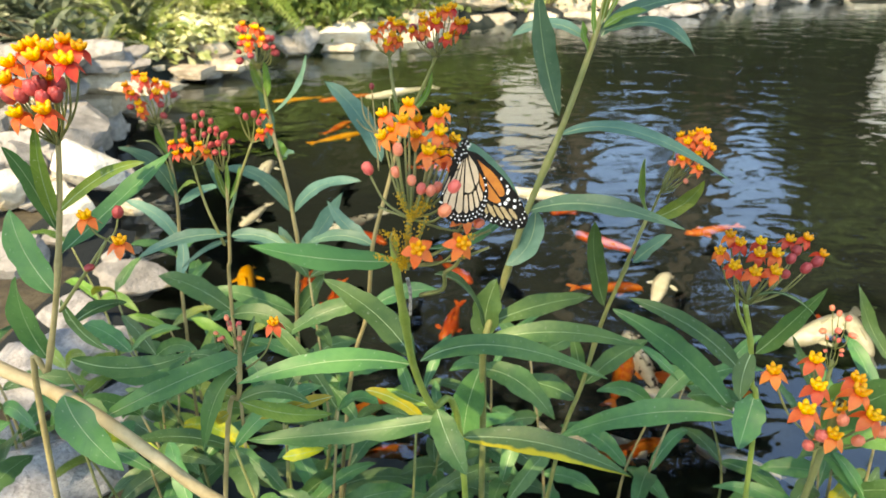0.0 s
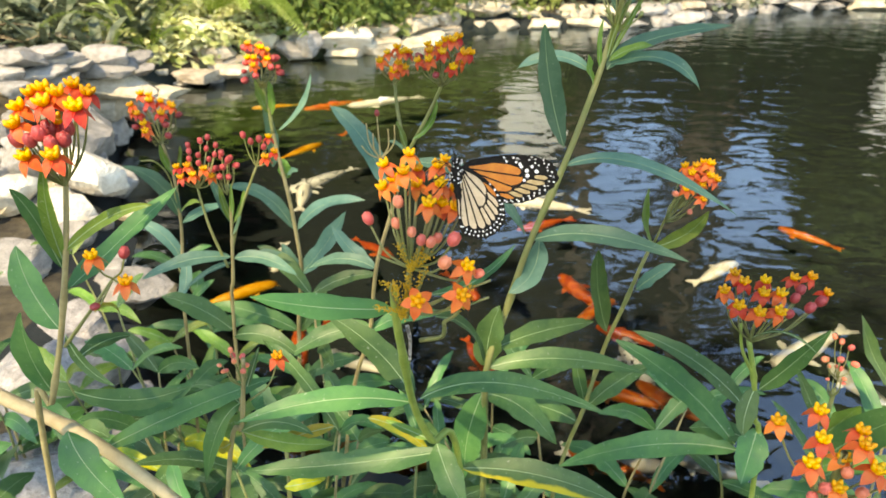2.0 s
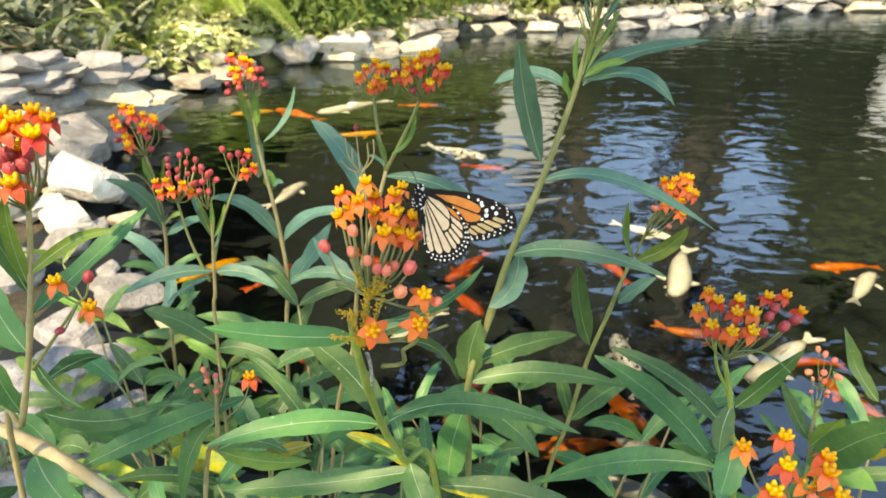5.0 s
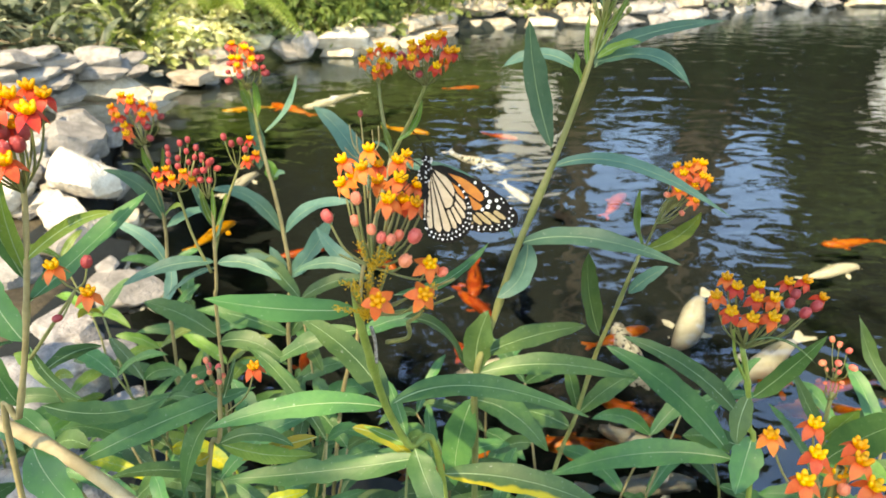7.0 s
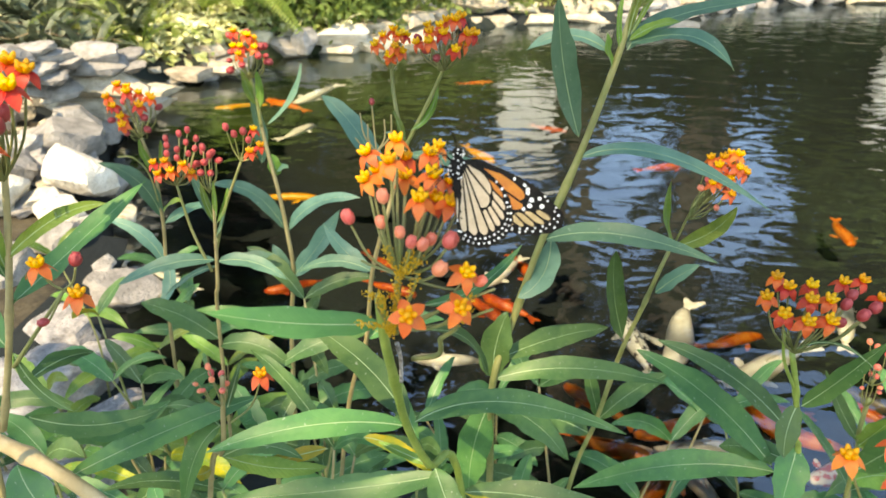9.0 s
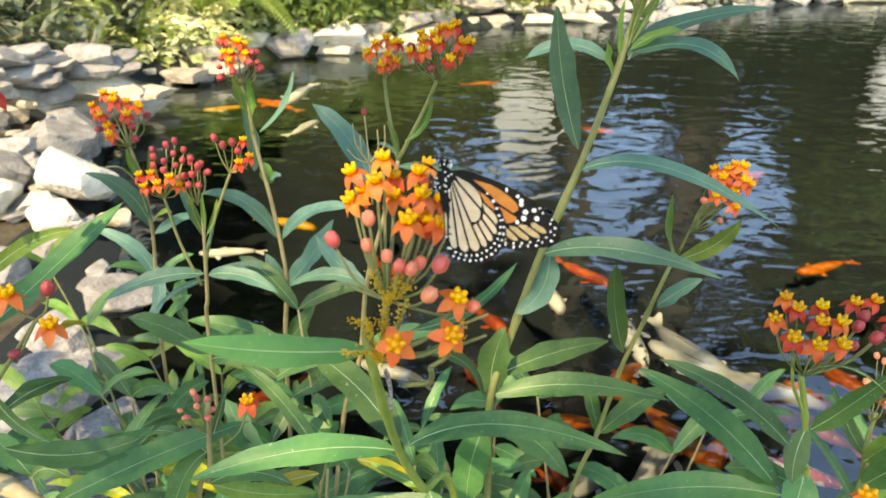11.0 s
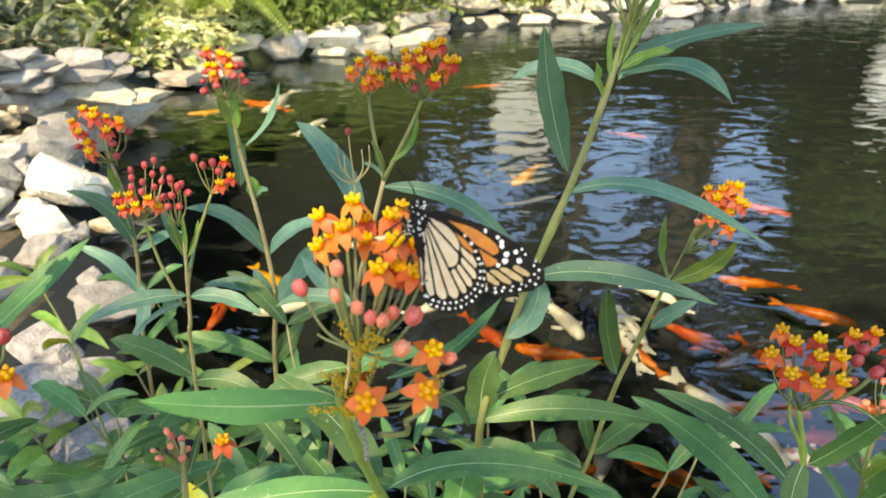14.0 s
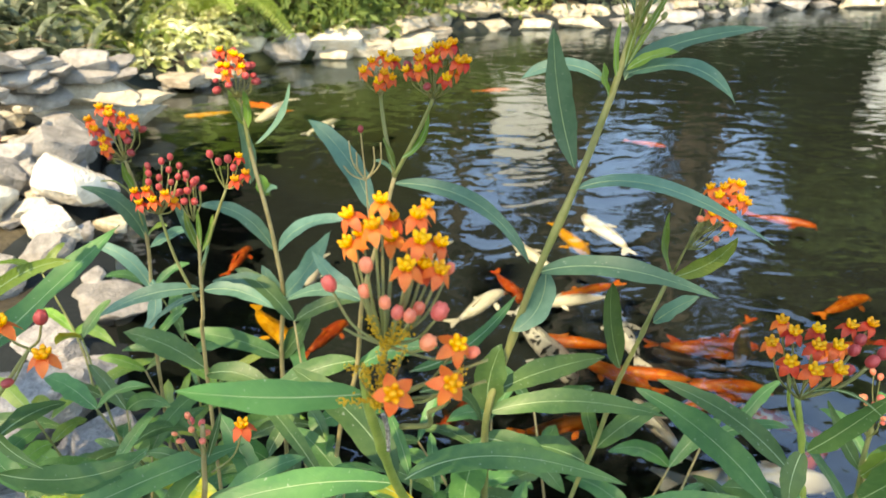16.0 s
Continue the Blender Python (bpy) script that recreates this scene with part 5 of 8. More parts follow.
stalk(bm, (-0.2756, 0.6800, 0.8286), (-0.2550, 0.6700, 0.8612), (0.0025, 0.0000, -0.0031))
stalk(bm, (-0.2756, 0.6800, 0.8286), (-0.2621, 0.6600, 0.8607), (0.0016, 0.0000, -0.0024))
c_a = part("flower_head", bm, STEM, cluster_plant, "red-budded flower head with a few yellow flowers")
bloom(c_a, (-0.2888, 0.6700, 0.8538), (-0.300, -0.218, 0.896), 0.95, RED, 0.0, rise=0.65)
bloom(c_a, (-0.2761, 0.6650, 0.8570), (-0.100, -0.218, 0.896), 0.95, RED, 1.7, rise=0.65)
bloom(c_a, (-0.2579, 0.6600, 0.8558), (0.200, -0.217, 0.896), 0.95, RED, 3.4, rise=0.65)
bloom(c_a, (-0.2700, 0.6600, 0.8491), (0.000, -0.354, 0.628), 1.00, RED, 5.1, rise=0.65)
bloom(c_a, (-0.2840, 0.6650, 0.8447), (-0.400, -0.354, 0.628), 1.00, RED, 0.8, rise=0.65)
bloom(c_a, (-0.2551, 0.6700, 0.8440), (0.500, -0.353, 0.629), 0.90, RED, 2.5, rise=0.65)
shared("bud", DARK_BUD, c_a, Matrix.Translation((-0.2813, 0.6900, 0.8700)) @ aim((-0.080, 0.040, 1.078)) @ Matrix.Scale(0.85, 4))
shared("bud", DARK_BUD, c_a, Matrix.Translation((-0.2773, 0.6800, 0.8668)) @ aim((-0.026, -0.100, 1.099)) @ Matrix.Scale(0.85, 4))
shared("bud", DARK_BUD, c_a, Matrix.Translation((-0.2682, 0.6900, 0.8749)) @ aim((0.093, 0.025, 1.079)) @ Matrix.Scale(0.85, 4))
shared("bud", DARK_BUD, c_a, Matrix.Translation((-0.2637, 0.7000, 0.8753)) @ aim((0.137, 0.130, 1.037)) @ Matrix.Scale(0.85, 4))
shared("bud", DARK_BUD, c_a, Matrix.Translation((-0.2531, 0.6900, 0.8701)) @ aim((0.280, 0.024, 1.016)) @ Matrix.Scale(0.85, 4))
shared("bud", DARK_BUD, c_a, Matrix.Translation((-0.2631, 0.6900, 0.8664)) @ aim((0.183, 0.046, 1.052)) @ Matrix.Scale(0.80, 4))
shared("bud", DARK_BUD, c_a, Matrix.Translation((-0.2687, 0.6800, 0.8625)) @ aim((0.120, -0.100, 1.088)) @ Matrix.Scale(0.85, 4))
shared("bud", DARK_BUD, c_a, Matrix.Translation((-0.2522, 0.6800, 0.8637)) @ aim((0.333, -0.100, 0.999)) @ Matrix.Scale(0.80, 4))
shared("bud", DARK_BUD, c_a, Matrix.Translation((-0.2745, 0.6700, 0.8624)) @ aim((0.018, -0.270, 1.075)) @ Matrix.Scale(0.85, 4))
shared("bud", DARK_BUD, c_a, Matrix.Translation((-0.2550, 0.6700, 0.8624)) @ aim((0.303, -0.247, 0.996)) @ Matrix.Scale(0.80, 4))
shared("bud", DARK_BUD, c_a, Matrix.Translation((-0.2621, 0.6600, 0.8619)) @ aim((0.198, -0.392, 0.985)) @ Matrix.Scale(0.85, 4))
flower_head(cluster_plant, (-0.2482, 0.6900, 0.8167), (-0.2451, 0.6900, 0.8457), 0.0131, 0, 12, 22, 0.90, petals=RED, bud=DARK_BUD)
bm = bmesh.new()
stalk(bm, (-0.2135, 0.6900, 0.8502), (-0.1967, 0.6900, 0.8787), (0.0020, 0.0000, -0.0027))
stalk(bm, (-0.2135, 0.6900, 0.8502), (-0.1900, 0.6800, 0.8663), (0.0028, 0.0000, -0.0034))
stalk(bm, (-0.2135, 0.6900, 0.8502), (-0.1971, 0.6700, 0.8637), (0.0020, 0.0000, -0.0026))
stalk(bm, (-0.2135, 0.6900, 0.8502), (-0.2222, 0.6900, 0.8799), (-0.0011, 0.0000, -0.0019))
stalk(bm, (-0.2135, 0.6900, 0.8502), (-0.2124, 0.6800, 0.8765), (0.0001, 0.0000, -0.0011))
stalk(bm, (-0.2135, 0.6900, 0.8502), (-0.2040, 0.6800, 0.8790), (0.0011, 0.0000, -0.0019))
stalk(bm, (-0.2135, 0.6900, 0.8502), (-0.2004, 0.6800, 0.8711), (0.0016, 0.0000, -0.0023))
c_b = part("flower_head", bm, STEM, cluster_plant, "small head of red buds and yellow-orange flowers")
bloom(c_b, (-0.1967, 0.6900, 0.8799), (0.300, -0.172, 0.985), 0.90, RED, 0.0, rise=0.65)
bloom(c_b, (-0.1900, 0.6800, 0.8675), (0.600, -0.307, 0.718), 0.95, RED, 1.7, rise=0.65)
bloom(c_b, (-0.1971, 0.6700, 0.8649), (0.200, -0.308, 0.718), 1.00, RED, 3.4, rise=0.65)
shared("bud", DARK_BUD, c_b, Matrix.Translation((-0.2222, 0.6900, 0.8811)) @ aim((-0.164, -0.100, 1.077)) @ Matrix.Scale(0.95, 4))
shared("bud", DARK_BUD, c_b, Matrix.Translation((-0.2124, 0.6800, 0.8777)) @ aim((0.022, -0.305, 1.064)) @ Matrix.Scale(0.95, 4))
shared("bud", DARK_BUD, c_b, Matrix.Translation((-0.2040, 0.6800, 0.8802)) @ aim((0.172, -0.282, 1.045)) @ Matrix.Scale(1.00, 4))
shared("bud", DARK_BUD, c_b, Matrix.Translation((-0.2004, 0.6800, 0.8723)) @ aim((0.285, -0.318, 0.981)) @ Matrix.Scale(0.90, 4))
leaf(cluster_plant, (-0.2465, 0.6900, 0.7833), (-0.2532, 0.6900, 0.8062), (-0.2549, 0.6900, 0.8285), 0.0081, twist=20, mat=LEAF_PALE)
leaf(cluster_plant, (-0.2458, 0.6900, 0.7833), (-0.2349, 0.6900, 0.8035), (-0.2291, 0.6900, 0.8233), 0.0075, twist=-10, mat=LEAF_PALE)
leaf(cluster_plant, (-0.2455, 0.6900, 0.7901), (-0.2423, 0.6850, 0.8123), (-0.2391, 0.6800, 0.8338), 0.0064, mat=LEAF_PALE)
leaf(cluster_plant, (-0.2533, 0.6900, 0.7413), (-0.2979, 0.6750, 0.7449), (-0.3445, 0.6600, 0.7291), 0.0186, mat=LEAF_SKYLIT)
leaf(cluster_plant, (-0.2509, 0.6900, 0.7398), (-0.2139, 0.6850, 0.7418), (-0.1794, 0.6800, 0.7237), 0.0178, mat=LEAF_SKYLIT)
leaf(cluster_plant, (-0.2483, 0.6900, 0.7833), (-0.2626, 0.7050, 0.8088), (-0.2769, 0.7200, 0.8344), 0.0120, twist=30, mat=LEAF_SKYLIT)
leaf(cluster_plant, (-0.2491, 0.6900, 0.7695), (-0.2353, 0.6750, 0.7886), (-0.2266, 0.6600, 0.8070), 0.0160, mat=LEAF_SKYLIT)
leaf(cluster_plant, (-0.2518, 0.6900, 0.7341), (-0.2836, 0.6950, 0.7203), (-0.3190, 0.7000, 0.6911), 0.0080, mat=LEAF_SKYLIT)
leaf(cluster_plant, (-0.2676, 0.7000, 0.6359), (-0.3064, 0.7000, 0.6678), (-0.3470, 0.7000, 0.6834), 0.0294)
leaf(cluster_plant, (-0.2687, 0.7000, 0.6278), (-0.2244, 0.6900, 0.6346), (-0.1846, 0.6800, 0.6091), 0.0261)

corner_plant = empty("milkweed_plant", -0.434, 0.878, float(ground_height(-0.434, 0.878)), "milkweed with a yellow-topped red flower head", "milkweed", "milkweeds by the pond")
stem(corner_plant, [(-0.3713, 0.8400, 0.8269), (-0.3640, 0.8400, 0.7775), (-0.3660, 0.8400, 0.7131), (-0.3736, 0.8400, 0.6532), (-0.3896, 0.8500, 0.5548), (-0.434, 0.878, float(ground_height(-0.434, 0.878)) - 0.02)], 0.0019, 0.0027, STEM_WOOD, nodes=(0.35,))
flower_head(corner_plant, (-0.3717, 0.8400, 0.8247), (-0.3745, 0.8300, 0.8556), 0.0264, 12, 8, 24, 1.15, petals=RED, bud=DARK_BUD)
leaf(corner_plant, (-0.3612, 0.8400, 0.7806), (-0.3693, 0.8350, 0.8009), (-0.3704, 0.8300, 0.8266), 0.0101, twist=20, mat=LEAF_PALE)
leaf(corner_plant, (-0.3600, 0.8400, 0.7791), (-0.3504, 0.8350, 0.8025), (-0.3452, 0.8300, 0.8251), 0.0082, mat=LEAF_PALE)
stem(corner_plant, [(-0.3660, 0.8400, 0.7377), (-0.3621, 0.8200, 0.7868), (-0.3669, 0.8000, 0.8137), (-0.3838, 0.8000, 0.8151)], 0.0009, 0.0009, STEM)
leaf(corner_plant, (-0.3660, 0.8400, 0.7214), (-0.3807, 0.8300, 0.7729), (-0.4183, 0.8200, 0.8004), 0.0230, mat=LEAF_SKYLIT)
leaf(corner_plant, (-0.3630, 0.8400, 0.7296), (-0.3405, 0.8200, 0.7509), (-0.3209, 0.8000, 0.7591), 0.0102, mat=LEAF_PALE)
leaf(corner_plant, (-0.3645, 0.8400, 0.7131), (-0.3303, 0.8300, 0.7357), (-0.2989, 0.8200, 0.7481), 0.0169, mat=LEAF_SKYLIT)
leaf(corner_plant, (-0.3736, 0.8400, 0.6532), (-0.3964, 0.8450, 0.6939), (-0.4433, 0.8500, 0.7167), 0.0202, mat=LEAF_SKYLIT)
leaf(corner_plant, (-0.3912, 0.8500, 0.5644), (-0.3623, 0.8500, 0.6004), (-0.3367, 0.8500, 0.6208), 0.0155)
leaf(corner_plant, (-0.3705, 0.8400, 0.6707), (-0.3658, 0.8200, 0.6334), (-0.3794, 0.8000, 0.6142), 0.0189, mat=LEAF_SKYLIT)

left_plant = empty("milkweed_plant", -0.438, 0.473, float(ground_height(-0.438, 0.473)), "large milkweed with orange-red flower heads and a side shoot", "milkweed", "milkweeds by the pond")
stem(left_plant, [(-0.2327, 0.3750, 0.9661), (-0.2408, 0.3750, 0.9304), (-0.2489, 0.3750, 0.8996), (-0.2672, 0.3800, 0.8460), (-0.2945, 0.3900, 0.7812), (-0.3181, 0.4000, 0.7293), (-0.438, 0.473, float(ground_height(-0.438, 0.473)) - 0.02)], 0.0016, 0.0024, STEM_WOOD, nodes=(0.42,0.62,))
bm = bmesh.new()
stalk(bm, (-0.2359, 0.3750, 0.9539), (-0.2310, 0.3700, 1.0091), (0.0006, 0.0000, -0.0015))
stalk(bm, (-0.2359, 0.3750, 0.9539), (-0.2184, 0.3600, 1.0093), (0.0021, 0.0000, -0.0027))
stalk(bm, (-0.2359, 0.3750, 0.9539), (-0.2174, 0.3750, 1.0099), (0.0022, 0.0000, -0.0028))
stalk(bm, (-0.2359, 0.3750, 0.9539), (-0.2080, 0.3700, 1.0071), (0.0034, 0.0000, -0.0038))
stalk(bm, (-0.2359, 0.3750, 0.9539), (-0.2237, 0.3550, 1.0054), (0.0015, 0.0000, -0.0022))
stalk(bm, (-0.2359, 0.3750, 0.9539), (-0.2067, 0.3520, 1.0038), (0.0035, 0.0000, -0.0039))
stalk(bm, (-0.2359, 0.3750, 0.9539), (-0.2204, 0.3450, 0.9797), (0.0019, 0.0000, -0.0026))
stalk(bm, (-0.2359, 0.3750, 0.9539), (-0.2379, 0.3700, 1.0066), (-0.0002, 0.0000, -0.0012))
stalk(bm, (-0.2359, 0.3750, 0.9539), (-0.2464, 0.3700, 0.9987), (-0.0013, 0.0000, -0.0020))
stalk(bm, (-0.2359, 0.3750, 0.9539), (-0.2445, 0.3600, 0.9922), (-0.0010, 0.0000, -0.0019))
stalk(bm, (-0.2359, 0.3750, 0.9539), (-0.2437, 0.3600, 0.9739), (-0.0009, 0.0000, -0.0018))
stalk(bm, (-0.2359, 0.3750, 0.9539), (-0.2246, 0.3650, 0.9928), (0.0014, 0.0000, -0.0021))
stalk(bm, (-0.2359, 0.3750, 0.9539), (-0.2184, 0.3550, 0.9847), (0.0021, 0.0000, -0.0028))
stalk(bm, (-0.2359, 0.3750, 0.9539), (-0.2274, 0.3500, 0.9897), (0.0010, 0.0000, -0.0019))
stalk(bm, (-0.2359, 0.3750, 0.9539), (-0.2227, 0.3500, 0.9849), (0.0016, 0.0000, -0.0023))
stalk(bm, (-0.2359, 0.3750, 0.9539), (-0.2358, 0.3550, 0.9843), (0.0000, 0.0000, -0.0010))
stalk(bm, (-0.2359, 0.3750, 0.9539), (-0.2280, 0.3600, 0.9890), (0.0009, 0.0000, -0.0018))
stalk(bm, (-0.2359, 0.3750, 0.9539), (-0.2208, 0.3650, 0.9874), (0.0018, 0.0000, -0.0025))
stalk(bm, (-0.2359, 0.3750, 0.9539), (-0.2453, 0.3600, 0.9826), (-0.0011, 0.0000, -0.0019))
left_head = part("flower_head", bm, STEM, left_plant, "orange-red flower head with yellow coronas")
bloom(left_head, (-0.2310, 0.3700, 1.0103), (-0.200, -0.263, 0.807), 1.10, RED, 0.0, rise=0.55)
bloom(left_head, (-0.2184, 0.3600, 1.0105), (0.000, -0.308, 0.718), 1.10, RED, 1.7, rise=0.55)
bloom(left_head, (-0.2174, 0.3750, 1.0111), (0.200, -0.240, 0.851), 1.05, RED, 3.4, rise=0.55)
bloom(left_head, (-0.2080, 0.3700, 1.0083), (0.500, -0.308, 0.718), 1.05, RED, 5.1, rise=0.55)
bloom(left_head, (-0.2237, 0.3550, 1.0066), (-0.200, -0.377, 0.584), 1.16, RED, 0.8, rise=0.55)
bloom(left_head, (-0.2067, 0.3520, 1.0050), (0.200, -0.376, 0.584), 1.21, RED, 2.5, rise=0.55)
bloom(left_head, (-0.2204, 0.3450, 0.9809), (0.000, -0.399, 0.539), 1.21, RED, 4.2, rise=0.55)
bloom(left_head, (-0.2379, 0.3700, 1.0078), (-0.400, -0.309, 0.717), 1.05, RED, 5.9, rise=0.55)
bloom(left_head, (-0.2464, 0.3700, 0.9999), (-0.500, -0.354, 0.628), 1.16, RED, 1.6, rise=0.55)
bloom(left_head, (-0.2445, 0.3600, 0.9934), (-0.499, -0.445, 0.450), 1.16, RED, 3.3, rise=0.55)
bloom(left_head, (-0.2437, 0.3600, 0.9751), (-0.299, -0.445, 0.450), 1.16, RED, 5.0, rise=0.55)
bloom(left_head, (-0.2246, 0.3650, 0.9940), (0.201, -0.444, 0.450), 1.05, RED, 0.7, rise=0.55)
shared("bud", DARK_BUD, left_head, Matrix.Translation((-0.2184, 0.3550, 0.9859)) @ aim((0.253, -0.388, 0.961)) @ Matrix.Scale(1.16, 4))
shared("bud", DARK_BUD, left_head, Matrix.Translation((-0.2274, 0.3500, 0.9909)) @ aim((0.113, -0.430, 0.988)) @ Matrix.Scale(1.10, 4))
shared("bud", DARK_BUD, left_head, Matrix.Translation((-0.2227, 0.3500, 0.9861)) @ aim((0.185, -0.450, 0.951)) @ Matrix.Scale(1.05, 4))
shared("bud", DARK_BUD, left_head, Matrix.Translation((-0.2358, 0.3550, 0.9855)) @ aim((0.002, -0.421, 1.007)) @ Matrix.Scale(1.05, 4))
shared("bud", DARK_BUD, left_head, Matrix.Translation((-0.2280, 0.3600, 0.9902)) @ aim((0.118, -0.325, 1.044)) @ Matrix.Scale(1.16, 4))
shared("bud", DARK_BUD, left_head, Matrix.Translation((-0.2208, 0.3650, 0.9886)) @ aim((0.231, -0.253, 1.032)) @ Matrix.Scale(1.16, 4))
shared("bud", DARK_BUD, left_head, Matrix.Translation((-0.2453, 0.3600, 0.9838)) @ aim((-0.162, -0.359, 1.016)) @ Matrix.Scale(1.16, 4))
bm = bmesh.new()
stalk(bm, (-0.2156, 0.3650, 0.8974), (-0.2235, 0.3620, 0.9109), (-0.0009, 0.0000, -0.0018))
stalk(bm, (-0.2156, 0.3650, 0.8974), (-0.2033, 0.3550, 0.8977), (0.0015, 0.0000, -0.0022))
stalk(bm, (-0.2156, 0.3650, 0.8974), (-0.2059, 0.3650, 0.9116), (0.0012, 0.0000, -0.0020))
stalk(bm, (-0.2156, 0.3650, 0.8974), (-0.2256, 0.3600, 0.8804), (-0.0012, 0.0000, -0.0020))
left_side_head = part("flower_head", bm, STEM, left_plant, "side shoot with two small orange flowers")
bloom(left_side_head, (-0.2235, 0.3620, 0.9121), (-0.100, -0.195, 0.940), 1.05, ORANGE, 0.0, rise=0.65)
bloom(left_side_head, (-0.2033, 0.3550, 0.8989), (0.300, -0.308, 0.718), 1.05, ORANGE, 1.7, rise=0.65)
shared("bud", DARK_BUD, left_side_head, Matrix.Translation((-0.2059, 0.3650, 0.9128)) @ aim((0.318, -0.100, 1.009)) @ Matrix.Scale(1.00, 4))
shared("bud", DARK_BUD, left_side_head, Matrix.Translation((-0.2256, 0.3600, 0.8816)) @ aim((-0.310, -0.255, 0.010)) @ Matrix.Scale(0.70, 4))
leaf(left_plant, (-0.2511, 0.3750, 0.8835), (-0.2318, 0.4125, 0.8986), (-0.2001, 0.4500, 0.9245), 0.0205, twist=-10)
leaf(left_plant, (-0.2484, 0.3750, 0.9095), (-0.2115, 0.3675, 0.9370), (-0.1802, 0.3600, 0.9487), 0.0087, twist=30, mat=LEAF_PALE)
leaf(left_plant, (-0.2486, 0.3750, 0.9036), (-0.2457, 0.3675, 0.9393), (-0.2364, 0.3600, 0.9717), 0.0104, twist=30, mat=LEAF_PALE)
leaf(left_plant, (-0.2510, 0.3750, 0.8996), (-0.2541, 0.3675, 0.9353), (-0.2591, 0.3600, 0.9582), 0.0116, twist=30)
leaf(left_plant, (-0.2668, 0.3800, 0.8505), (-0.2849, 0.3900, 0.8767), (-0.2927, 0.4000, 0.9025), 0.0226)
leaf(left_plant, (-0.2918, 0.3900, 0.7913), (-0.2958, 0.3850, 0.8288), (-0.2889, 0.3800, 0.8635), 0.0222)
leaf(left_plant, (-0.2642, 0.3800, 0.8460), (-0.2567, 0.3800, 0.8209), (-0.2403, 0.3800, 0.8043), 0.0080)
stem(left_plant, [(-0.2666, 0.3800, 0.8370), (-0.2385, 0.3700, 0.8700), (-0.2156, 0.3650, 0.8974)], 0.0013, 0.0009, STEM)
leaf(left_plant, (-0.2595, 0.3800, 0.8279), (-0.2509, 0.4000, 0.8277), (-0.2428, 0.4200, 0.8188), 0.0138)
leaf(left_plant, (-0.2758, 0.3900, 0.7913), (-0.2446, 0.4050, 0.7714), (-0.2059, 0.4200, 0.7727), 0.0184, bite=0.2)
leaf(left_plant, (-0.2612, 0.3500, 0.7910), (-0.2495, 0.3400, 0.7699), (-0.2241, 0.3300, 0.7437), 0.0261)
leaf(left_plant, (-0.2690, 0.4100, 0.7752), (-0.2471, 0.4300, 0.7480), (-0.2151, 0.4500, 0.7546), 0.0234)
leaf(left_plant, (-0.2845, 0.4200, 0.7106), (-0.2135, 0.4300, 0.7436), (-0.1451, 0.4400, 0.7669), 0.0227)

small_plant = empty("milkweed_plant", -0.310, 0.513, float(ground_height(-0.310, 0.513)), "short milkweed with faded buds and one orange flower", "milkweed", "milkweeds by the pond")
stem(small_plant, [(-0.1667, 0.4300, 0.7915), (-0.1709, 0.4300, 0.7593), (-0.1783, 0.4350, 0.7208), (-0.2037, 0.4500, 0.6433), (-0.310, 0.513, float(ground_height(-0.310, 0.513)) - 0.02)], 0.0017, 0.0022, STEM_WOOD)
flower_head(small_plant, (-0.1705, 0.4300, 0.7648), (-0.1747, 0.4300, 0.7836), 0.0103, 0, 9, 41, 0.80)
bm = bmesh.new()
stalk(bm, (-0.1668, 0.4300, 0.7510), (-0.1377, 0.4200, 0.7972), (0.0035, 0.0000, -0.0039))
small_head = part("flower_head", bm, STEM, small_plant, "single small orange flower on a side stalk")
bloom(small_head, (-0.1377, 0.4200, 0.7984), (0.100, -0.263, 0.807), 1.10, ORANGE, 0.0, rise=0.65)
leaf(small_plant, (-0.1791, 0.4350, 0.7149), (-0.1493, 0.4375, 0.7231), (-0.1220, 0.4400, 0.7075), 0.0137)
leaf(small_plant, (-0.1767, 0.4350, 0.7440), (-0.1972, 0.4425, 0.7543), (-0.2207, 0.4500, 0.7489), 0.0103)
leaf(small_plant, (-0.1670, 0.4300, 0.7648), (-0.1619, 0.4350, 0.7799), (-0.1569, 0.4400, 0.7949), 0.0061)
leaf(small_plant, (-0.1767, 0.4350, 0.7440), (-0.1955, 0.4275, 0.7216), (-0.2095, 0.4200, 0.6741), 0.0238, twist=20)
leaf(small_plant, (-0.1778, 0.4350, 0.7149), (-0.1453, 0.4475, 0.6913), (-0.1089, 0.4600, 0.6798), 0.0168, mat=LEAF_PALE)

right_plant = empty("milkweed_plant", 0.355, 0.527, float(ground_height(0.355, 0.527)), "milkweed with a flat red and yellow flower head", "milkweed", "milkweeds by the pond")
stem(right_plant, [(0.2162, 0.4350, 0.8067), (0.2270, 0.4350, 0.7725), (0.2385, 0.4400, 0.7290), (0.2652, 0.4600, 0.6340), (0.355, 0.527, float(ground_height(0.355, 0.527)) - 0.02)], 0.0020, 0.0026, STEM_FRESH, nodes=(0.25,))
stem(right_plant, [(0.2047, 0.4300, 0.8251), (0.2111, 0.4320, 0.8011), (0.2270, 0.4350, 0.7725)], 0.0010, 0.0013, STEM_FRESH)
bm = bmesh.new()
stalk(bm, (0.2182, 0.4350, 0.8052), (0.1994, 0.4450, 0.8561), (-0.0023, 0.0000, -0.0029))
stalk(bm, (0.2182, 0.4350, 0.8052), (0.2026, 0.4350, 0.8545), (-0.0019, 0.0000, -0.0026))
stalk(bm, (0.2182, 0.4350, 0.8052), (0.2199, 0.4400, 0.8526), (0.0002, 0.0000, -0.0012))
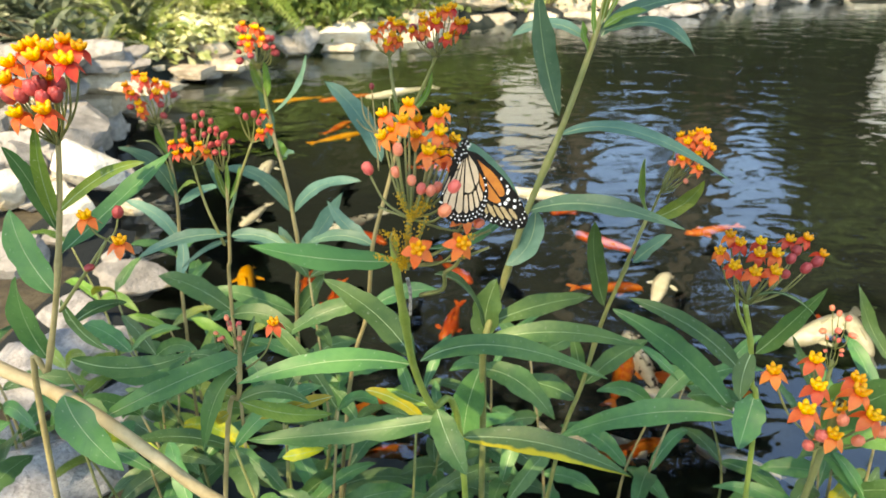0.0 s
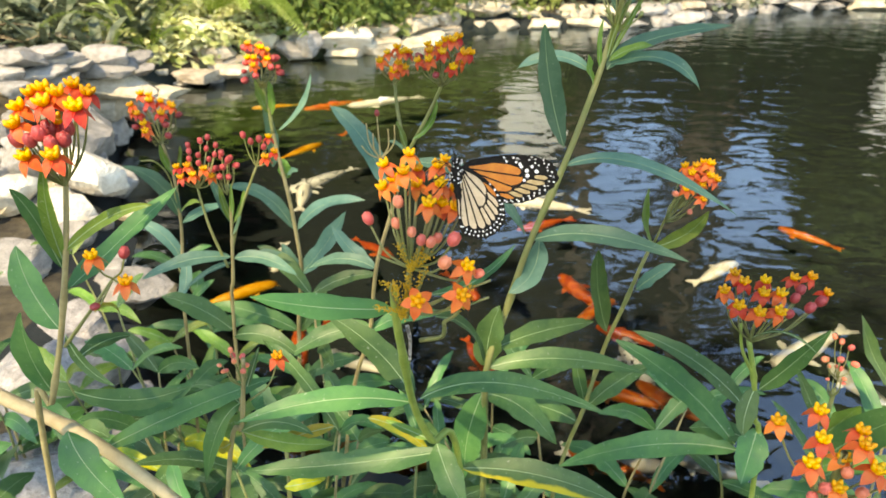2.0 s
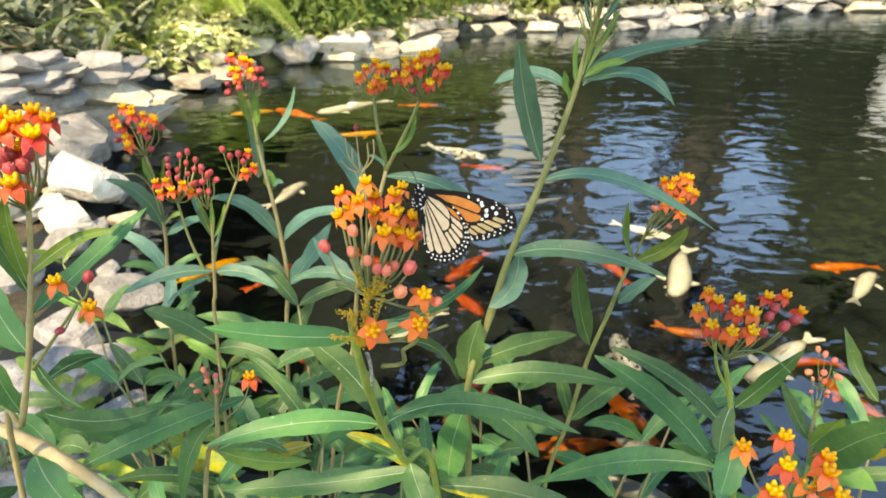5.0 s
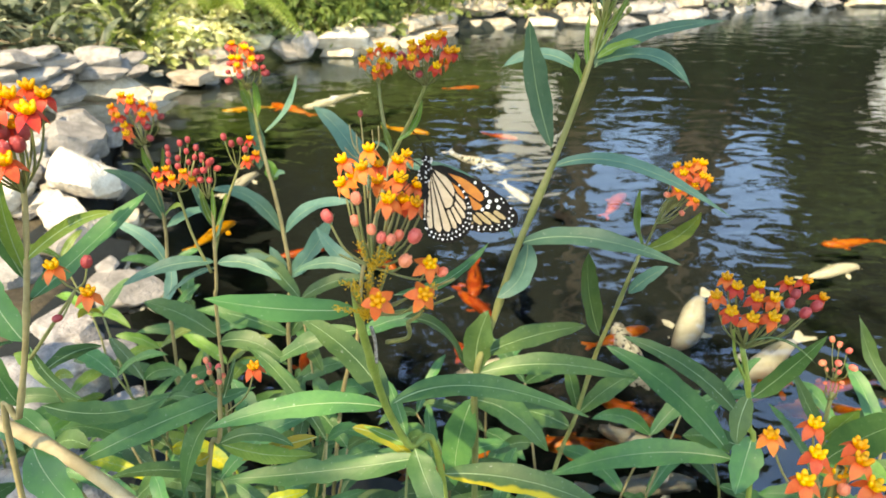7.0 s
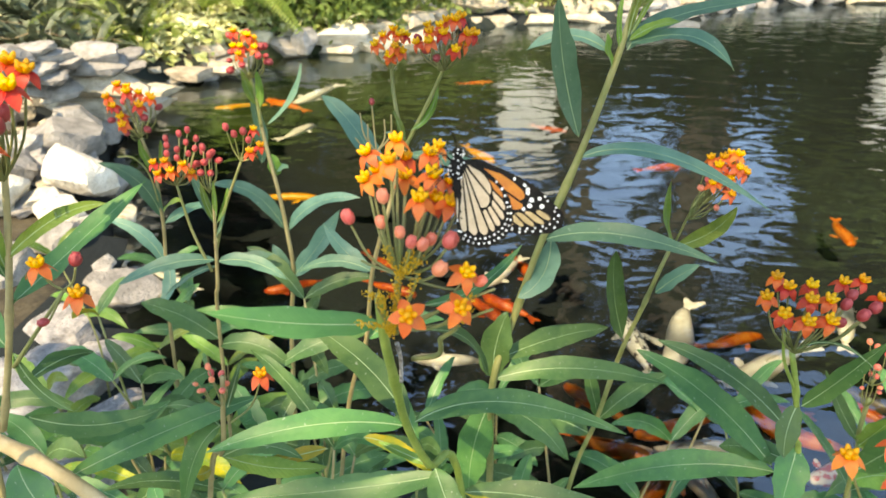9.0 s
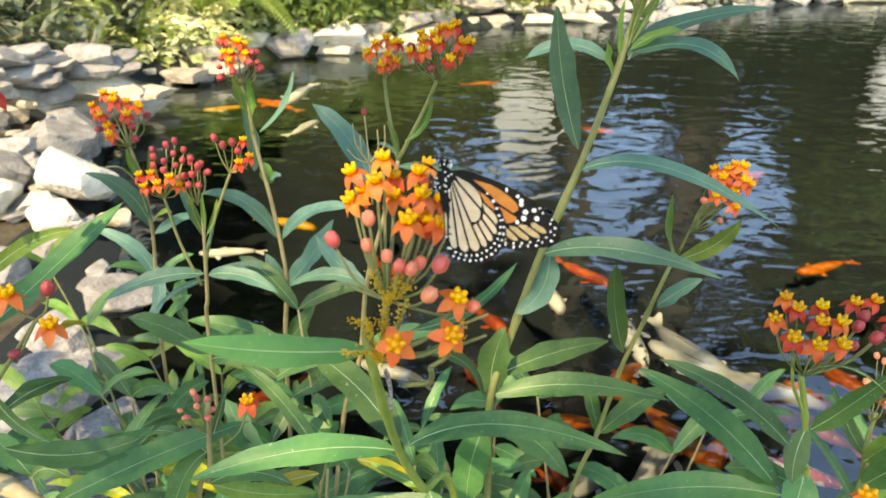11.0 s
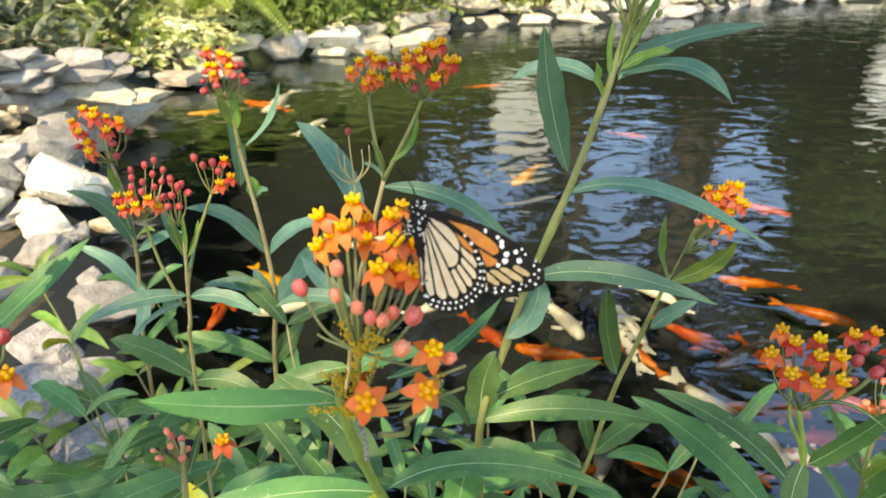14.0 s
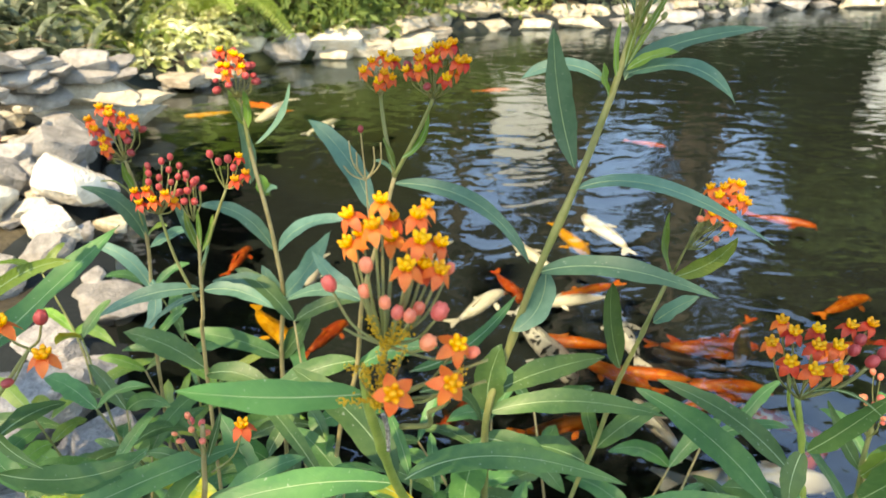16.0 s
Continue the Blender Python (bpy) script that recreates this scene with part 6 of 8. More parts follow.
stalk(bm, (0.2182, 0.4350, 0.8052), (0.1879, 0.4300, 0.8504), (-0.0036, 0.0000, -0.0040))
stalk(bm, (0.2182, 0.4350, 0.8052), (0.2126, 0.4250, 0.8512), (-0.0007, 0.0000, -0.0016))
stalk(bm, (0.2182, 0.4350, 0.8052), (0.2248, 0.4250, 0.8509), (0.0008, 0.0000, -0.0017))
stalk(bm, (0.2182, 0.4350, 0.8052), (0.1928, 0.4150, 0.8470), (-0.0030, 0.0000, -0.0035))
stalk(bm, (0.2182, 0.4350, 0.8052), (0.2047, 0.4100, 0.8448), (-0.0016, 0.0000, -0.0024))
stalk(bm, (0.2182, 0.4350, 0.8052), (0.2183, 0.4100, 0.8454), (0.0000, 0.0000, -0.0010))
stalk(bm, (0.2182, 0.4350, 0.8052), (0.2429, 0.4450, 0.8523), (0.0030, 0.0000, -0.0035))
stalk(bm, (0.2182, 0.4350, 0.8052), (0.2552, 0.4450, 0.8536), (0.0044, 0.0000, -0.0047))
stalk(bm, (0.2182, 0.4350, 0.8052), (0.2665, 0.4400, 0.8430), (0.0058, 0.0000, -0.0058))
stalk(bm, (0.2182, 0.4350, 0.8052), (0.2570, 0.4300, 0.8406), (0.0047, 0.0000, -0.0049))
stalk(bm, (0.2182, 0.4350, 0.8052), (0.2476, 0.4250, 0.8383), (0.0035, 0.0000, -0.0039))
stalk(bm, (0.2182, 0.4350, 0.8052), (0.2385, 0.4300, 0.8432), (0.0024, 0.0000, -0.0030))
stalk(bm, (0.2182, 0.4350, 0.8052), (0.2439, 0.4350, 0.8472), (0.0031, 0.0000, -0.0036))
stalk(bm, (0.2182, 0.4350, 0.8052), (0.2317, 0.4200, 0.8366), (0.0016, 0.0000, -0.0023))
right_head = part("flower_head", bm, STEM, right_plant, "flat-topped red flower head with yellow coronas")
bloom(right_head, (0.1994, 0.4450, 0.8573), (-0.200, -0.263, 0.807), 0.97, RED, 0.0, rise=0.35)
bloom(right_head, (0.2026, 0.4350, 0.8557), (-0.100, -0.309, 0.718), 1.02, RED, 1.7, rise=0.35)
bloom(right_head, (0.2199, 0.4400, 0.8538), (0.000, -0.308, 0.718), 1.02, RED, 3.4, rise=0.35)
bloom(right_head, (0.1879, 0.4300, 0.8516), (-0.400, -0.354, 0.628), 1.02, RED, 5.1, rise=0.35)
bloom(right_head, (0.2126, 0.4250, 0.8524), (0.000, -0.376, 0.584), 1.07, RED, 0.8, rise=0.35)
bloom(right_head, (0.2248, 0.4250, 0.8521), (0.100, -0.354, 0.628), 1.07, RED, 2.5, rise=0.35)
bloom(right_head, (0.1928, 0.4150, 0.8482), (-0.199, -0.445, 0.450), 1.12, RED, 4.2, rise=0.35)
bloom(right_head, (0.2047, 0.4100, 0.8460), (0.001, -0.444, 0.450), 1.12, RED, 5.9, rise=0.35)
bloom(right_head, (0.2183, 0.4100, 0.8466), (0.200, -0.421, 0.495), 1.12, RED, 1.6, rise=0.35)
bloom(right_head, (0.2429, 0.4450, 0.8535), (0.200, -0.285, 0.762), 0.97, RED, 3.3, rise=0.35)
bloom(right_head, (0.2552, 0.4450, 0.8548), (0.400, -0.285, 0.762), 0.97, RED, 5.0, rise=0.35)
bloom(right_head, (0.2665, 0.4400, 0.8442), (0.600, -0.353, 0.629), 0.92, RED, 0.7, rise=0.35)
shared("bud", DARK_BUD, right_head, Matrix.Translation((0.2570, 0.4300, 0.8418)) @ aim((0.434, -0.156, 0.911)) @ Matrix.Scale(1.12, 4))
shared("bud", DARK_BUD, right_head, Matrix.Translation((0.2476, 0.4250, 0.8395)) @ aim((0.381, -0.230, 0.945)) @ Matrix.Scale(1.12, 4))
shared("bud", DARK_BUD, right_head, Matrix.Translation((0.2385, 0.4300, 0.8444)) @ aim((0.274, -0.167, 1.029)) @ Matrix.Scale(1.02, 4))
shared("bud", DARK_BUD, right_head, Matrix.Translation((0.2439, 0.4350, 0.8484)) @ aim((0.306, -0.100, 1.016)) @ Matrix.Scale(1.02, 4))
shared("bud", DARK_BUD, right_head, Matrix.Translation((0.2317, 0.4200, 0.8378)) @ aim((0.211, -0.335, 1.010)) @ Matrix.Scale(0.92, 4))
leaf(right_plant, (0.2337, 0.4350, 0.7604), (0.2418, 0.4175, 0.7960), (0.2530, 0.4000, 0.8402), 0.0161)
leaf(right_plant, (0.2304, 0.4350, 0.7615), (0.2236, 0.4275, 0.7439), (0.2222, 0.4200, 0.7262), 0.0179, twist=10)
leaf(right_plant, (0.2341, 0.4450, 0.7306), (0.1980, 0.4725, 0.7582), (0.1484, 0.5000, 0.7718), 0.0190)
leaf(right_plant, (0.2339, 0.4500, 0.6897), (0.1931, 0.4850, 0.7258), (0.1412, 0.5200, 0.7481), 0.0285)
leaf(right_plant, (0.2154, 0.4300, 0.8127), (0.2313, 0.4150, 0.8270), (0.2511, 0.4000, 0.8165), 0.0028)
leaf(right_plant, (0.2423, 0.4500, 0.6960), (0.2238, 0.4650, 0.6938), (0.2056, 0.4800, 0.6817), 0.0215)
leaf(right_plant, (0.2375, 0.4500, 0.6834), (0.1698, 0.4750, 0.6658), (0.0966, 0.5000, 0.6147), 0.0258)
leaf(right_plant, (0.2495, 0.4500, 0.7083), (0.2401, 0.4350, 0.6913), (0.2307, 0.4200, 0.6750), 0.0288)

corner_flowers = empty("milkweed_plant", 0.235, 0.359, float(ground_height(0.235, 0.359)), "milkweed with bright orange flowers close to the path", "milkweed", "milkweeds by the pond")
stem(corner_flowers, [(0.1995, 0.2800, 0.8101), (0.2018, 0.2850, 0.7825), (0.235, 0.359, float(ground_height(0.235, 0.359)) - 0.02)], 0.0018, 0.0022, STEM)
bm = bmesh.new()
stalk(bm, (0.1995, 0.2800, 0.8101), (0.1867, 0.2900, 0.8580), (-0.0015, 0.0000, -0.0023))
stalk(bm, (0.1995, 0.2800, 0.8101), (0.1665, 0.2900, 0.8507), (-0.0040, 0.0000, -0.0043))
stalk(bm, (0.1995, 0.2800, 0.8101), (0.1824, 0.2750, 0.8519), (-0.0021, 0.0000, -0.0027))
stalk(bm, (0.1995, 0.2800, 0.8101), (0.2088, 0.2850, 0.8486), (0.0011, 0.0000, -0.0019))
stalk(bm, (0.1995, 0.2800, 0.8101), (0.2028, 0.2720, 0.8506), (0.0004, 0.0000, -0.0013))
stalk(bm, (0.1995, 0.2800, 0.8101), (0.1714, 0.2620, 0.8476), (-0.0034, 0.0000, -0.0038))
stalk(bm, (0.1995, 0.2800, 0.8101), (0.2077, 0.2650, 0.8408), (0.0010, 0.0000, -0.0018))
stalk(bm, (0.1995, 0.2800, 0.8101), (0.1998, 0.2800, 0.8346), (0.0000, 0.0000, -0.0010))
stalk(bm, (0.1995, 0.2800, 0.8101), (0.1891, 0.2620, 0.8311), (-0.0013, 0.0000, -0.0020))
stalk(bm, (0.1995, 0.2800, 0.8101), (0.1853, 0.2650, 0.8280), (-0.0017, 0.0000, -0.0024))
stalk(bm, (0.1995, 0.2800, 0.8101), (0.1972, 0.2700, 0.8336), (-0.0003, 0.0000, -0.0012))
stalk(bm, (0.1995, 0.2800, 0.8101), (0.2193, 0.2700, 0.8256), (0.0024, 0.0000, -0.0030))
stalk(bm, (0.1995, 0.2800, 0.8101), (0.2076, 0.2700, 0.8200), (0.0010, 0.0000, -0.0018))
stalk(bm, (0.1995, 0.2800, 0.8101), (0.1840, 0.2700, 0.8172), (-0.0019, 0.0000, -0.0026))
corner_head = part("flower_head", bm, STEM, corner_flowers, "bright orange flower head with yellow coronas")
bloom(corner_head, (0.1867, 0.2900, 0.8592), (0.000, -0.263, 0.807), 1.00, ORANGE, 0.0, rise=0.65)
bloom(corner_head, (0.1665, 0.2900, 0.8519), (-0.400, -0.309, 0.717), 1.00, ORANGE, 1.7, rise=0.65)
bloom(corner_head, (0.1824, 0.2750, 0.8531), (-0.100, -0.309, 0.718), 1.05, ORANGE, 3.4, rise=0.65)
bloom(corner_head, (0.2088, 0.2850, 0.8498), (0.300, -0.263, 0.807), 1.00, ORANGE, 5.1, rise=0.65)
bloom(corner_head, (0.2028, 0.2720, 0.8518), (0.300, -0.353, 0.629), 1.10, ORANGE, 0.8, rise=0.65)
bloom(corner_head, (0.1714, 0.2620, 0.8488), (-0.200, -0.354, 0.628), 1.10, ORANGE, 2.5, rise=0.65)
bloom(corner_head, (0.2077, 0.2650, 0.8420), (0.400, -0.398, 0.539), 1.10, ORANGE, 4.2, rise=0.65)
bloom(corner_head, (0.1998, 0.2800, 0.8358), (0.101, -0.444, 0.450), 1.00, ORANGE, 5.9, rise=0.65)
bloom(corner_head, (0.1891, 0.2620, 0.8323), (0.001, -0.444, 0.450), 1.00, ORANGE, 1.6, rise=0.65)
shared("bud", PINK_BUD, corner_head, Matrix.Translation((0.1853, 0.2650, 0.8292)) @ aim((-0.303, -0.420, 0.907)) @ Matrix.Scale(1.30, 4))
shared("bud", PINK_BUD, corner_head, Matrix.Translation((0.1972, 0.2700, 0.8348)) @ aim((-0.052, -0.324, 1.054)) @ Matrix.Scale(1.20, 4))
shared("bud", PINK_BUD, corner_head, Matrix.Translation((0.2193, 0.2700, 0.8268)) @ aim((0.428, -0.317, 0.861)) @ Matrix.Scale(1.20, 4))
shared("bud", PINK_BUD, corner_head, Matrix.Translation((0.2076, 0.2700, 0.8212)) @ aim((0.285, -0.453, 0.892)) @ Matrix.Scale(1.20, 4))
shared("bud", PINK_BUD, corner_head, Matrix.Translation((0.1840, 0.2700, 0.8184)) @ aim((-0.461, -0.396, 0.745)) @ Matrix.Scale(1.20, 4))

bud_plant = empty("milkweed_plant", 0.493, 0.659, float(ground_height(0.493, 0.659)), "milkweed with clusters of pink buds", "milkweed", "milkweeds by the pond")
stem(bud_plant, [(0.4232, 0.6200, 0.6153), (0.4256, 0.6200, 0.5668), (0.4426, 0.6300, 0.4877), (0.493, 0.659, float(ground_height(0.493, 0.659)) - 0.02)], 0.0022, 0.0028, STEM)
flower_head(bud_plant, (0.4213, 0.6200, 0.6309), (0.4158, 0.6200, 0.6628), 0.0159, 0, 6, 51, 1.25)
flower_head(bud_plant, (0.4218, 0.6200, 0.6034), (0.4184, 0.6200, 0.6348), 0.0124, 0, 6, 52, 1.00)
leaf(bud_plant, (0.4276, 0.6200, 0.5584), (0.4071, 0.6300, 0.5892), (0.3835, 0.6400, 0.6352), 0.0193)
leaf(bud_plant, (0.4296, 0.6200, 0.5500), (0.4368, 0.6100, 0.5796), (0.4432, 0.6000, 0.6080), 0.0280, mat=LEAF_PALE)
leaf(bud_plant, (0.4893, 0.6200, 0.6154), (0.4530, 0.6200, 0.6610), (0.4252, 0.6200, 0.7154), 0.0237)
leaf(bud_plant, (0.4380, 0.6200, 0.5154), (0.4544, 0.5900, 0.5809), (0.4699, 0.5600, 0.6265), 0.0491)
leaf(bud_plant, (0.4426, 0.6300, 0.4877), (0.4731, 0.6150, 0.5114), (0.5111, 0.6000, 0.4998), 0.0351, mat=LEAF_PALE)

side_plant = empty("milkweed_plant", 0.122, 0.742, float(ground_height(0.122, 0.742)), "slender milkweed with an orange flower head and long bracts", "milkweed", "milkweeds by the pond")
stem(side_plant, [(0.1974, 0.6300, 0.7929), (0.1881, 0.6300, 0.7603), (0.1808, 0.6400, 0.7132), (0.1677, 0.6500, 0.6471), (0.1575, 0.6700, 0.5406), (0.1429, 0.7000, 0.4082), (0.122, 0.742, float(ground_height(0.122, 0.742)) - 0.02)], 0.0018, 0.0032, STEM, nodes=(0.3,0.55,))
leaf(side_plant, (0.1970, 0.6300, 0.7865), (0.1841, 0.6250, 0.8218), (0.1826, 0.6200, 0.8553), 0.0137, twist=30, mat=LEAF_PALE)
leaf(side_plant, (0.1993, 0.6300, 0.7865), (0.2245, 0.6150, 0.8094), (0.2355, 0.6000, 0.8405), 0.0176, twist=20, mat=LEAF_PALE)
stem(side_plant, [(0.1987, 0.6300, 0.7916), (0.2071, 0.6200, 0.8347), (0.2228, 0.6100, 0.8735)], 0.0011, 0.0009, STEM)
flower_head(side_plant, (0.2103, 0.6200, 0.8317), (0.2245, 0.6100, 0.8724), 0.0137, 9, 0, 61, 1.00)
flower_head(side_plant, (0.2037, 0.6200, 0.8195), (0.2183, 0.6100, 0.8507), 0.0139, 4, 4, 62, 1.00)
leaf(side_plant, (0.1894, 0.6350, 0.7337), (0.2017, 0.6175, 0.7616), (0.2133, 0.6000, 0.7831), 0.0172, mat=LEAF_SKYLIT)
leaf(side_plant, (0.1674, 0.6450, 0.6734), (0.1461, 0.6225, 0.7393), (0.1355, 0.6000, 0.7985), 0.0268)
leaf(side_plant, (0.1606, 0.6700, 0.5450), (0.1494, 0.6750, 0.5862), (0.1386, 0.6800, 0.6259), 0.0180)
leaf(side_plant, (0.1606, 0.6700, 0.5450), (0.1945, 0.6650, 0.5898), (0.2285, 0.6600, 0.6163), 0.0260)
leaf(side_plant, (0.1542, 0.6800, 0.5141), (0.1138, 0.6800, 0.5366), (0.0750, 0.6800, 0.5409), 0.0309)


# ---- undergrowth and small details ----
def shoot(x, y, height, pairs, seed, mat=None, long=0.10, label="leafy young milkweed shoot without flowers", wide=0.021):
    """A young shoot: a stem with crossed pairs of leaves, the uppermost short."""
    rng = random.Random(seed)
    z = float(ground_height(x, y))
    plant = empty("milkweed_shoot", x, y, z, label, "milkweed", "young milkweed shoots")
    top = Vector((x + rng.uniform(-0.05, 0.05), y + rng.uniform(-0.06, 0.03), z + height))
    line = [(x, y, z - 0.02), (x + rng.uniform(-0.02, 0.02), y, z + height * 0.5), tuple(top)]
    stem(plant, line, 0.0028, 0.0014, STEM_WOOD if rng.random() < 0.5 else STEM)
    path = spline(line, 8)
    turn = rng.uniform(0, 3.1)
    for k in range(pairs):
        u = 0.25 + 0.75 * k / max(1, pairs - 1)
        p = path[min(len(path) - 1, int(u * (len(path) - 1)))]
        turn += 1.57 + rng.uniform(-0.3, 0.3)
        for s in (0, math.pi):
            a = turn + s + rng.uniform(-0.3, 0.3)
            size = long * (1.15 - 0.55 * u) * rng.uniform(0.75, 1.2)
            out = Vector((math.cos(a), math.sin(a) * 0.8, 0))
            lift = rng.uniform(-0.25, 0.35) + 0.5 * (u > 0.9)
            tip = p + out * size + Vector((0, 0, size * lift))
            mid = p + out * size * 0.5 + Vector((0, 0, size * (lift * 0.5 + rng.uniform(0.06, 0.20))))
            leaf(plant, p, mid, tip, wide * rng.uniform(0.75, 1.25) * (1.1 - 0.4 * u), rng.uniform(-25, 25), mat or (LEAF_YELLOW if rng.random() < 0.05 else LEAF), bite=0.22 if rng.random() < 0.3 else 0.10)
    return plant


def undergrowth():
    rng = random.Random(21)
    for k in range(38):
        x = rng.uniform(-0.62, 0.55) if k < 26 else rng.uniform(-0.50, 0.02)
        y = rng.uniform(0.56, 0.94) - 0.10 * (x > 0.3)
        high = rng.uniform(0.24, 0.44) + 0.06 * (x < -0.1)
        shoot(x, y, high, rng.randint(3, 5), 300 + k, None, rng.uniform(0.12, 0.17), wide=0.034)
    for k in range(8):
        x, y = rng.uniform(0.36, 0.80), rng.uniform(0.50, 0.74)
        shoot(x, y, rng.uniform(0.26, 0.42), rng.randint(3, 5), 500 + k, LEAF_PALE if k % 4 == 0 else None, rng.uniform(0.12, 0.16), wide=0.034)
    # shoots on the left bank; most have the sun put into a paler leaf colour
    for k in range(8):
        x, y = rng.uniform(-0.85, -0.42), rng.uniform(0.85, 1.35)
        shoot(x, y, rng.uniform(0.22, 0.40), rng.randint(3, 4), 400 + k, LEAF_PALE if k % 3 else None, rng.uniform(0.13, 0.18), "pale green young milkweed shoot in the sun", 0.034)


undergrowth()
branch = tagged(new("branch"), "bare tan woody branch leaning through the leaves", "branch")
branch.location = (-0.06, 0.50, float(ground_height(-0.06, 0.50)))
branch.matrix_basis = Matrix.Translation(branch.location)
stem(branch, [(-0.4200, 0.4450, 0.7800), (-0.3570, 0.4260, 0.7560), (-0.3250, 0.4200, 0.7430), (-0.2850, 0.4100, 0.7250), (-0.2500, 0.4020, 0.6980), (-0.2150, 0.3950, 0.6660), (-0.1400, 0.4100, 0.5400), (-0.060, 0.500, float(ground_height(-0.06, 0.5)) - 0.02)], 0.0056, 0.0044, BRANCH, "limb", (0.36,))

def aphids(seed, lines, count):
    rng = random.Random(seed)
    bm = bmesh.new()
    blob(bm, (0, 0, 0), (1, 1, 1), u=6, v=4)
    bm.verts.index_update()
    ball, skin = [v.co.copy() for v in bm.verts], [[v.index for v in f.verts] for f in bm.faces]
    bm.free()
    verts, faces = [], []
    for _ in range(count):
        a, b = (Vector(q) for q in rng.choice(lines))
        p = a.lerp(b, rng.random()) + Vector((rng.gauss(0, 0.0012), rng.gauss(0, 0.0010), rng.gauss(0, 0.0012)))
        s = rng.uniform(0.00035, 0.00065)
        m = Matrix.Translation(p) @ aim((rng.gauss(0, 1), rng.gauss(0, 1), rng.gauss(0, 1))) @ Matrix.Diagonal((s * 0.8, s * 0.8, s * 1.2, 1))
        faces += [[i + len(verts) for i in f] for f in skin]
        verts += [tuple(m @ v) for v in ball]
    me = bpy.data.meshes.new("aphid_colony")
    me.from_pydata(verts, [], faces)
    return tagged(placed("aphid_colony", me, APHID, main_plant, "dense yellow aphids on the flower stalks"), kind="stuff")

aphids(8, [((-0.0284, 0.3200, 0.9329), (-0.0344, 0.3220, 0.9464)), ((-0.0284, 0.3200, 0.9329), (-0.0216, 0.3200, 0.9438)), ((-0.0284, 0.3200, 0.9329), (-0.0182, 0.3160, 0.9423)), ((-0.0322, 0.3180, 0.9055), (-0.0282, 0.3180, 0.9340)), ((-0.0322, 0.3180, 0.9055), (-0.0280, 0.3160, 0.9351)), ((-0.0319, 0.3150, 0.9074), (-0.0371, 0.3080, 0.9304)), ((-0.0319, 0.3150, 0.9074), (-0.0446, 0.3000, 0.9214)), ((-0.0319, 0.3150, 0.9074), (-0.0200, 0.3160, 0.9351)), ((-0.0302, 0.3180, 0.9228), (-0.0432, 0.3120, 0.9281)), ((-0.0007, 0.3080, 0.9156), (0.0033, 0.3120, 0.9263)), ((-0.0320, 0.3150, 0.9054), (-0.0335, 0.3120, 0.9112))], 900)
bm = bmesh.new()
tube(bm, spline([(-0.0309, 0.3220, 0.8953), (-0.0298, 0.3260, 0.8832), (-0.0305, 0.3320, 0.8649)], 8), 0.0011, 0.0009, 7, swell=(0.2, 0.4, 0.6, 0.8))
part("husk", bm, HUSK, main_plant, "grey shed skin clinging to the stem")
bm = bmesh.new()
stalk(bm, (-0.0792, 0.6700, 0.8656), (-0.0918, 0.6650, 0.9044), (-0.004, 0, -0.002), 0.0007)
stalk(bm, (-0.0792, 0.6700, 0.8656), (-0.0812, 0.6680, 0.9103), (0.000, 0, -0.002), 0.0007)
stalk(bm, (-0.0792, 0.6700, 0.8656), (-0.0707, 0.6680, 0.8977), (0.004, 0, -0.002), 0.0007)
stalk(bm, (-0.0792, 0.6700, 0.8656), (-0.0640, 0.6650, 0.9027), (0.006, 0, -0.002), 0.0007)
stalk(bm, (-0.0792, 0.6700, 0.8656), (-0.0850, 0.6600, 0.8956), (-0.003, 0, -0.002), 0.0007)
stalk(bm, (-0.0792, 0.6700, 0.8656), (-0.0970, 0.6600, 0.8828), (-0.002, 0, -0.002), 0.0007)
stalk(bm, (-0.0795, 0.6800, 0.8211), (-0.0792, 0.6700, 0.8656), (0, 0, 0), 0.0008)
spent_head = part("spent_head", bm, STEM_WOOD, pair_plant, "spent flower head of bare stalks")
shared("bud", DARK_BUD, spent_head, Matrix.Translation((-0.0812, 0.6680, 0.9115)) @ Matrix.Scale(0.8, 4))
bm = bmesh.new()
stalk(bm, (0.1252, 0.5900, 1.0047), (0.1340, 0.5971, 1.0218), (0.001, 0, -0.001), 0.0006)
stalk(bm, (0.1252, 0.5900, 1.0047), (0.1451, 0.6001, 1.0214), (0.001, 0, -0.001), 0.0006)
stalk(bm, (0.1252, 0.5900, 1.0047), (0.1145, 0.6006, 1.0310), (0.001, 0, -0.001), 0.0006)
stalk(bm, (0.1252, 0.5900, 1.0047), (0.1318, 0.5807, 1.0186), (0.001, 0, -0.001), 0.0006)
stalk(bm, (0.1252, 0.5900, 1.0047), (0.1260, 0.5911, 1.0398), (0.001, 0, -0.001), 0.0006)
stalk(bm, (0.1252, 0.5900, 1.0047), (0.1268, 0.5832, 1.0485), (0.001, 0, -0.001), 0.0006)
stalk(bm, (0.1252, 0.5900, 1.0047), (0.1233, 0.5964, 1.0157), (0.001, 0, -0.001), 0.0006)
stalk(bm, (0.1252, 0.5900, 1.0047), (0.1160, 0.5813, 1.0221), (0.001, 0, -0.001), 0.0006)
stalk(bm, (0.1252, 0.5900, 1.0047), (0.1274, 0.5780, 1.0452), (0.001, 0, -0.001), 0.0006)
stalk(bm, (0.1252, 0.5900, 1.0047), (0.1367, 0.5832, 1.0419), (0.001, 0, -0.001), 0.0006)
stalk(bm, (0.1252, 0.5900, 1.0047), (0.1433, 0.5849, 1.0190), (0.001, 0, -0.001), 0.0006)
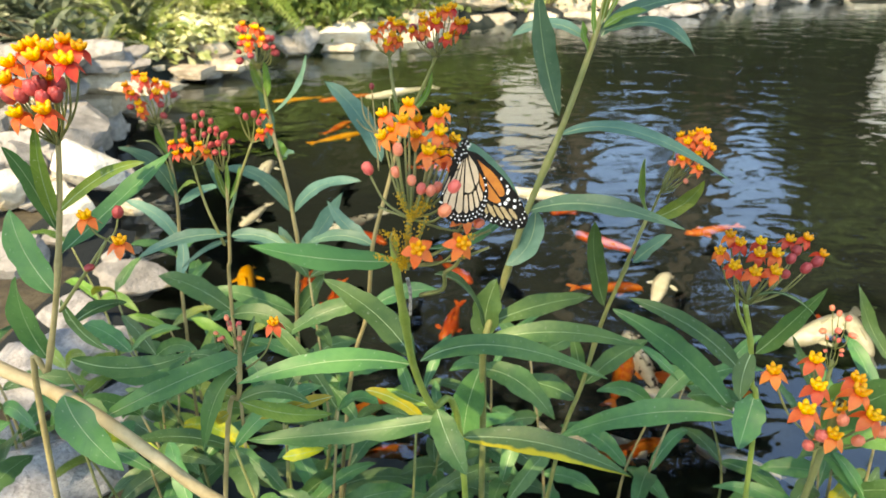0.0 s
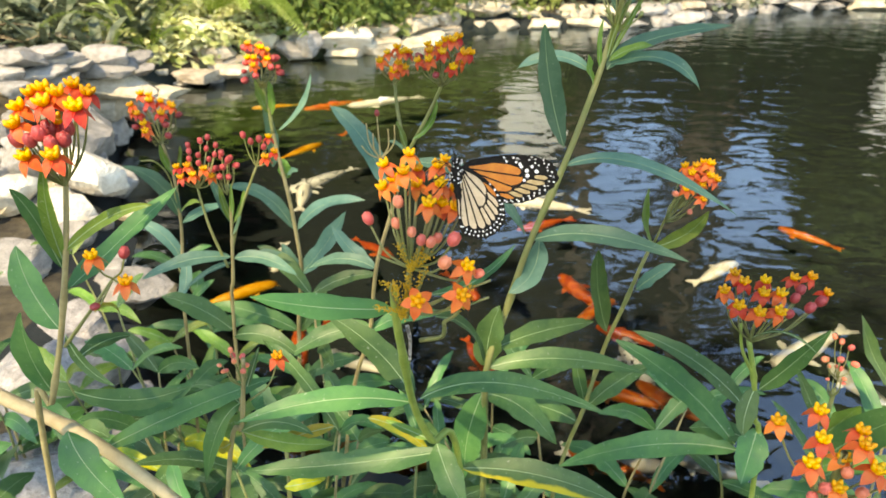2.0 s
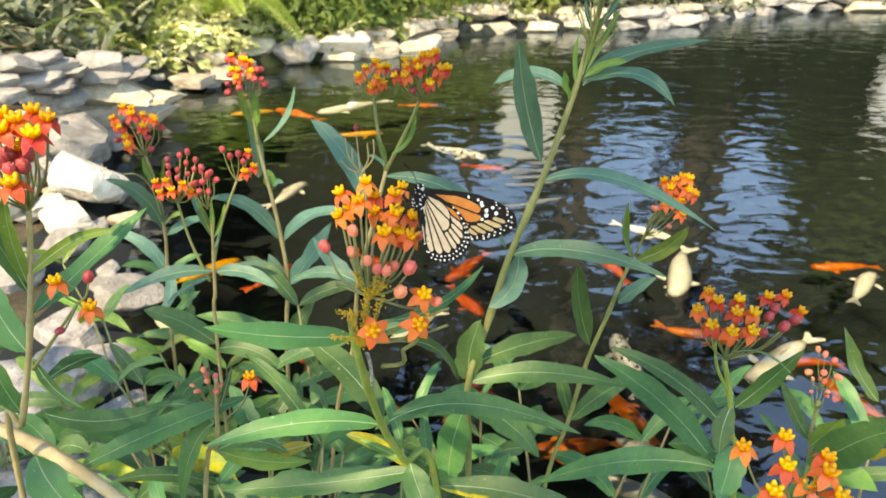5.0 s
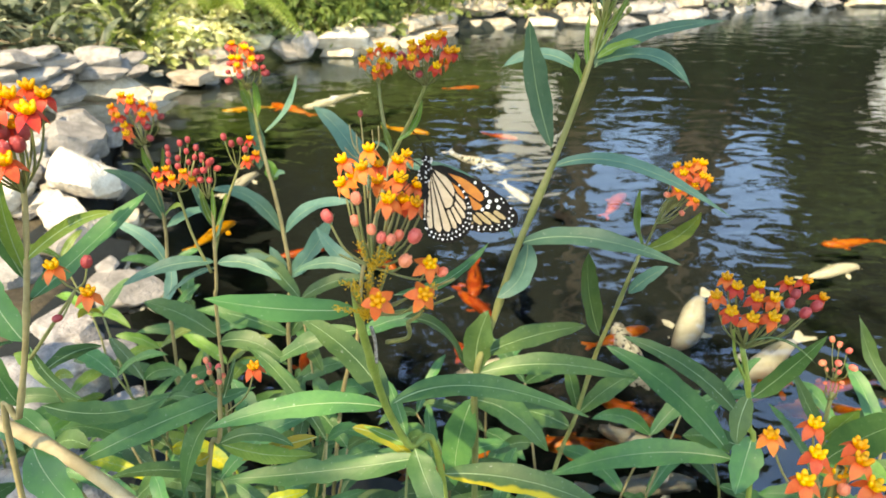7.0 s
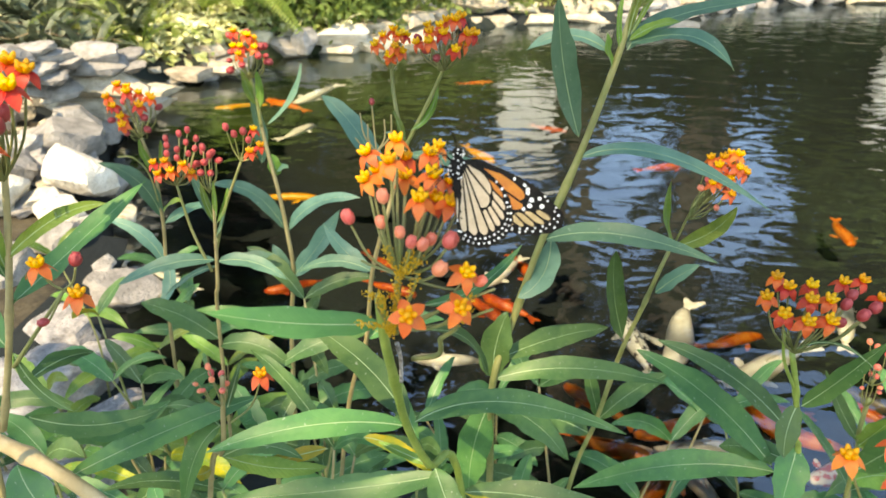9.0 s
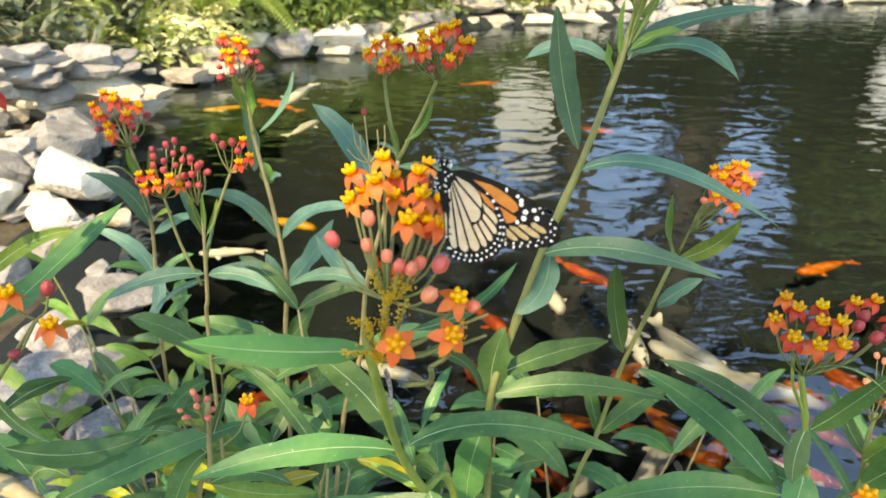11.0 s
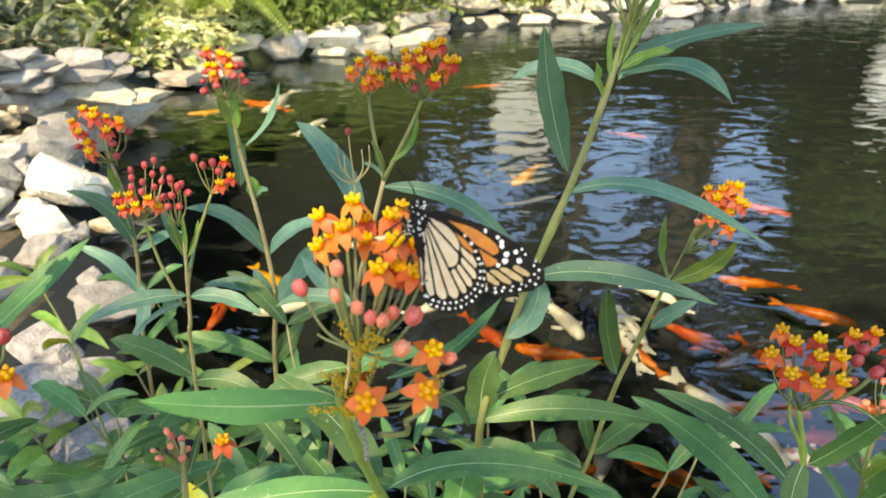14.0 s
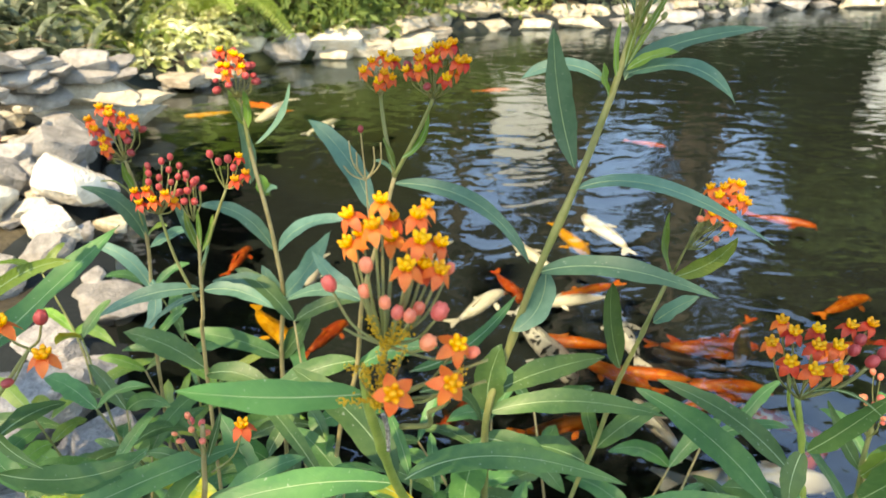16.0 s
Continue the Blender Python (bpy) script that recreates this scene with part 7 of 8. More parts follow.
stalk(bm, (0.1252, 0.5900, 1.0047), (0.1435, 0.5943, 1.0293), (0.001, 0, -0.001), 0.0006)
stalk(bm, (0.1252, 0.5900, 1.0047), (0.1206, 0.5946, 1.0151), (0.001, 0, -0.001), 0.0006)
stalk(bm, (0.1252, 0.5900, 1.0047), (0.1429, 0.5852, 1.0182), (0.001, 0, -0.001), 0.0006)
stalk(bm, (0.1252, 0.5900, 1.0047), (0.1203, 0.5815, 1.0435), (0.001, 0, -0.001), 0.0006)
stalk(bm, (0.1252, 0.5900, 1.0047), (0.1136, 0.5925, 1.0377), (0.001, 0, -0.001), 0.0006)
tip_head = part("bud_tip", bm, STEM, tall_plant, "tight tip of unopened green buds")
shared("bud", GREEN_BUD, tip_head, Matrix.Translation((0.1340, 0.5971, 1.0218)) @ aim((0.16, 0, 1)) @ Matrix.Scale(0.75, 4))
shared("bud", GREEN_BUD, tip_head, Matrix.Translation((0.1451, 0.6001, 1.0214)) @ aim((0.35, 0, 1)) @ Matrix.Scale(0.75, 4))
shared("bud", GREEN_BUD, tip_head, Matrix.Translation((0.1145, 0.6006, 1.0310)) @ aim((-0.18, 0, 1)) @ Matrix.Scale(0.75, 4))
shared("bud", GREEN_BUD, tip_head, Matrix.Translation((0.1318, 0.5807, 1.0186)) @ aim((0.18, 0, 1)) @ Matrix.Scale(0.75, 4))
shared("bud", GREEN_BUD, tip_head, Matrix.Translation((0.1260, 0.5911, 1.0398)) @ aim((0.07, 0, 1)) @ Matrix.Scale(0.75, 4))
shared("bud", GREEN_BUD, tip_head, Matrix.Translation((0.1268, 0.5832, 1.0485)) @ aim((0.13, 0, 1)) @ Matrix.Scale(0.75, 4))
shared("bud", GREEN_BUD, tip_head, Matrix.Translation((0.1233, 0.5964, 1.0157)) @ aim((-0.04, 0, 1)) @ Matrix.Scale(0.75, 4))
shared("bud", GREEN_BUD, tip_head, Matrix.Translation((0.1160, 0.5813, 1.0221)) @ aim((-0.11, 0, 1)) @ Matrix.Scale(0.75, 4))
shared("bud", GREEN_BUD, tip_head, Matrix.Translation((0.1274, 0.5780, 1.0452)) @ aim((0.16, 0, 1)) @ Matrix.Scale(0.75, 4))
shared("bud", GREEN_BUD, tip_head, Matrix.Translation((0.1367, 0.5832, 1.0419)) @ aim((0.31, 0, 1)) @ Matrix.Scale(0.75, 4))
shared("bud", GREEN_BUD, tip_head, Matrix.Translation((0.1433, 0.5849, 1.0190)) @ aim((0.37, 0, 1)) @ Matrix.Scale(0.75, 4))
shared("bud", GREEN_BUD, tip_head, Matrix.Translation((0.1435, 0.5943, 1.0293)) @ aim((0.36, 0, 1)) @ Matrix.Scale(0.75, 4))
shared("bud", GREEN_BUD, tip_head, Matrix.Translation((0.1206, 0.5946, 1.0151)) @ aim((-0.08, 0, 1)) @ Matrix.Scale(0.75, 4))
shared("bud", GREEN_BUD, tip_head, Matrix.Translation((0.1429, 0.5852, 1.0182)) @ aim((0.36, 0, 1)) @ Matrix.Scale(0.75, 4))
shared("bud", GREEN_BUD, tip_head, Matrix.Translation((0.1203, 0.5815, 1.0435)) @ aim((0.01, 0, 1)) @ Matrix.Scale(0.75, 4))
shared("bud", GREEN_BUD, tip_head, Matrix.Translation((0.1136, 0.5925, 1.0377)) @ aim((-0.16, 0, 1)) @ Matrix.Scale(0.75, 4))
leaf(small_plant, (-0.1909, 0.4400, 0.6982), (-0.1978, 0.4400, 0.6932), (-0.2037, 0.4400, 0.6920), 0.0123, mat=LEAF_YELLOW, label="yellowed dying leaf")
leaf(small_plant, (-0.1073, 0.4600, 0.6988), (-0.1373, 0.4600, 0.6893), (-0.1697, 0.4500, 0.6826), 0.0127, mat=LEAF_YELLOW, label="yellowed dying leaf")
leaf(small_plant, (-0.1486, 0.4300, 0.6588), (-0.1315, 0.4300, 0.6627), (-0.1146, 0.4400, 0.6590), 0.0114, mat=LEAF_YELLOW, label="yellowed dying leaf")
leaf(small_plant, (-0.0846, 0.5000, 0.6736), (-0.0538, 0.5000, 0.6602), (-0.0254, 0.5000, 0.6289), 0.0137, mat=LEAF_YELLOW, label="yellowed dying leaf")


# ---- butterfly ----
WING_BLACK = material("black_wing_scales", (0.006, 0.005, 0.0045), 0.8, (0.014, 0.012, 0.010), scale=400, spec=0.15)
WING_CREAM = material("cream_wing_scales", (0.52, 0.385, 0.245), 0.6, (0.62, 0.475, 0.32), scale=260, sub=0.15)
WING_ORANGE = material("orange_wing_scales", (0.54, 0.150, 0.010), 0.55, (0.64, 0.21, 0.016), scale=260, sub=0.2)
WING_WHITE = material("white_wing_spots", (0.78, 0.76, 0.72), 0.6, (0.85, 0.84, 0.80), scale=300)
WING_TAN = material("tan_wing_scales", (0.42, 0.28, 0.12), 0.6, (0.52, 0.37, 0.18), scale=260, sub=0.15)
MM = 0.00108


def reach(angle, outline):
    return float(np.interp(angle, [a for a, _ in outline], [r for _, r in outline]))


def wing_point(angle, r, y):
    """A point of a wing: degrees from the rear of the body (negative: towards its tail), millimetres from the hinge."""
    a = radians(angle)
    return Vector((r * math.cos(a) * MM, y, r * math.sin(a) * MM))


def wing(name, butterfly, outline, cells, dots, near, lift):
    """A thin black wing with coloured cells between its veins and white dots, on both faces. near: -1 for the right wing, 1 for the left."""
    bm = bmesh.new()
    lo, hi = outline[0][0], outline[-1][0]
    edge = [lo + (hi - lo) * k / 44 for k in range(45)]
    y0 = near * (0.0006 + lift)
    thick = 0.00016
    faces = []
    for s in (-1, 1):
        hub = bm.verts.new(wing_point(0, 0, y0 + s * thick))
        rim = [bm.verts.new(wing_point(a, reach(a, outline) * (1 + 0.012 * math.sin(a * 1.1)), y0 + s * thick)) for a in edge]
        for p, q in zip(rim, rim[1:]):
            bm.faces.new((hub, p, q) if s < 0 else (hub, q, p))
        faces.append((hub, rim))
    (h0, r0), (h1, r1) = faces
    loop0, loop1 = [h0, *r0], [h1, *r1]
    for k in range(len(loop0)):
        n = (k + 1) % len(loop0)
        bm.faces.new((loop0[k], loop0[n], loop1[n], loop1[k]))
    for a0, a1, f0, f1, outer, inner in cells:
        for s in (-1, 1):
            y = y0 + s * (thick + 0.00005)
            ring = []
            # the veins keep their breadth from the hinge to the rim
            for f, bulge, order in ((f1, 0.20, range(7)), (0.5 * (f0 + f1), 0, (6,)), (f0, -0.10, range(6, -1, -1)), (0.5 * (f0 + f1), 0, (0,))):
                for k in order:
                    r = reach(a0 + (a1 - a0) * k / 6, outline) * f * (1 - bulge * (k / 6 - 0.5) ** 2)
                    inset = min(math.degrees(0.36 / r), 0.42 * (a1 - a0))
                    ring.append(wing_point(a0 + inset + (a1 - a0 - 2 * inset) * k / 6, r, y))
            f = bm.faces.new([bm.verts.new(p) for p in (ring if s < 0 else ring[::-1])])
            f.material_index = outer if s == near else inner
    for a, fr, size in dots:
        for s in (-1, 1):
            c = wing_point(a, reach(a, outline) * fr, y0 + s * (thick + 0.00008))
            ring = [bm.verts.new(c + Vector((math.cos(k * 1.0472), 0, math.sin(k * 1.0472))) * size * MM) for k in range(6)]
            bm.faces.new(ring if s < 0 else ring[::-1]).material_index = 3
    ob = part(name, bm, [WING_BLACK, WING_CREAM, WING_ORANGE, WING_WHITE, WING_TAN], butterfly, smooth=False)
    return ob


HIND = [(-94, 13.0), (-90, 21.1), (-87.5, 26.8), (-84, 31.0), (-75, 33.6), (-67, 34.7), (-59, 34.4), (-52, 33.2), (-46.5, 31.4), (-41, 28.4), (-36, 25.2), (-31, 21.4), (-26, 16.6), (-20, 11.0), (-10, 6.4), (4, 4.0)]
FORE = [(-80, 12.9), (-65, 26.1), (-52.4, 35.1), (-42.4, 41.2), (-35.3, 45.2), (-30.5, 45.5), (-27, 43.2), (-23, 36.6), (-18.5, 28.2), (-14.5, 20.0), (-9, 11.5), (4, 5.0)]
HINGE = 0.0043


def butterfly_wings(body):
    # angle from, angle to, reach from, reach to, colour of the underside, colour of the upper side
    hind_cells = [(-92.6, -86.6, 0.10, 0.86, 1, 2), (-86.6, -79.0, 0.08, 0.865, 1, 2), (-79.0, -71.0, 0.10, 0.865, 1, 2), (-71.0, -63.0, 0.10, 0.865, 1, 2), (-63.0, -46.5, 0.12, 0.60, 1, 2), (-46.5, -25.0, 0.16, 0.585, 1, 2),
                  (-63.0, -57.4, 0.61, 0.865, 1, 2), (-57.4, -51.6, 0.62, 0.86, 1, 2), (-51.6, -45.6, 0.62, 0.86, 1, 2), (-45.6, -38.6, 0.61, 0.85, 1, 2), (-38.6, -29.0, 0.62, 0.84, 2, 2)]
    rows = [(a, f, 0.42) for f in (0.902, 0.958) for a in np.arange(-88, -38, 3.4)] + [(-38 + 3.6 * k, 0.90, 0.52) for k in range(4)]
    hind_dots = [(a + (1.7 if f > 0.93 else 0), f, s * (1 + 0.22 * math.sin(a))) for a, f, s in rows]
    fore_cells = [(-34.4, -17.6, 0.09, 0.63, 2, 2), (-46.4, -34.4, 0.08, 0.675, 2, 2), (-58.4, -46.4, 0.12, 0.70, 2, 2), (-74.0, -58.4, 0.20, 0.82, 2, 2),
                  (-61.0, -54.4, 0.73, 0.885, 2, 2), (-54.4, -49.2, 0.725, 0.885, 4, 2), (-49.2, -44.2, 0.715, 0.885, 4, 2), (-44.2, -39.6, 0.71, 0.89, 4, 2), (-39.6, -35.2, 0.715, 0.895, 4, 2), (-35.2, -31.2, 0.76, 0.895, 4, 2)]
    fore_dots = [(-29, 0.69, 0.95), (-33, 0.69, 1.0), (-25.6, 0.69, 0.85), (-37.4, 0.685, 0.75), (-23.2, 0.75, 0.85), (-25.6, 0.81, 0.8), (-29.2, 0.79, 0.95), (-21, 0.79, 0.65), (-19.5, 0.72, 0.5), (-18, 0.79, 0.45)]
    fore_dots += [(a, 0.955 + 0.010 * math.sin(a * 5), 0.42 + 0.09 * math.sin(a * 3)) for a in np.arange(-74, -20, 3.0)] + [(a + 1.6, 0.915, 0.40) for a in np.arange(-74, -26, 3.4)]
    return [wing("hindwing", body, HIND, hind_cells, hind_dots, -1, 0.0007), wing("forewing", body, FORE, fore_cells, fore_dots, -1, 0.0),
            wing("hindwing", body, HIND, hind_cells, hind_dots, 1, 0.0007), wing("forewing", body, FORE, fore_cells, fore_dots, 1, 0.0)]


def make_butterfly():
    fly = tagged(new("butterfly"), "orange, cream and black butterfly with white-spotted wing edges", "butterfly")
    fly.empty_display_size = 0.02
    bm = bmesh.new()
    blob(bm, (-0.0012, 0, 0.0005), (0.0036, 0.0030, 0.0054), u=12, v=9)
    line = spline([(-0.001, 0, -0.003), (0.0004, 0, -0.010), (0.002, 0, -0.017), (0.0032, 0, -0.0235)], 5)
    tube(bm, line, 0.0022, 0.0011, 10, swell=(0.2, 0.35, 0.5, 0.65, 0.8))
    part("body", bm, WING_BLACK, fly)
    bm = bmesh.new()
    blob(bm, (-0.0016, 0, 0.0070), (0.0026, 0.0026, 0.0023), u=10, v=8)
    for s in (-1, 1):
        blob(bm, (-0.0026, s * 0.0014, 0.0076), (0.0010, 0.0009, 0.0010), u=7, v=6)
    head = part("head", bm, WING_BLACK, fly)
    rng = random.Random(4)
    bm = bmesh.new()
    for k in range(64):
        a, z = rng.uniform(0, 6.28), rng.uniform(-0.0042, 0.0085)
        r = 0.0033 if z < 0.004 else 0.0026
        shape = math.sqrt(max(0.1, 1 - ((z - 0.0005) / 0.0056) ** 2)) if z < 0.0048 else math.sqrt(max(0.1, 1 - ((z - 0.0072) / 0.0022) ** 2))
        blob(bm, (-0.0013 + r * shape * math.cos(a) * 1.05, r * shape * math.sin(a), z), (0.00042, 0.00042, 0.00042), u=5, v=4)
    part("body_spots", bm, WING_WHITE, fly, "white spots on the black thorax and head")
    for s in (-1, 1):
        bm = bmesh.new()
        tube(bm, spline([(-0.002, s * 0.0008, 0.0088), (-0.004, s * 0.003, 0.014), (-0.008, s * 0.005, 0.0185)], 5), 0.00018, 0.00016, 5)
        blob(bm, (-0.0082, s * 0.0051, 0.0187), (0.00035, 0.00035, 0.0009), aim((-0.6, s * 0.3, 0.7)), u=6, v=5)
        part("antenna", bm, WING_BLACK, fly)
        for k, (z, drop) in enumerate(((0.003, 0.004), (0.0, -0.002), (-0.003, -0.006))):
            bm = bmesh.new()
            tube(bm, spline([(-0.003, s * 0.0015, z), (-0.007, s * 0.0035, z + drop * 0.3 + 0.0015), (-0.0115, s * 0.003, z + drop), (-0.0135, s * 0.002, z + drop - 0.001)], 4), 0.00026, 0.00016, 5)
            part("leg", bm, WING_BLACK, fly)
    bm = bmesh.new()
    tube(bm, spline([(-0.0035, 0, 0.0068), (-0.0075, 0, 0.0055), (-0.0105, 0, 0.0015)], 5), 0.0002, 0.00012, 5)
    part("proboscis", bm, WING_BLACK, fly)
    return fly, butterfly_wings(fly)


butterfly, wings = make_butterfly()


# ---- koi ----
def koi_material(name, ground, patch, cut, scale, third=None):
    """Scaly skin: a ground colour with large soft-edged patches, and small scale relief."""
    m = bpy.data.materials.new(name)
    m.use_nodes = True
    nodes, link = m.node_tree.nodes, m.node_tree.links.new
    skin = nodes["Principled BSDF"]
    skin.inputs["Roughness"].default_value = 0.35
    place, info, shift = nodes.new("ShaderNodeTexCoord"), nodes.new("ShaderNodeObjectInfo"), nodes.new("ShaderNodeVectorMath")
    link(place.outputs["Object"], shift.inputs[0])
    link(info.outputs["Random"], shift.inputs[1])
    spots, ramp = nodes.new("ShaderNodeTexNoise"), nodes.new("ShaderNodeValToRGB")
    spots.inputs["Scale"].default_value, spots.inputs["Detail"].default_value = scale, 2
    ramp.color_ramp.elements[0].position, ramp.color_ramp.elements[1].position = cut - 0.025, cut + 0.025
    ramp.color_ramp.elements[0].color, ramp.color_ramp.elements[1].color = (*ground, 1), (*patch, 1)
    link(shift.outputs[0], spots.inputs["Vector"])
    link(spots.outputs["Fac"], ramp.inputs["Fac"])
    shade = ramp.outputs["Color"]
    if third:
        more, mix, edge = nodes.new("ShaderNodeTexNoise"), nodes.new("ShaderNodeMix"), nodes.new("ShaderNodeMapRange")
        more.inputs["Scale"].default_value = scale * 2.2
        edge.inputs["From Min"].default_value, edge.inputs["From Max"].default_value = 0.57, 0.60
        mix.data_type = "RGBA"
        mix.inputs["B"].default_value = (*third, 1)
        link(shift.outputs[0], more.inputs["Vector"])
        link(more.outputs["Fac"], edge.inputs["Value"])
        link(edge.outputs["Result"], mix.inputs["Factor"])
        link(shade, mix.inputs["A"])
        shade = mix.outputs["Result"]
    link(shade, skin.inputs["Base Color"])
    cell, relief = nodes.new("ShaderNodeTexVoronoi"), nodes.new("ShaderNodeBump")
    cell.inputs["Scale"].default_value = 130
    relief.inputs["Strength"].default_value, relief.inputs["Distance"].default_value = 0.35, 0.001
    link(place.outputs["Object"], cell.inputs["Vector"])
    link(cell.outputs["Distance"], relief.inputs["Height"])
    link(relief.outputs["Normal"], skin.inputs["Normal"])
    return m


KOI = {"white": (koi_material("white_koi_skin", (0.78, 0.73, 0.65), (0.86, 0.83, 0.77), 0.5, 9), "pale white koi just below the water surface"),
       "orange": (koi_material("orange_koi_skin", (0.58, 0.11, 0.012), (0.70, 0.20, 0.03), 0.5, 9), "deep orange koi just below the water surface"),
       "red_white": (koi_material("patched_koi_skin", (0.80, 0.75, 0.70), (0.58, 0.08, 0.015), 0.5, 9), "white koi with large orange-red patches"),
       "black_white": (koi_material("spotted_koi_skin", (0.80, 0.78, 0.75), (0.72, 0.70, 0.67), 0.5, 8, (0.02, 0.02, 0.025)), "white koi with black spots"),
       "dark": (koi_material("dark_koi_skin", (0.05, 0.04, 0.035), (0.10, 0.075, 0.055), 0.5, 9), "dark brown koi just below the water surface"),
       "red": (koi_material("deep_red_koi_skin", (0.42, 0.055, 0.016), (0.55, 0.11, 0.025), 0.5, 9), "dull red koi some way below the surface"),
       "yellow": (koi_material("yellow_koi_skin", (0.68, 0.30, 0.02), (0.76, 0.38, 0.04), 0.5, 7), "golden yellow koi just below the water surface")}


def koi_meshes():
    """Body, tail and fins of a koi one metre long, swimming along +x, gently bent."""
    bend = lambda x: 0.035 * math.sin(x * 5.0)  # noqa: E731
    bm = bmesh.new()
    rings = []
    for i in range(15):
        u = i / 14
        x = 0.46 - 0.80 * u
        wide = 0.138 * (u + 0.03) ** 0.42 * (1 - 0.90 * u ** 1.35) ** 0.75 / 0.75
        high = wide * (1.12 - 0.1 * u)
        rings.append([bm.verts.new((x, bend(x) + wide * math.cos(a), high * math.sin(a) * (1.0 if math.sin(a) > 0 else 0.85))) for a in (2 * math.pi * k / 12 for k in range(12))])
    for a, b in zip(rings, rings[1:]):
        for k in range(12):
            bm.faces.new((a[k], b[k], b[(k + 1) % 12], a[(k + 1) % 12]))
    bm.faces.new(rings[0])
    bm.faces.new(rings[-1][::-1])
    for s in (-1, 1):
        blob(bm, (0.385, s * 0.062, 0.02), (0.012, 0.012, 0.012), u=7, v=5)
        tube(bm, spline([(0.455, s * 0.018, -0.012), (0.475, s * 0.03, -0.02), (0.48, s * 0.045, -0.028)], 3), 0.004, 0.002, 5)

    def fin(outline, thick=0.006):
        b2 = bmesh.new()
        top = [b2.verts.new(Vector(p) + Vector((0, 0, thick / 2))) for p in outline]
        low = [b2.verts.new(Vector(p) - Vector((0, 0, thick / 2))) for p in outline]
        b2.faces.new(top)
        b2.faces.new(low[::-1])
        for k in range(len(top)):
            b2.faces.new((top[k], low[k], low[(k + 1) % len(top)], top[(k + 1) % len(top)]))
        return b2
    tail = fin([(-0.02, 0.02, 0), (-0.10, 0.06, 0.005), (-0.19, 0.095, 0.01), (-0.21, 0.075, 0.01), (-0.15, 0.005, 0), (-0.20, -0.06, -0.01), (-0.18, -0.08, -0.01), (-0.10, -0.045, -0.005), (-0.02, -0.02, 0)])
    side = fin([(0.03, 0.0, 0), (0.00, 0.09, -0.01), (-0.06, 0.15, -0.015), (-0.10, 0.15, -0.02), (-0.09, 0.07, -0.01), (-0.04, 0.0, 0)])
    back = bmesh.new()
    tops = [(0.10, 0.0), (0.06, 0.065), (-0.04, 0.050), (-0.14, 0.038), (-0.17, 0.0)]
    for s in (-1, 1):
        f = [back.verts.new((x, bend(x) + s * 0.004, 0.08 * (1 - abs(x) * 1.2) + z)) for x, z in tops]
        back.faces.new(f if s > 0 else f[::-1])
    out = []
    for n, b in (("koi_body", bm), ("tail_fin", tail), ("side_fin", side), ("back_fin", back)):
        me = bpy.data.meshes.new(n)
        b.to_mesh(me)
        b.free()
        me.polygons.foreach_set("use_smooth", [n == "koi_body"] * len(me.polygons))
        out.append(me)
    return out


KOI_BODY, KOI_TAIL, KOI_SIDE, KOI_BACK = koi_meshes()
KOI_SKINS = {}
for kind_of, (skin, words) in KOI.items():
    KOI_SKINS[kind_of] = []
    for me in (KOI_BODY, KOI_TAIL, KOI_SIDE, KOI_BACK):
        own = me.copy()
        own.materials.append(skin)
        KOI_SKINS[kind_of].append(own)
SWIMS = []


def koi(kind_of, length, depth, way):
    """A koi that swims through the places in way: seconds, x, y, heading."""
    body, tail, side, back = KOI_SKINS[kind_of]
    fish = tagged(new("koi"), KOI[kind_of][1], "fish", "koi in the pond")
    fish.empty_display_size = 0.05
    size = Matrix.Scale(length, 4)
    shared("body", body, fish, size)
    fan = shared("tail_fin", tail, fish, pose(-0.33 * length, 0.035 * math.sin(-1.65) * length, 0) @ size)
    for s in (-1, 1):
        shared("side_fin", side, fish, pose(0.20 * length, s * 0.085 * length, -0.02 * length) @ size @ Matrix.Diagonal((0.8, 0.72 * s, 1, 1)))
    shared("back_fin", back, fish, size)
    SWIMS.append((fish, fan, length, depth, way))
    return fish


def swim(fish, fan, length, depth, way):
    """Glides through its places, turned as its way says, with a slow beat of the tail."""
    times = np.array([q[0] for q in way])
    def at(t):
        k = int(np.clip(np.searchsorted(times, t) - 1, 0, len(way) - 2))
        p = [np.array(way[int(np.clip(k + j, 0, len(way) - 1))][1:]) for j in (-1, 0, 1, 2)]
        h = times[k + 1] - times[k]
        u = (t - times[k]) / h
        before = (p[2] - p[0]) / (times[k + 1] - times[k - 1]) * h if k else p[2] - p[1]
        after = (p[3] - p[1]) / (times[k + 2] - times[k]) * h if k < len(way) - 2 else p[2] - p[1]
        return (2 * u**3 - 3 * u * u + 1) * p[1] + (u**3 - 2 * u * u + u) * before + (3 * u * u - 2 * u**3) * p[2] + (u**3 - u * u) * after
    rows, beats = [], []
    for k in range(33):
        t = k * 0.5
        x, y, heading = at(t)
        rows.append((t, pose(x, y, depth, 0, 0, heading)))
        beats.append((t, pose(-0.33 * length, 0.035 * math.sin(-1.65) * length, 0, 0, 0, 14 * math.sin(t * 3.1 + length * 90))))
    walk(fish, rows)
    walk(fan, beats)


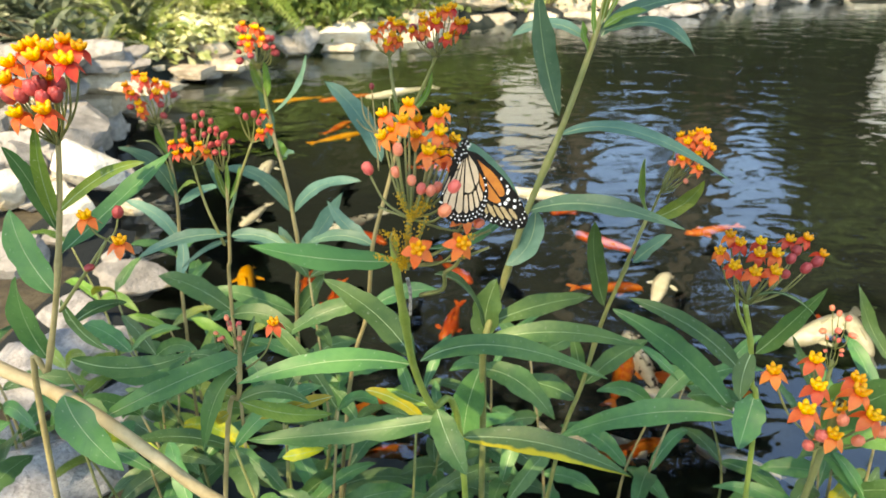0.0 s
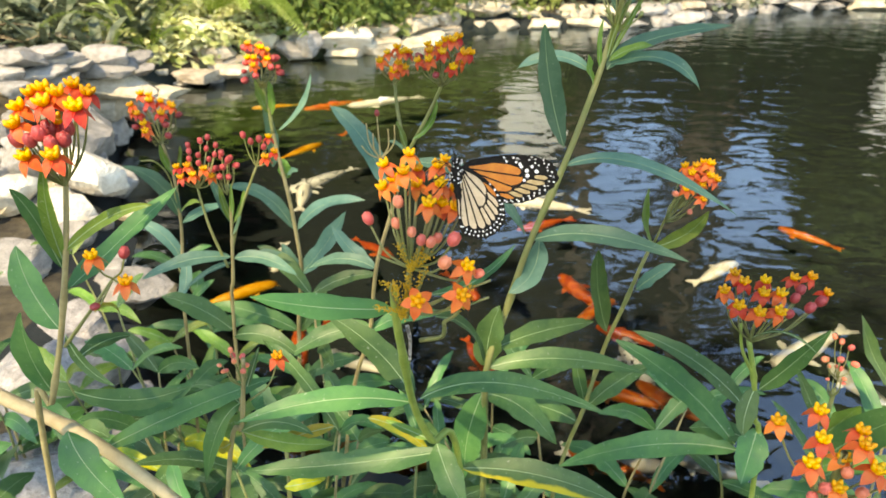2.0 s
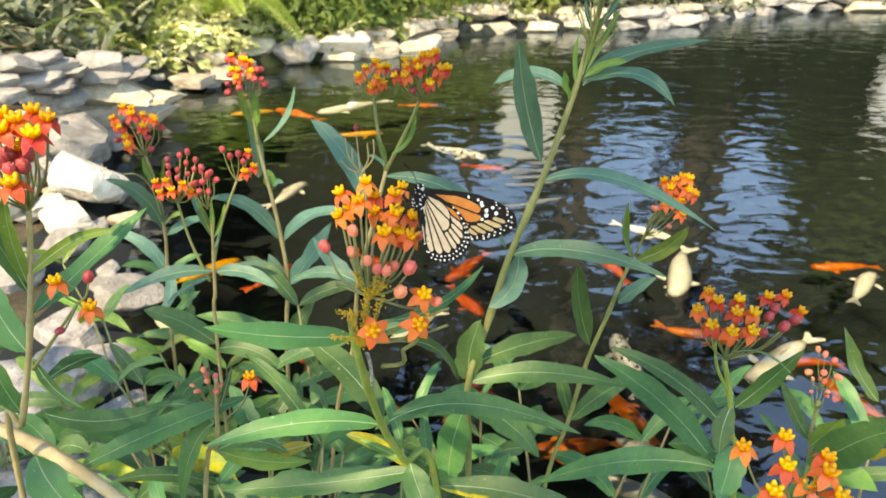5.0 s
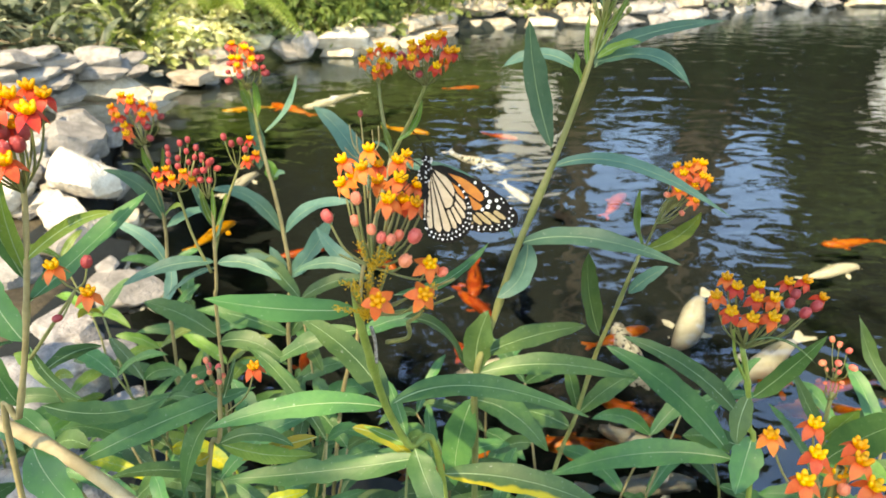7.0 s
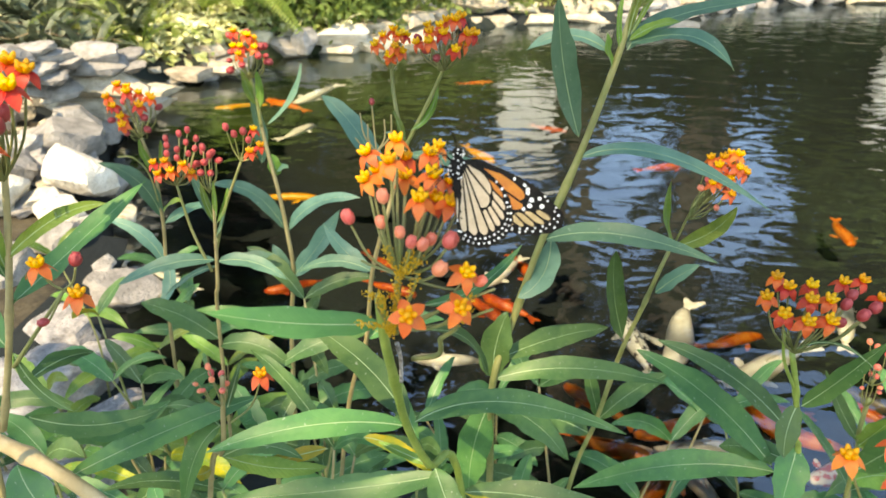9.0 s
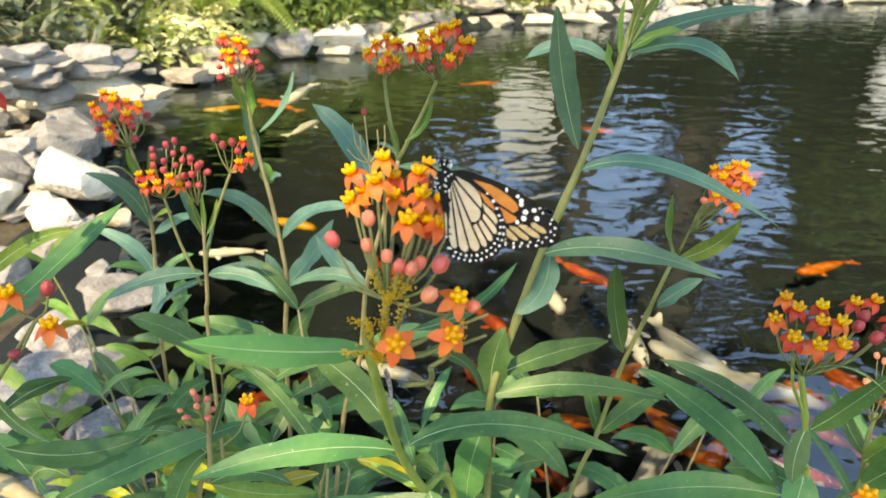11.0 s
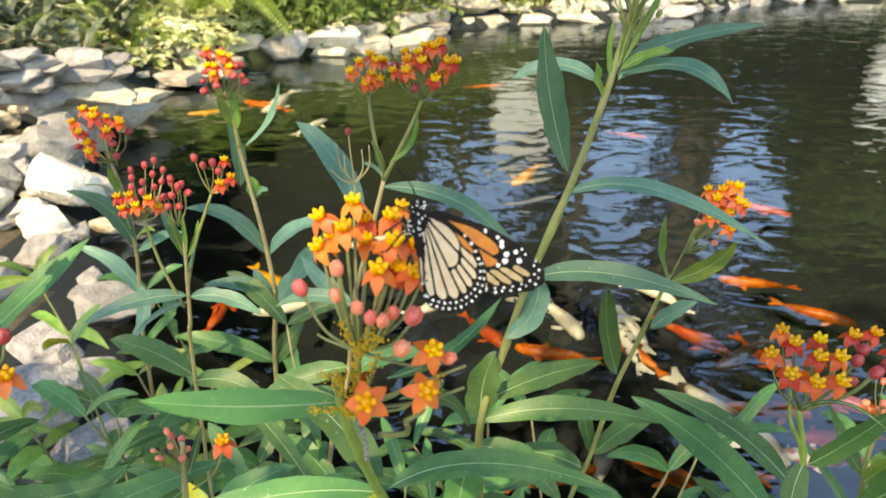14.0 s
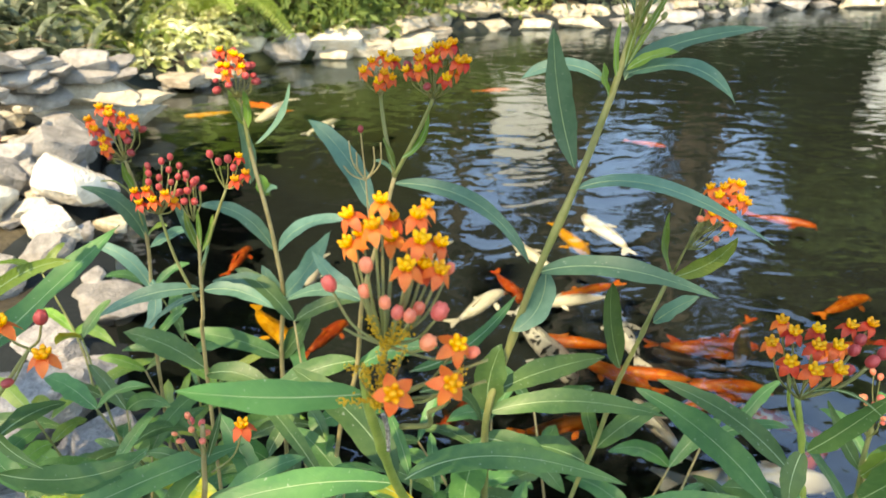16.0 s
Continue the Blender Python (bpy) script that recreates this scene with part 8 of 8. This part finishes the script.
koi("yellow", 0.29, -0.040, [(0, -0.542, 3.338, 28), (1.5, -0.688, 3.210, 41), (3, -0.719, 3.369, 60), (4, -0.579, 3.522, 34), (6.5, -0.274, 3.607, -33), (8, -0.019, 3.440, -18), (9, 0.158, 3.163, -66), (12.5, 0.215, 2.627, -54), (14, 0.392, 2.948, -125), (15, 0.439, 2.708, -151), (16, 0.472, 2.346, -79)])
koi("white", 0.30, -0.044, [(0, -0.799, 2.877, 86), (1.5, -0.620, 2.739, 88), (3, -0.596, 2.616, 81), (4, -0.516, 2.801, 54), (6.5, -0.890, 2.718, 82), (8, -0.775, 3.182, 36), (9, -0.759, 3.502, 59), (16, -0.631, 3.717, 59)])
koi("white", 0.22, -0.048, [(0, -0.731, 2.428, -112), (1.5, -0.640, 2.197, -87), (3, -0.442, 2.047, -117), (6.5, 0.142, 1.561, -152), (8, -0.006, 1.552, -180), (9, 0.009, 1.564, -189), (11.5, -0.178, 1.557, -210), (14, -0.458, 1.894, -169), (15, -0.391, 2.159, -138), (16, -0.420, 2.134, -103)])
koi("black_white", 0.38, -0.052, [(0, -0.367, 2.336, -143), (3, -0.556, 3.135, -121), (4, -0.072, 3.329, -45), (6.5, 0.137, 3.187, -46), (16, 0.287, 1.697, -77)])
koi("orange", 0.24, -0.056, [(0, 0.978, 2.284, -168), (1.5, 1.315, 2.381, -231), (3, 1.306, 2.132, -227), (4, 1.349, 2.077, -192), (8, 1.502, 2.323, -164), (9, 1.445, 2.333, -106), (11.5, 1.221, 2.041, -173), (12.5, 1.158, 2.057, -125), (14, 1.013, 2.010, -201), (15, 0.534, 2.011, -162), (16, 0.476, 1.993, -162)])
koi("orange", 0.23, -0.040, [(0, 0.502, 1.866, 352), (1.5, 0.365, 1.827, 398), (3, 0.655, 1.727, 373), (4, 0.719, 1.828, 309), (6.5, 0.765, 1.471, 383), (8, 0.883, 1.359, 357), (9, 0.737, 1.370, 271), (11.5, 0.819, 1.355, 319), (12.5, 0.812, 1.378, 299), (14, 0.778, 1.406, 343), (15, 0.714, 1.484, 332), (16, 0.712, 1.499, 348)])
koi("white", 0.25, -0.044, [(0, 0.661, 1.853, 57), (1.5, 0.850, 2.006, 41), (3, 0.982, 2.101, 13), (4, 1.064, 2.117, -23), (6.5, 0.301, 2.780, -65), (8, 0.424, 2.413, -93), (9, 0.183, 2.039, -132), (11.5, 0.361, 1.909, -72), (12.5, 0.382, 1.872, -66), (14, 0.360, 1.822, -76), (15, 0.358, 1.793, -165), (16, 0.416, 1.927, -178)])
koi("red", 0.22, -0.138, [(0, -0.460, 1.966, 83), (1.5, -0.411, 1.678, 83), (3, -0.507, 1.799, 128), (4, -0.582, 2.053, 71), (6.5, -0.581, 2.200, 27), (8, -0.376, 2.338, -16), (11.5, 0.320, 1.185, -71), (14, 0.910, 1.694, -71), (16, 0.891, 1.811, -133)])
koi("red", 0.22, -0.142, [(0, 0.015, 1.773, -111), (1.5, 0.068, 1.656, -66), (3, 0.138, 1.618, -124), (4, 0.199, 1.505, -210), (6.5, 0.036, 1.557, -245), (8, 0.238, 1.818, -245), (9, 0.192, 1.915, -227), (11.5, 0.074, 1.484, -257), (12.5, 0.044, 1.439, -222), (15, -0.381, 1.767, -305), (16, -0.347, 1.817, -305)])
koi("red", 0.28, -0.146, [(0, 0.592, 2.273, 137), (1.5, 0.398, 2.104, 115), (3, 0.612, 1.807, 101), (4, 0.592, 2.001, 116), (6.5, 0.670, 2.582, 68), (8, 0.862, 2.940, 29), (9, 1.017, 3.099, 10), (11.5, 1.399, 2.934, 19), (12.5, 1.369, 2.860, -31), (14, 1.299, 2.678, -40), (15, 1.315, 2.631, -34), (16, 1.365, 2.597, -34)])
koi("white", 0.23, -0.040, [(0, 0.573, 1.328, 159), (3, -0.535, 1.616, 143), (8, -0.889, 1.888, 138), (11.5, -0.703, 2.252, 189), (12.5, -0.679, 2.289, 212), (15, 0.058, 2.336, 200), (16, -0.017, 2.220, 241)])
koi("orange", 0.24, -0.044, [(0, 0.631, 1.387, 154), (1.5, 0.488, 1.401, 161), (3, 0.383, 1.370, 115), (4, 0.309, 1.252, 163), (6.5, 0.332, 1.248, 188), (8, 0.337, 1.171, 101), (9, 0.432, 1.120, 36), (11.5, 0.625, 1.252, 44), (14, 1.109, 1.824, -42), (15, 1.228, 1.810, 34), (16, 1.229, 1.884, 22)])
koi("orange", 0.24, -0.048, [(0, 0.444, 1.418, 58), (1.5, 0.362, 1.356, 121), (3, 1.073, 1.428, 107), (4, 1.056, 1.434, 83), (6.5, 1.009, 1.340, 154), (8, 0.680, 1.396, 213), (9, 0.534, 1.304, 191), (11.5, 0.226, 1.350, 162), (12.5, 0.236, 1.296, 129), (14, 0.313, 1.644, 157), (15, 0.314, 1.618, 208), (16, 0.377, 1.701, 160)])
koi("orange", 0.22, -0.052, [(0, 0.428, 1.174, -170), (1.5, 0.357, 1.129, -203), (4, 0.443, 1.344, -259), (6.5, 0.489, 1.341, -228), (8, 0.390, 1.348, -236), (9, 0.363, 1.387, -232), (11.5, 0.457, 1.471, -229), (12.5, 0.481, 1.621, -249), (14, 0.533, 1.648, -249), (16, 0.573, 1.555, -200)])
koi("white", 0.26, -0.056, [(0, 0.328, 1.193, 339), (3, 0.406, 1.170, 338), (4, 0.436, 1.132, 300), (6.5, 0.384, 1.120, 358), (8, 0.542, 1.139, 346), (9, 0.548, 1.233, 353), (11.5, 0.436, 1.242, 418), (12.5, 0.496, 1.616, 487), (14, 0.548, 1.778, 459), (15, 0.384, 2.033, 442), (16, 0.324, 2.226, 472)])
koi("white", 0.26, -0.040, [(0, 1.146, 1.588, 71), (1.5, 1.074, 1.405, 81), (3, 1.096, 1.535, 143), (4, 1.337, 1.816, 71), (6.5, 1.336, 2.103, 20), (8, 1.135, 1.779, 22), (9, 1.132, 1.710, 56), (11.5, 0.524, 1.545, 139), (12.5, 0.360, 1.598, 110), (14, 0.001, 1.909, 33), (15, 0.138, 1.954, 66), (16, 0.112, 1.888, 45)])
koi("red", 0.22, -0.134, [(0, 1.068, 1.689, -140), (1.5, 0.527, 1.741, -209), (4, 0.918, 1.705, -206), (6.5, 1.100, 1.535, -172), (11.5, 0.428, 1.331, -223), (12.5, 0.368, 1.304, -212), (14, 0.948, 1.372, -184), (16, 0.846, 1.293, -155)])
koi("yellow", 0.27, -0.048, [(0, -0.635, 1.896, 99), (3, -0.689, 1.924, 10), (6.5, -0.873, 2.249, 65), (8, -0.759, 2.533, 41), (9, -0.640, 2.663, -9), (16, -0.500, 1.799, -59)])
koi("orange", 0.22, -0.052, [(0, -0.227, 1.278, 39), (4, -0.208, 1.234, -16), (6.5, 0.382, 1.655, 24), (8, 0.708, 1.633, 9), (9, 0.781, 1.651, 11), (11.5, 0.348, 1.437, 37), (12.5, 0.242, 1.154, 13), (16, 0.269, 1.361, 6)])
koi("white", 0.38, -0.056, [(0, 0.422, 2.607, 152), (1.5, 0.342, 2.649, 152), (3, 0.552, 2.507, 168), (4, 0.813, 2.303, 233), (6.5, 0.753, 1.832, 240), (8, 0.725, 1.715, 225), (9, 0.659, 1.695, 241), (11.5, 0.665, 1.598, 294), (12.5, 0.648, 1.553, 274), (14, 0.684, 1.385, 290), (15, 0.667, 1.294, 296), (16, 0.660, 1.192, 351)])
koi("red", 0.26, -0.130, [(0, 0.531, 2.575, -156), (1.5, 0.448, 2.539, -156), (3, 0.231, 2.417, -159), (4, 0.123, 2.301, -149), (6.5, 0.089, 2.091, -107), (8, 0.183, 2.115, -86), (11.5, 0.525, 2.118, -54), (12.5, 0.641, 1.941, -64), (14, 0.736, 1.792, -53), (15, 0.777, 1.769, -12), (16, 0.797, 1.754, -11)])
koi("orange", 0.39, -0.044, [(0, -0.569, 4.102, 203), (3, -0.735, 4.031, 203), (4, -0.822, 3.955, 142), (16, -1.018, 4.109, 142)])
koi("yellow", 0.30, -0.048, [(0, -0.876, 4.058, -166), (3, -1.051, 4.016, -166), (16, -1.293, 3.957, -166)])
koi("orange", 0.25, -0.052, [(0, -0.560, 3.525, 59), (3, -0.468, 3.680, 59), (4, -0.346, 3.903, 0), (6.5, 0.097, 4.458, 6), (16, 0.346, 4.485, 6)])
koi("white", 0.49, -0.056, [(0, -0.272, 4.226, 206), (4, -0.489, 4.123, 206), (11.5, -0.886, 4.298, 255), (16, -0.949, 4.056, 255)])
koi("red", 0.22, -0.130, [(0, -0.062, 3.022, 351), (4, 0.175, 2.983, 351), (6.5, 0.250, 3.538, 327), (11.5, 0.859, 3.649, 327), (16, 1.068, 3.513, 327)])
koi("red", 0.22, -0.134, [(0, -0.357, 1.897, -101), (8, -0.404, 1.651, -101), (9, -0.497, 2.032, -162), (11.5, -0.461, 1.411, -145), (12.5, -0.556, 1.475, -214), (14, -0.689, 1.942, -281), (15, -0.704, 1.998, -312), (16, -0.725, 2.286, -283)])
koi("orange", 0.24, -0.048, [(0, -0.175, 1.139, 12), (8, 0.070, 1.189, 12), (9, 0.360, 1.237, -33), (11.5, 0.549, 1.308, -72), (12.5, 0.541, 1.286, -71), (14, 0.454, 1.233, -42), (15, 0.541, 1.320, -36), (16, 0.690, 1.666, -22)])
koi("white", 0.22, -0.052, [(0, 0.644, 1.120, 143), (8, 0.443, 1.252, 143), (9, 0.527, 1.124, 98), (11.5, 0.243, 1.154, 26), (16, 0.509, 1.357, 102)])
koi("white", 0.35, -0.056, [(0, 1.077, 1.649, -155), (9, 0.849, 1.544, -155), (11.5, 0.804, 1.456, -232), (12.5, 0.741, 1.652, -249), (14, 0.657, 2.002, -245), (15, 0.656, 2.260, -259), (16, 0.618, 2.412, -256)])
koi("red", 0.22, -0.130, [(0, 0.029, 2.067, 297), (12.5, 0.141, 1.844, 297), (14, 0.131, 1.835, 299), (15, 0.108, 1.876, 222), (16, 0.053, 1.487, 227)])
koi("red", 0.22, -0.134, [(0, -0.294, 2.336, 311), (12.5, -0.129, 2.148, 311), (15, 0.254, 2.201, 294), (16, 0.226, 2.102, 285)])
koi("black_white", 0.30, -0.048, [(0, 0.511, 1.487, 88), (16, 0.520, 1.737, 88)])
koi("dark", 0.24, -0.068, [(0, 1.711, 1.637, 131), (9, 1.061, 1.387, 131), (11.5, 0.611, 1.287, 131), (14, 0.693, 1.455, 138), (15, 0.759, 1.590, 168), (16, 0.686, 1.624, 148)])
koi("orange", 0.24, -0.076, [(0, 1.891, 1.654, 125), (9, 1.241, 1.404, 125), (11.5, 0.791, 1.304, 125), (12.5, 0.793, 1.189, 135), (14, 0.945, 1.528, 99), (15, 0.728, 1.334, 130), (16, 0.715, 1.469, 188)])
koi("red", 0.24, -0.084, [(0, 2.111, 1.724, 120), (6.5, 1.461, 1.474, 120), (9, 1.011, 1.374, 120), (11.5, 1.063, 1.507, 111), (12.5, 1.019, 1.414, 111), (14, 1.033, 1.446, 139), (15, 1.054, 1.549, 130), (16, 1.121, 1.683, 195)])
koi("orange", 0.24, -0.068, [(0, 1.932, 1.618, 144), (6.5, 1.282, 1.368, 144), (9, 0.832, 1.268, 144), (11.5, 0.928, 1.421, 111), (14, 0.622, 1.281, 128), (15, 0.624, 1.250, 149), (16, 0.472, 1.566, 135)])
koi("dark", 0.24, -0.076, [(0, 1.930, 2.002, -151), (11.5, 1.280, 1.752, -151), (14, 0.830, 1.652, -151), (15, 0.851, 1.633, -211), (16, 0.852, 1.705, -123)])
koi("red_white", 0.24, -0.084, [(0, 1.969, 1.547, -160), (6.5, 1.319, 1.297, -160), (9, 0.869, 1.197, -160), (11.5, 0.767, 1.207, -229), (12.5, 0.747, 1.267, -244), (14, 0.884, 1.266, -196), (15, 0.912, 1.400, -238), (16, 0.838, 1.384, -220)])


# ---- movement ----
def motions():
    for one in SWIMS:
        swim(*one)
    root = float(ground_height(0.03, 0.56))
    # the flowering milkweed sways about its root
    walk(main_plant, [
        (0, pose(0.030, 0.560, root, 0.11, -0.05, 0)),
        (0.5, pose(0.030, 0.560, root, 0.51, -0.38, 0)),
        (1, pose(0.030, 0.560, root, 0.42, 0.23, 0)),
        (1.5, pose(0.030, 0.560, root, 0.30, -0.32, 0)),
        (2, pose(0.030, 0.560, root, 0.16, -0.27, 0)),
        (2.5, pose(0.030, 0.560, root, 0.10, -0.22, 0)),
        (3, pose(0.030, 0.560, root, -0.07, -0.47, 0)),
        (3.5, pose(0.030, 0.560, root, 0.00, 0.00, 0)),
        (4, pose(0.030, 0.560, root, 0.23, -0.15, 0)),
        (6.5, pose(0.030, 0.560, root, 0.21, -0.53, 0)),
        (7, pose(0.030, 0.560, root, -0.35, -0.68, 0)),
        (7.5, pose(0.030, 0.560, root, -0.01, -0.95, 0)),
        (8, pose(0.030, 0.560, root, -0.16, -0.43, 0)),
        (8.5, pose(0.030, 0.560, root, -0.15, -0.96, 0)),
        (9, pose(0.030, 0.560, root, 0.08, -0.63, 0)),
        (11.5, pose(0.030, 0.560, root, -0.25, -0.71, 0)),
        (12, pose(0.030, 0.560, root, 0.10, -0.55, 0)),
        (12.5, pose(0.030, 0.560, root, 0.35, -0.98, 0)),
        (13, pose(0.030, 0.560, root, -0.50, -0.72, 0)),
        (13.5, pose(0.030, 0.560, root, 0.24, -0.95, 0)),
        (14, pose(0.030, 0.560, root, -0.31, -0.71, 0)),
        (14.5, pose(0.030, 0.560, root, -0.05, -0.75, 0)),
        (15, pose(0.030, 0.560, root, 0.10, -0.65, 0)),
        (15.5, pose(0.030, 0.560, root, 0.13, -0.63, 0)),
        (16, pose(0.030, 0.560, root, 0.20, -0.61, 0)),
    ])
    # the butterfly feeds, flutters and flies off
    walk(butterfly, [
        (0, pose(-0.0025, 0.3209, 0.9649, -28.8, 28.4, -9.8)),
        (0.2, pose(-0.0040, 0.3207, 0.9652, -29.1, 25.6, -10.6)),
        (0.4, pose(-0.0030, 0.3202, 0.9672, -24.4, -13.2, -18.2)),
        (0.5, pose(-0.0127, 0.3209, 0.9792, -22.1, -19.2, -17.8)),
        (0.6, pose(-0.0160, 0.3203, 0.9816, -22.1, -19.1, -17.8)),
        (0.8, pose(-0.0081, 0.3201, 0.9809, -22.9, -15.6, -23.8)),
        (1, pose(-0.0015, 0.3202, 0.9797, -24.5, -12.3, -20.7)),
        (1.2, pose(-0.0051, 0.3201, 0.9888, -23.4, -14.9, -21.8)),
        (1.5, pose(-0.0084, 0.3194, 0.9887, -22.8, -15.8, -23.7)),
        (1.7, pose(-0.0089, 0.3206, 0.9779, -24.8, -2.3, -8.1)),
        (2, pose(-0.0073, 0.3210, 0.9820, -26.7, 3.0, 2.1)),
        (2.5, pose(-0.0061, 0.3223, 0.9823, -26.9, 2.6, 3.0)),
        (2.8, pose(-0.0064, 0.3209, 0.9836, -26.8, 2.4, 2.0)),
        (3, pose(-0.0090, 0.3190, 0.9862, -23.3, -2.0, -11.2)),
        (3.2, pose(-0.0044, 0.3209, 0.9859, -27.1, 1.1, 3.8)),
        (3.5, pose(-0.0003, 0.3211, 0.9826, -26.9, 1.9, 2.9)),
        (4, pose(-0.0026, 0.3228, 0.9828, -26.9, -1.1, 2.9)),
        (6.5, pose(-0.0067, 0.3221, 0.9809, -26.8, -1.1, -7.2)),
        (7, pose(-0.0090, 0.3209, 0.9848, -27.4, 1.6, -10.8)),
        (7.5, pose(-0.0137, 0.3218, 0.9802, -27.2, 1.6, -6.3)),
        (8, pose(-0.0070, 0.3228, 0.9813, -27.2, 1.7, -4.1)),
        (8.5, pose(-0.0145, 0.3218, 0.9823, -27.2, 1.5, -4.1)),
        (9, pose(-0.0113, 0.3205, 0.9801, -27.4, 3.4, -5.1)),
        (11.5, pose(-0.0137, 0.3222, 0.9868, -27.3, 1.7, -4.5)),
        (12, pose(-0.0117, 0.3213, 0.9827, -27.4, 5.8, -3.3)),
        (12.5, pose(-0.0197, 0.3201, 0.9833, -27.3, 0.8, -4.1)),
        (13, pose(-0.0144, 0.3220, 0.9907, -27.2, -3.4, -1.9)),
        (13.5, pose(-0.0172, 0.3217, 0.9822, -27.3, 1.7, -2.4)),
        (14, pose(-0.0128, 0.3213, 0.9902, -27.3, 1.0, -2.1)),
        (14.5, pose(-0.0121, 0.3205, 0.9889, -27.3, -0.1, -1.6)),
        (14.7, pose(-0.0115, 0.3206, 0.9826, -27.5, 2.7, -4.4)),
        (14.8, pose(-0.0119, 0.3207, 0.9813, -27.4, 3.6, -2.6)),
        (14.9, pose(-0.0121, 0.3201, 0.9932, -24.0, -14.0, -20.8)),
        (14.96, pose(-0.0213, 0.3202, 1.0480, -23.7, -14.9, -20.5)),
        (15, pose(-0.0234, 0.3201, 1.0621, -22.8, -16.5, -22.0)),
        (15.04, pose(-0.0245, 0.3202, 1.0727, -22.2, -18.2, -21.3)),
        (15.1, pose(-0.0300, 0.3967, 1.2606, -25.6, -17.8, -3.0)),
        (15.3, pose(-0.0964, 0.4565, 1.4413, -22.2, -21.8, -12.7)),
        (16, pose(-0.3417, 0.6665, 2.0780, -22.0, -21.9, -12.7)),
    ])
    # seconds, degrees that the right and the left wings are open, degrees that the forewings are drawn ahead
    beats = [
        (0, 4, 6, 9), (0.2, 6, 10, 10), (0.4, 14, 44, 11), (0.467, 4, 20, 12), (0.5, 16, 46, 17), (0.533, 34, 66, 21), (0.6, 18, 48, 17), (0.8, 18, 48, 13), (0.967, 38, 66, 14), (1, 22, 46, 10), (1.033, 6, 22, 8), (1.2, 16, 50, 13),
    (1.467, 4, 26, 8), (1.5, 18, 52, 13), (1.533, 34, 70, 17), (1.7, 10, 30, 22), (2, 4, 5, 28), (2.5, 3, 4, 28), (2.8, 3, 4, 25), (3, 10, 18, 25), (3.2, 4, 8, 26), (3.5, 2, 4, 19),
    (4, 3, 5, 17), (6.5, 2, 3, 4), (7, 2, 3, 4), (7.5, 2, 3, 4), (8, 2, 3, 4), (8.5, 2, 3, 4), (9, 2, 3, 4), (11.5, 2, 3, 4),
    (12, 4, 6, 5), (12.5, 2, 3, 4), (13, 2, 3, 4), (13.5, 2, 3, 4), (14, 2, 3, 4), (14.5, 2, 3, 4), (14.7, 6, 8, 5), (14.8, 12, 18, 6),
    (14.9, 20, 48, 14), (14.96, 18, 52, 14), (15, 16, 54, 14), (15.04, 22, 54, 14), (15.1, 30, 45, 10), (15.3, 40, 60, 10), (16, 30, 50, 10),
    ]
    for one, side, ahead in zip(wings, (-1, -1, 1, 1), (0, 1, 0, 1)):
        walk(one, [(t, pose(0, 0, HINGE, 0, -lead * ahead * (1 if side < 0 else 1 + far / 24), side * ((max(near, 1.5 * far) if ahead and far > 40 else near) if side < 0 else far))) for t, near, far, lead in beats])


motions()
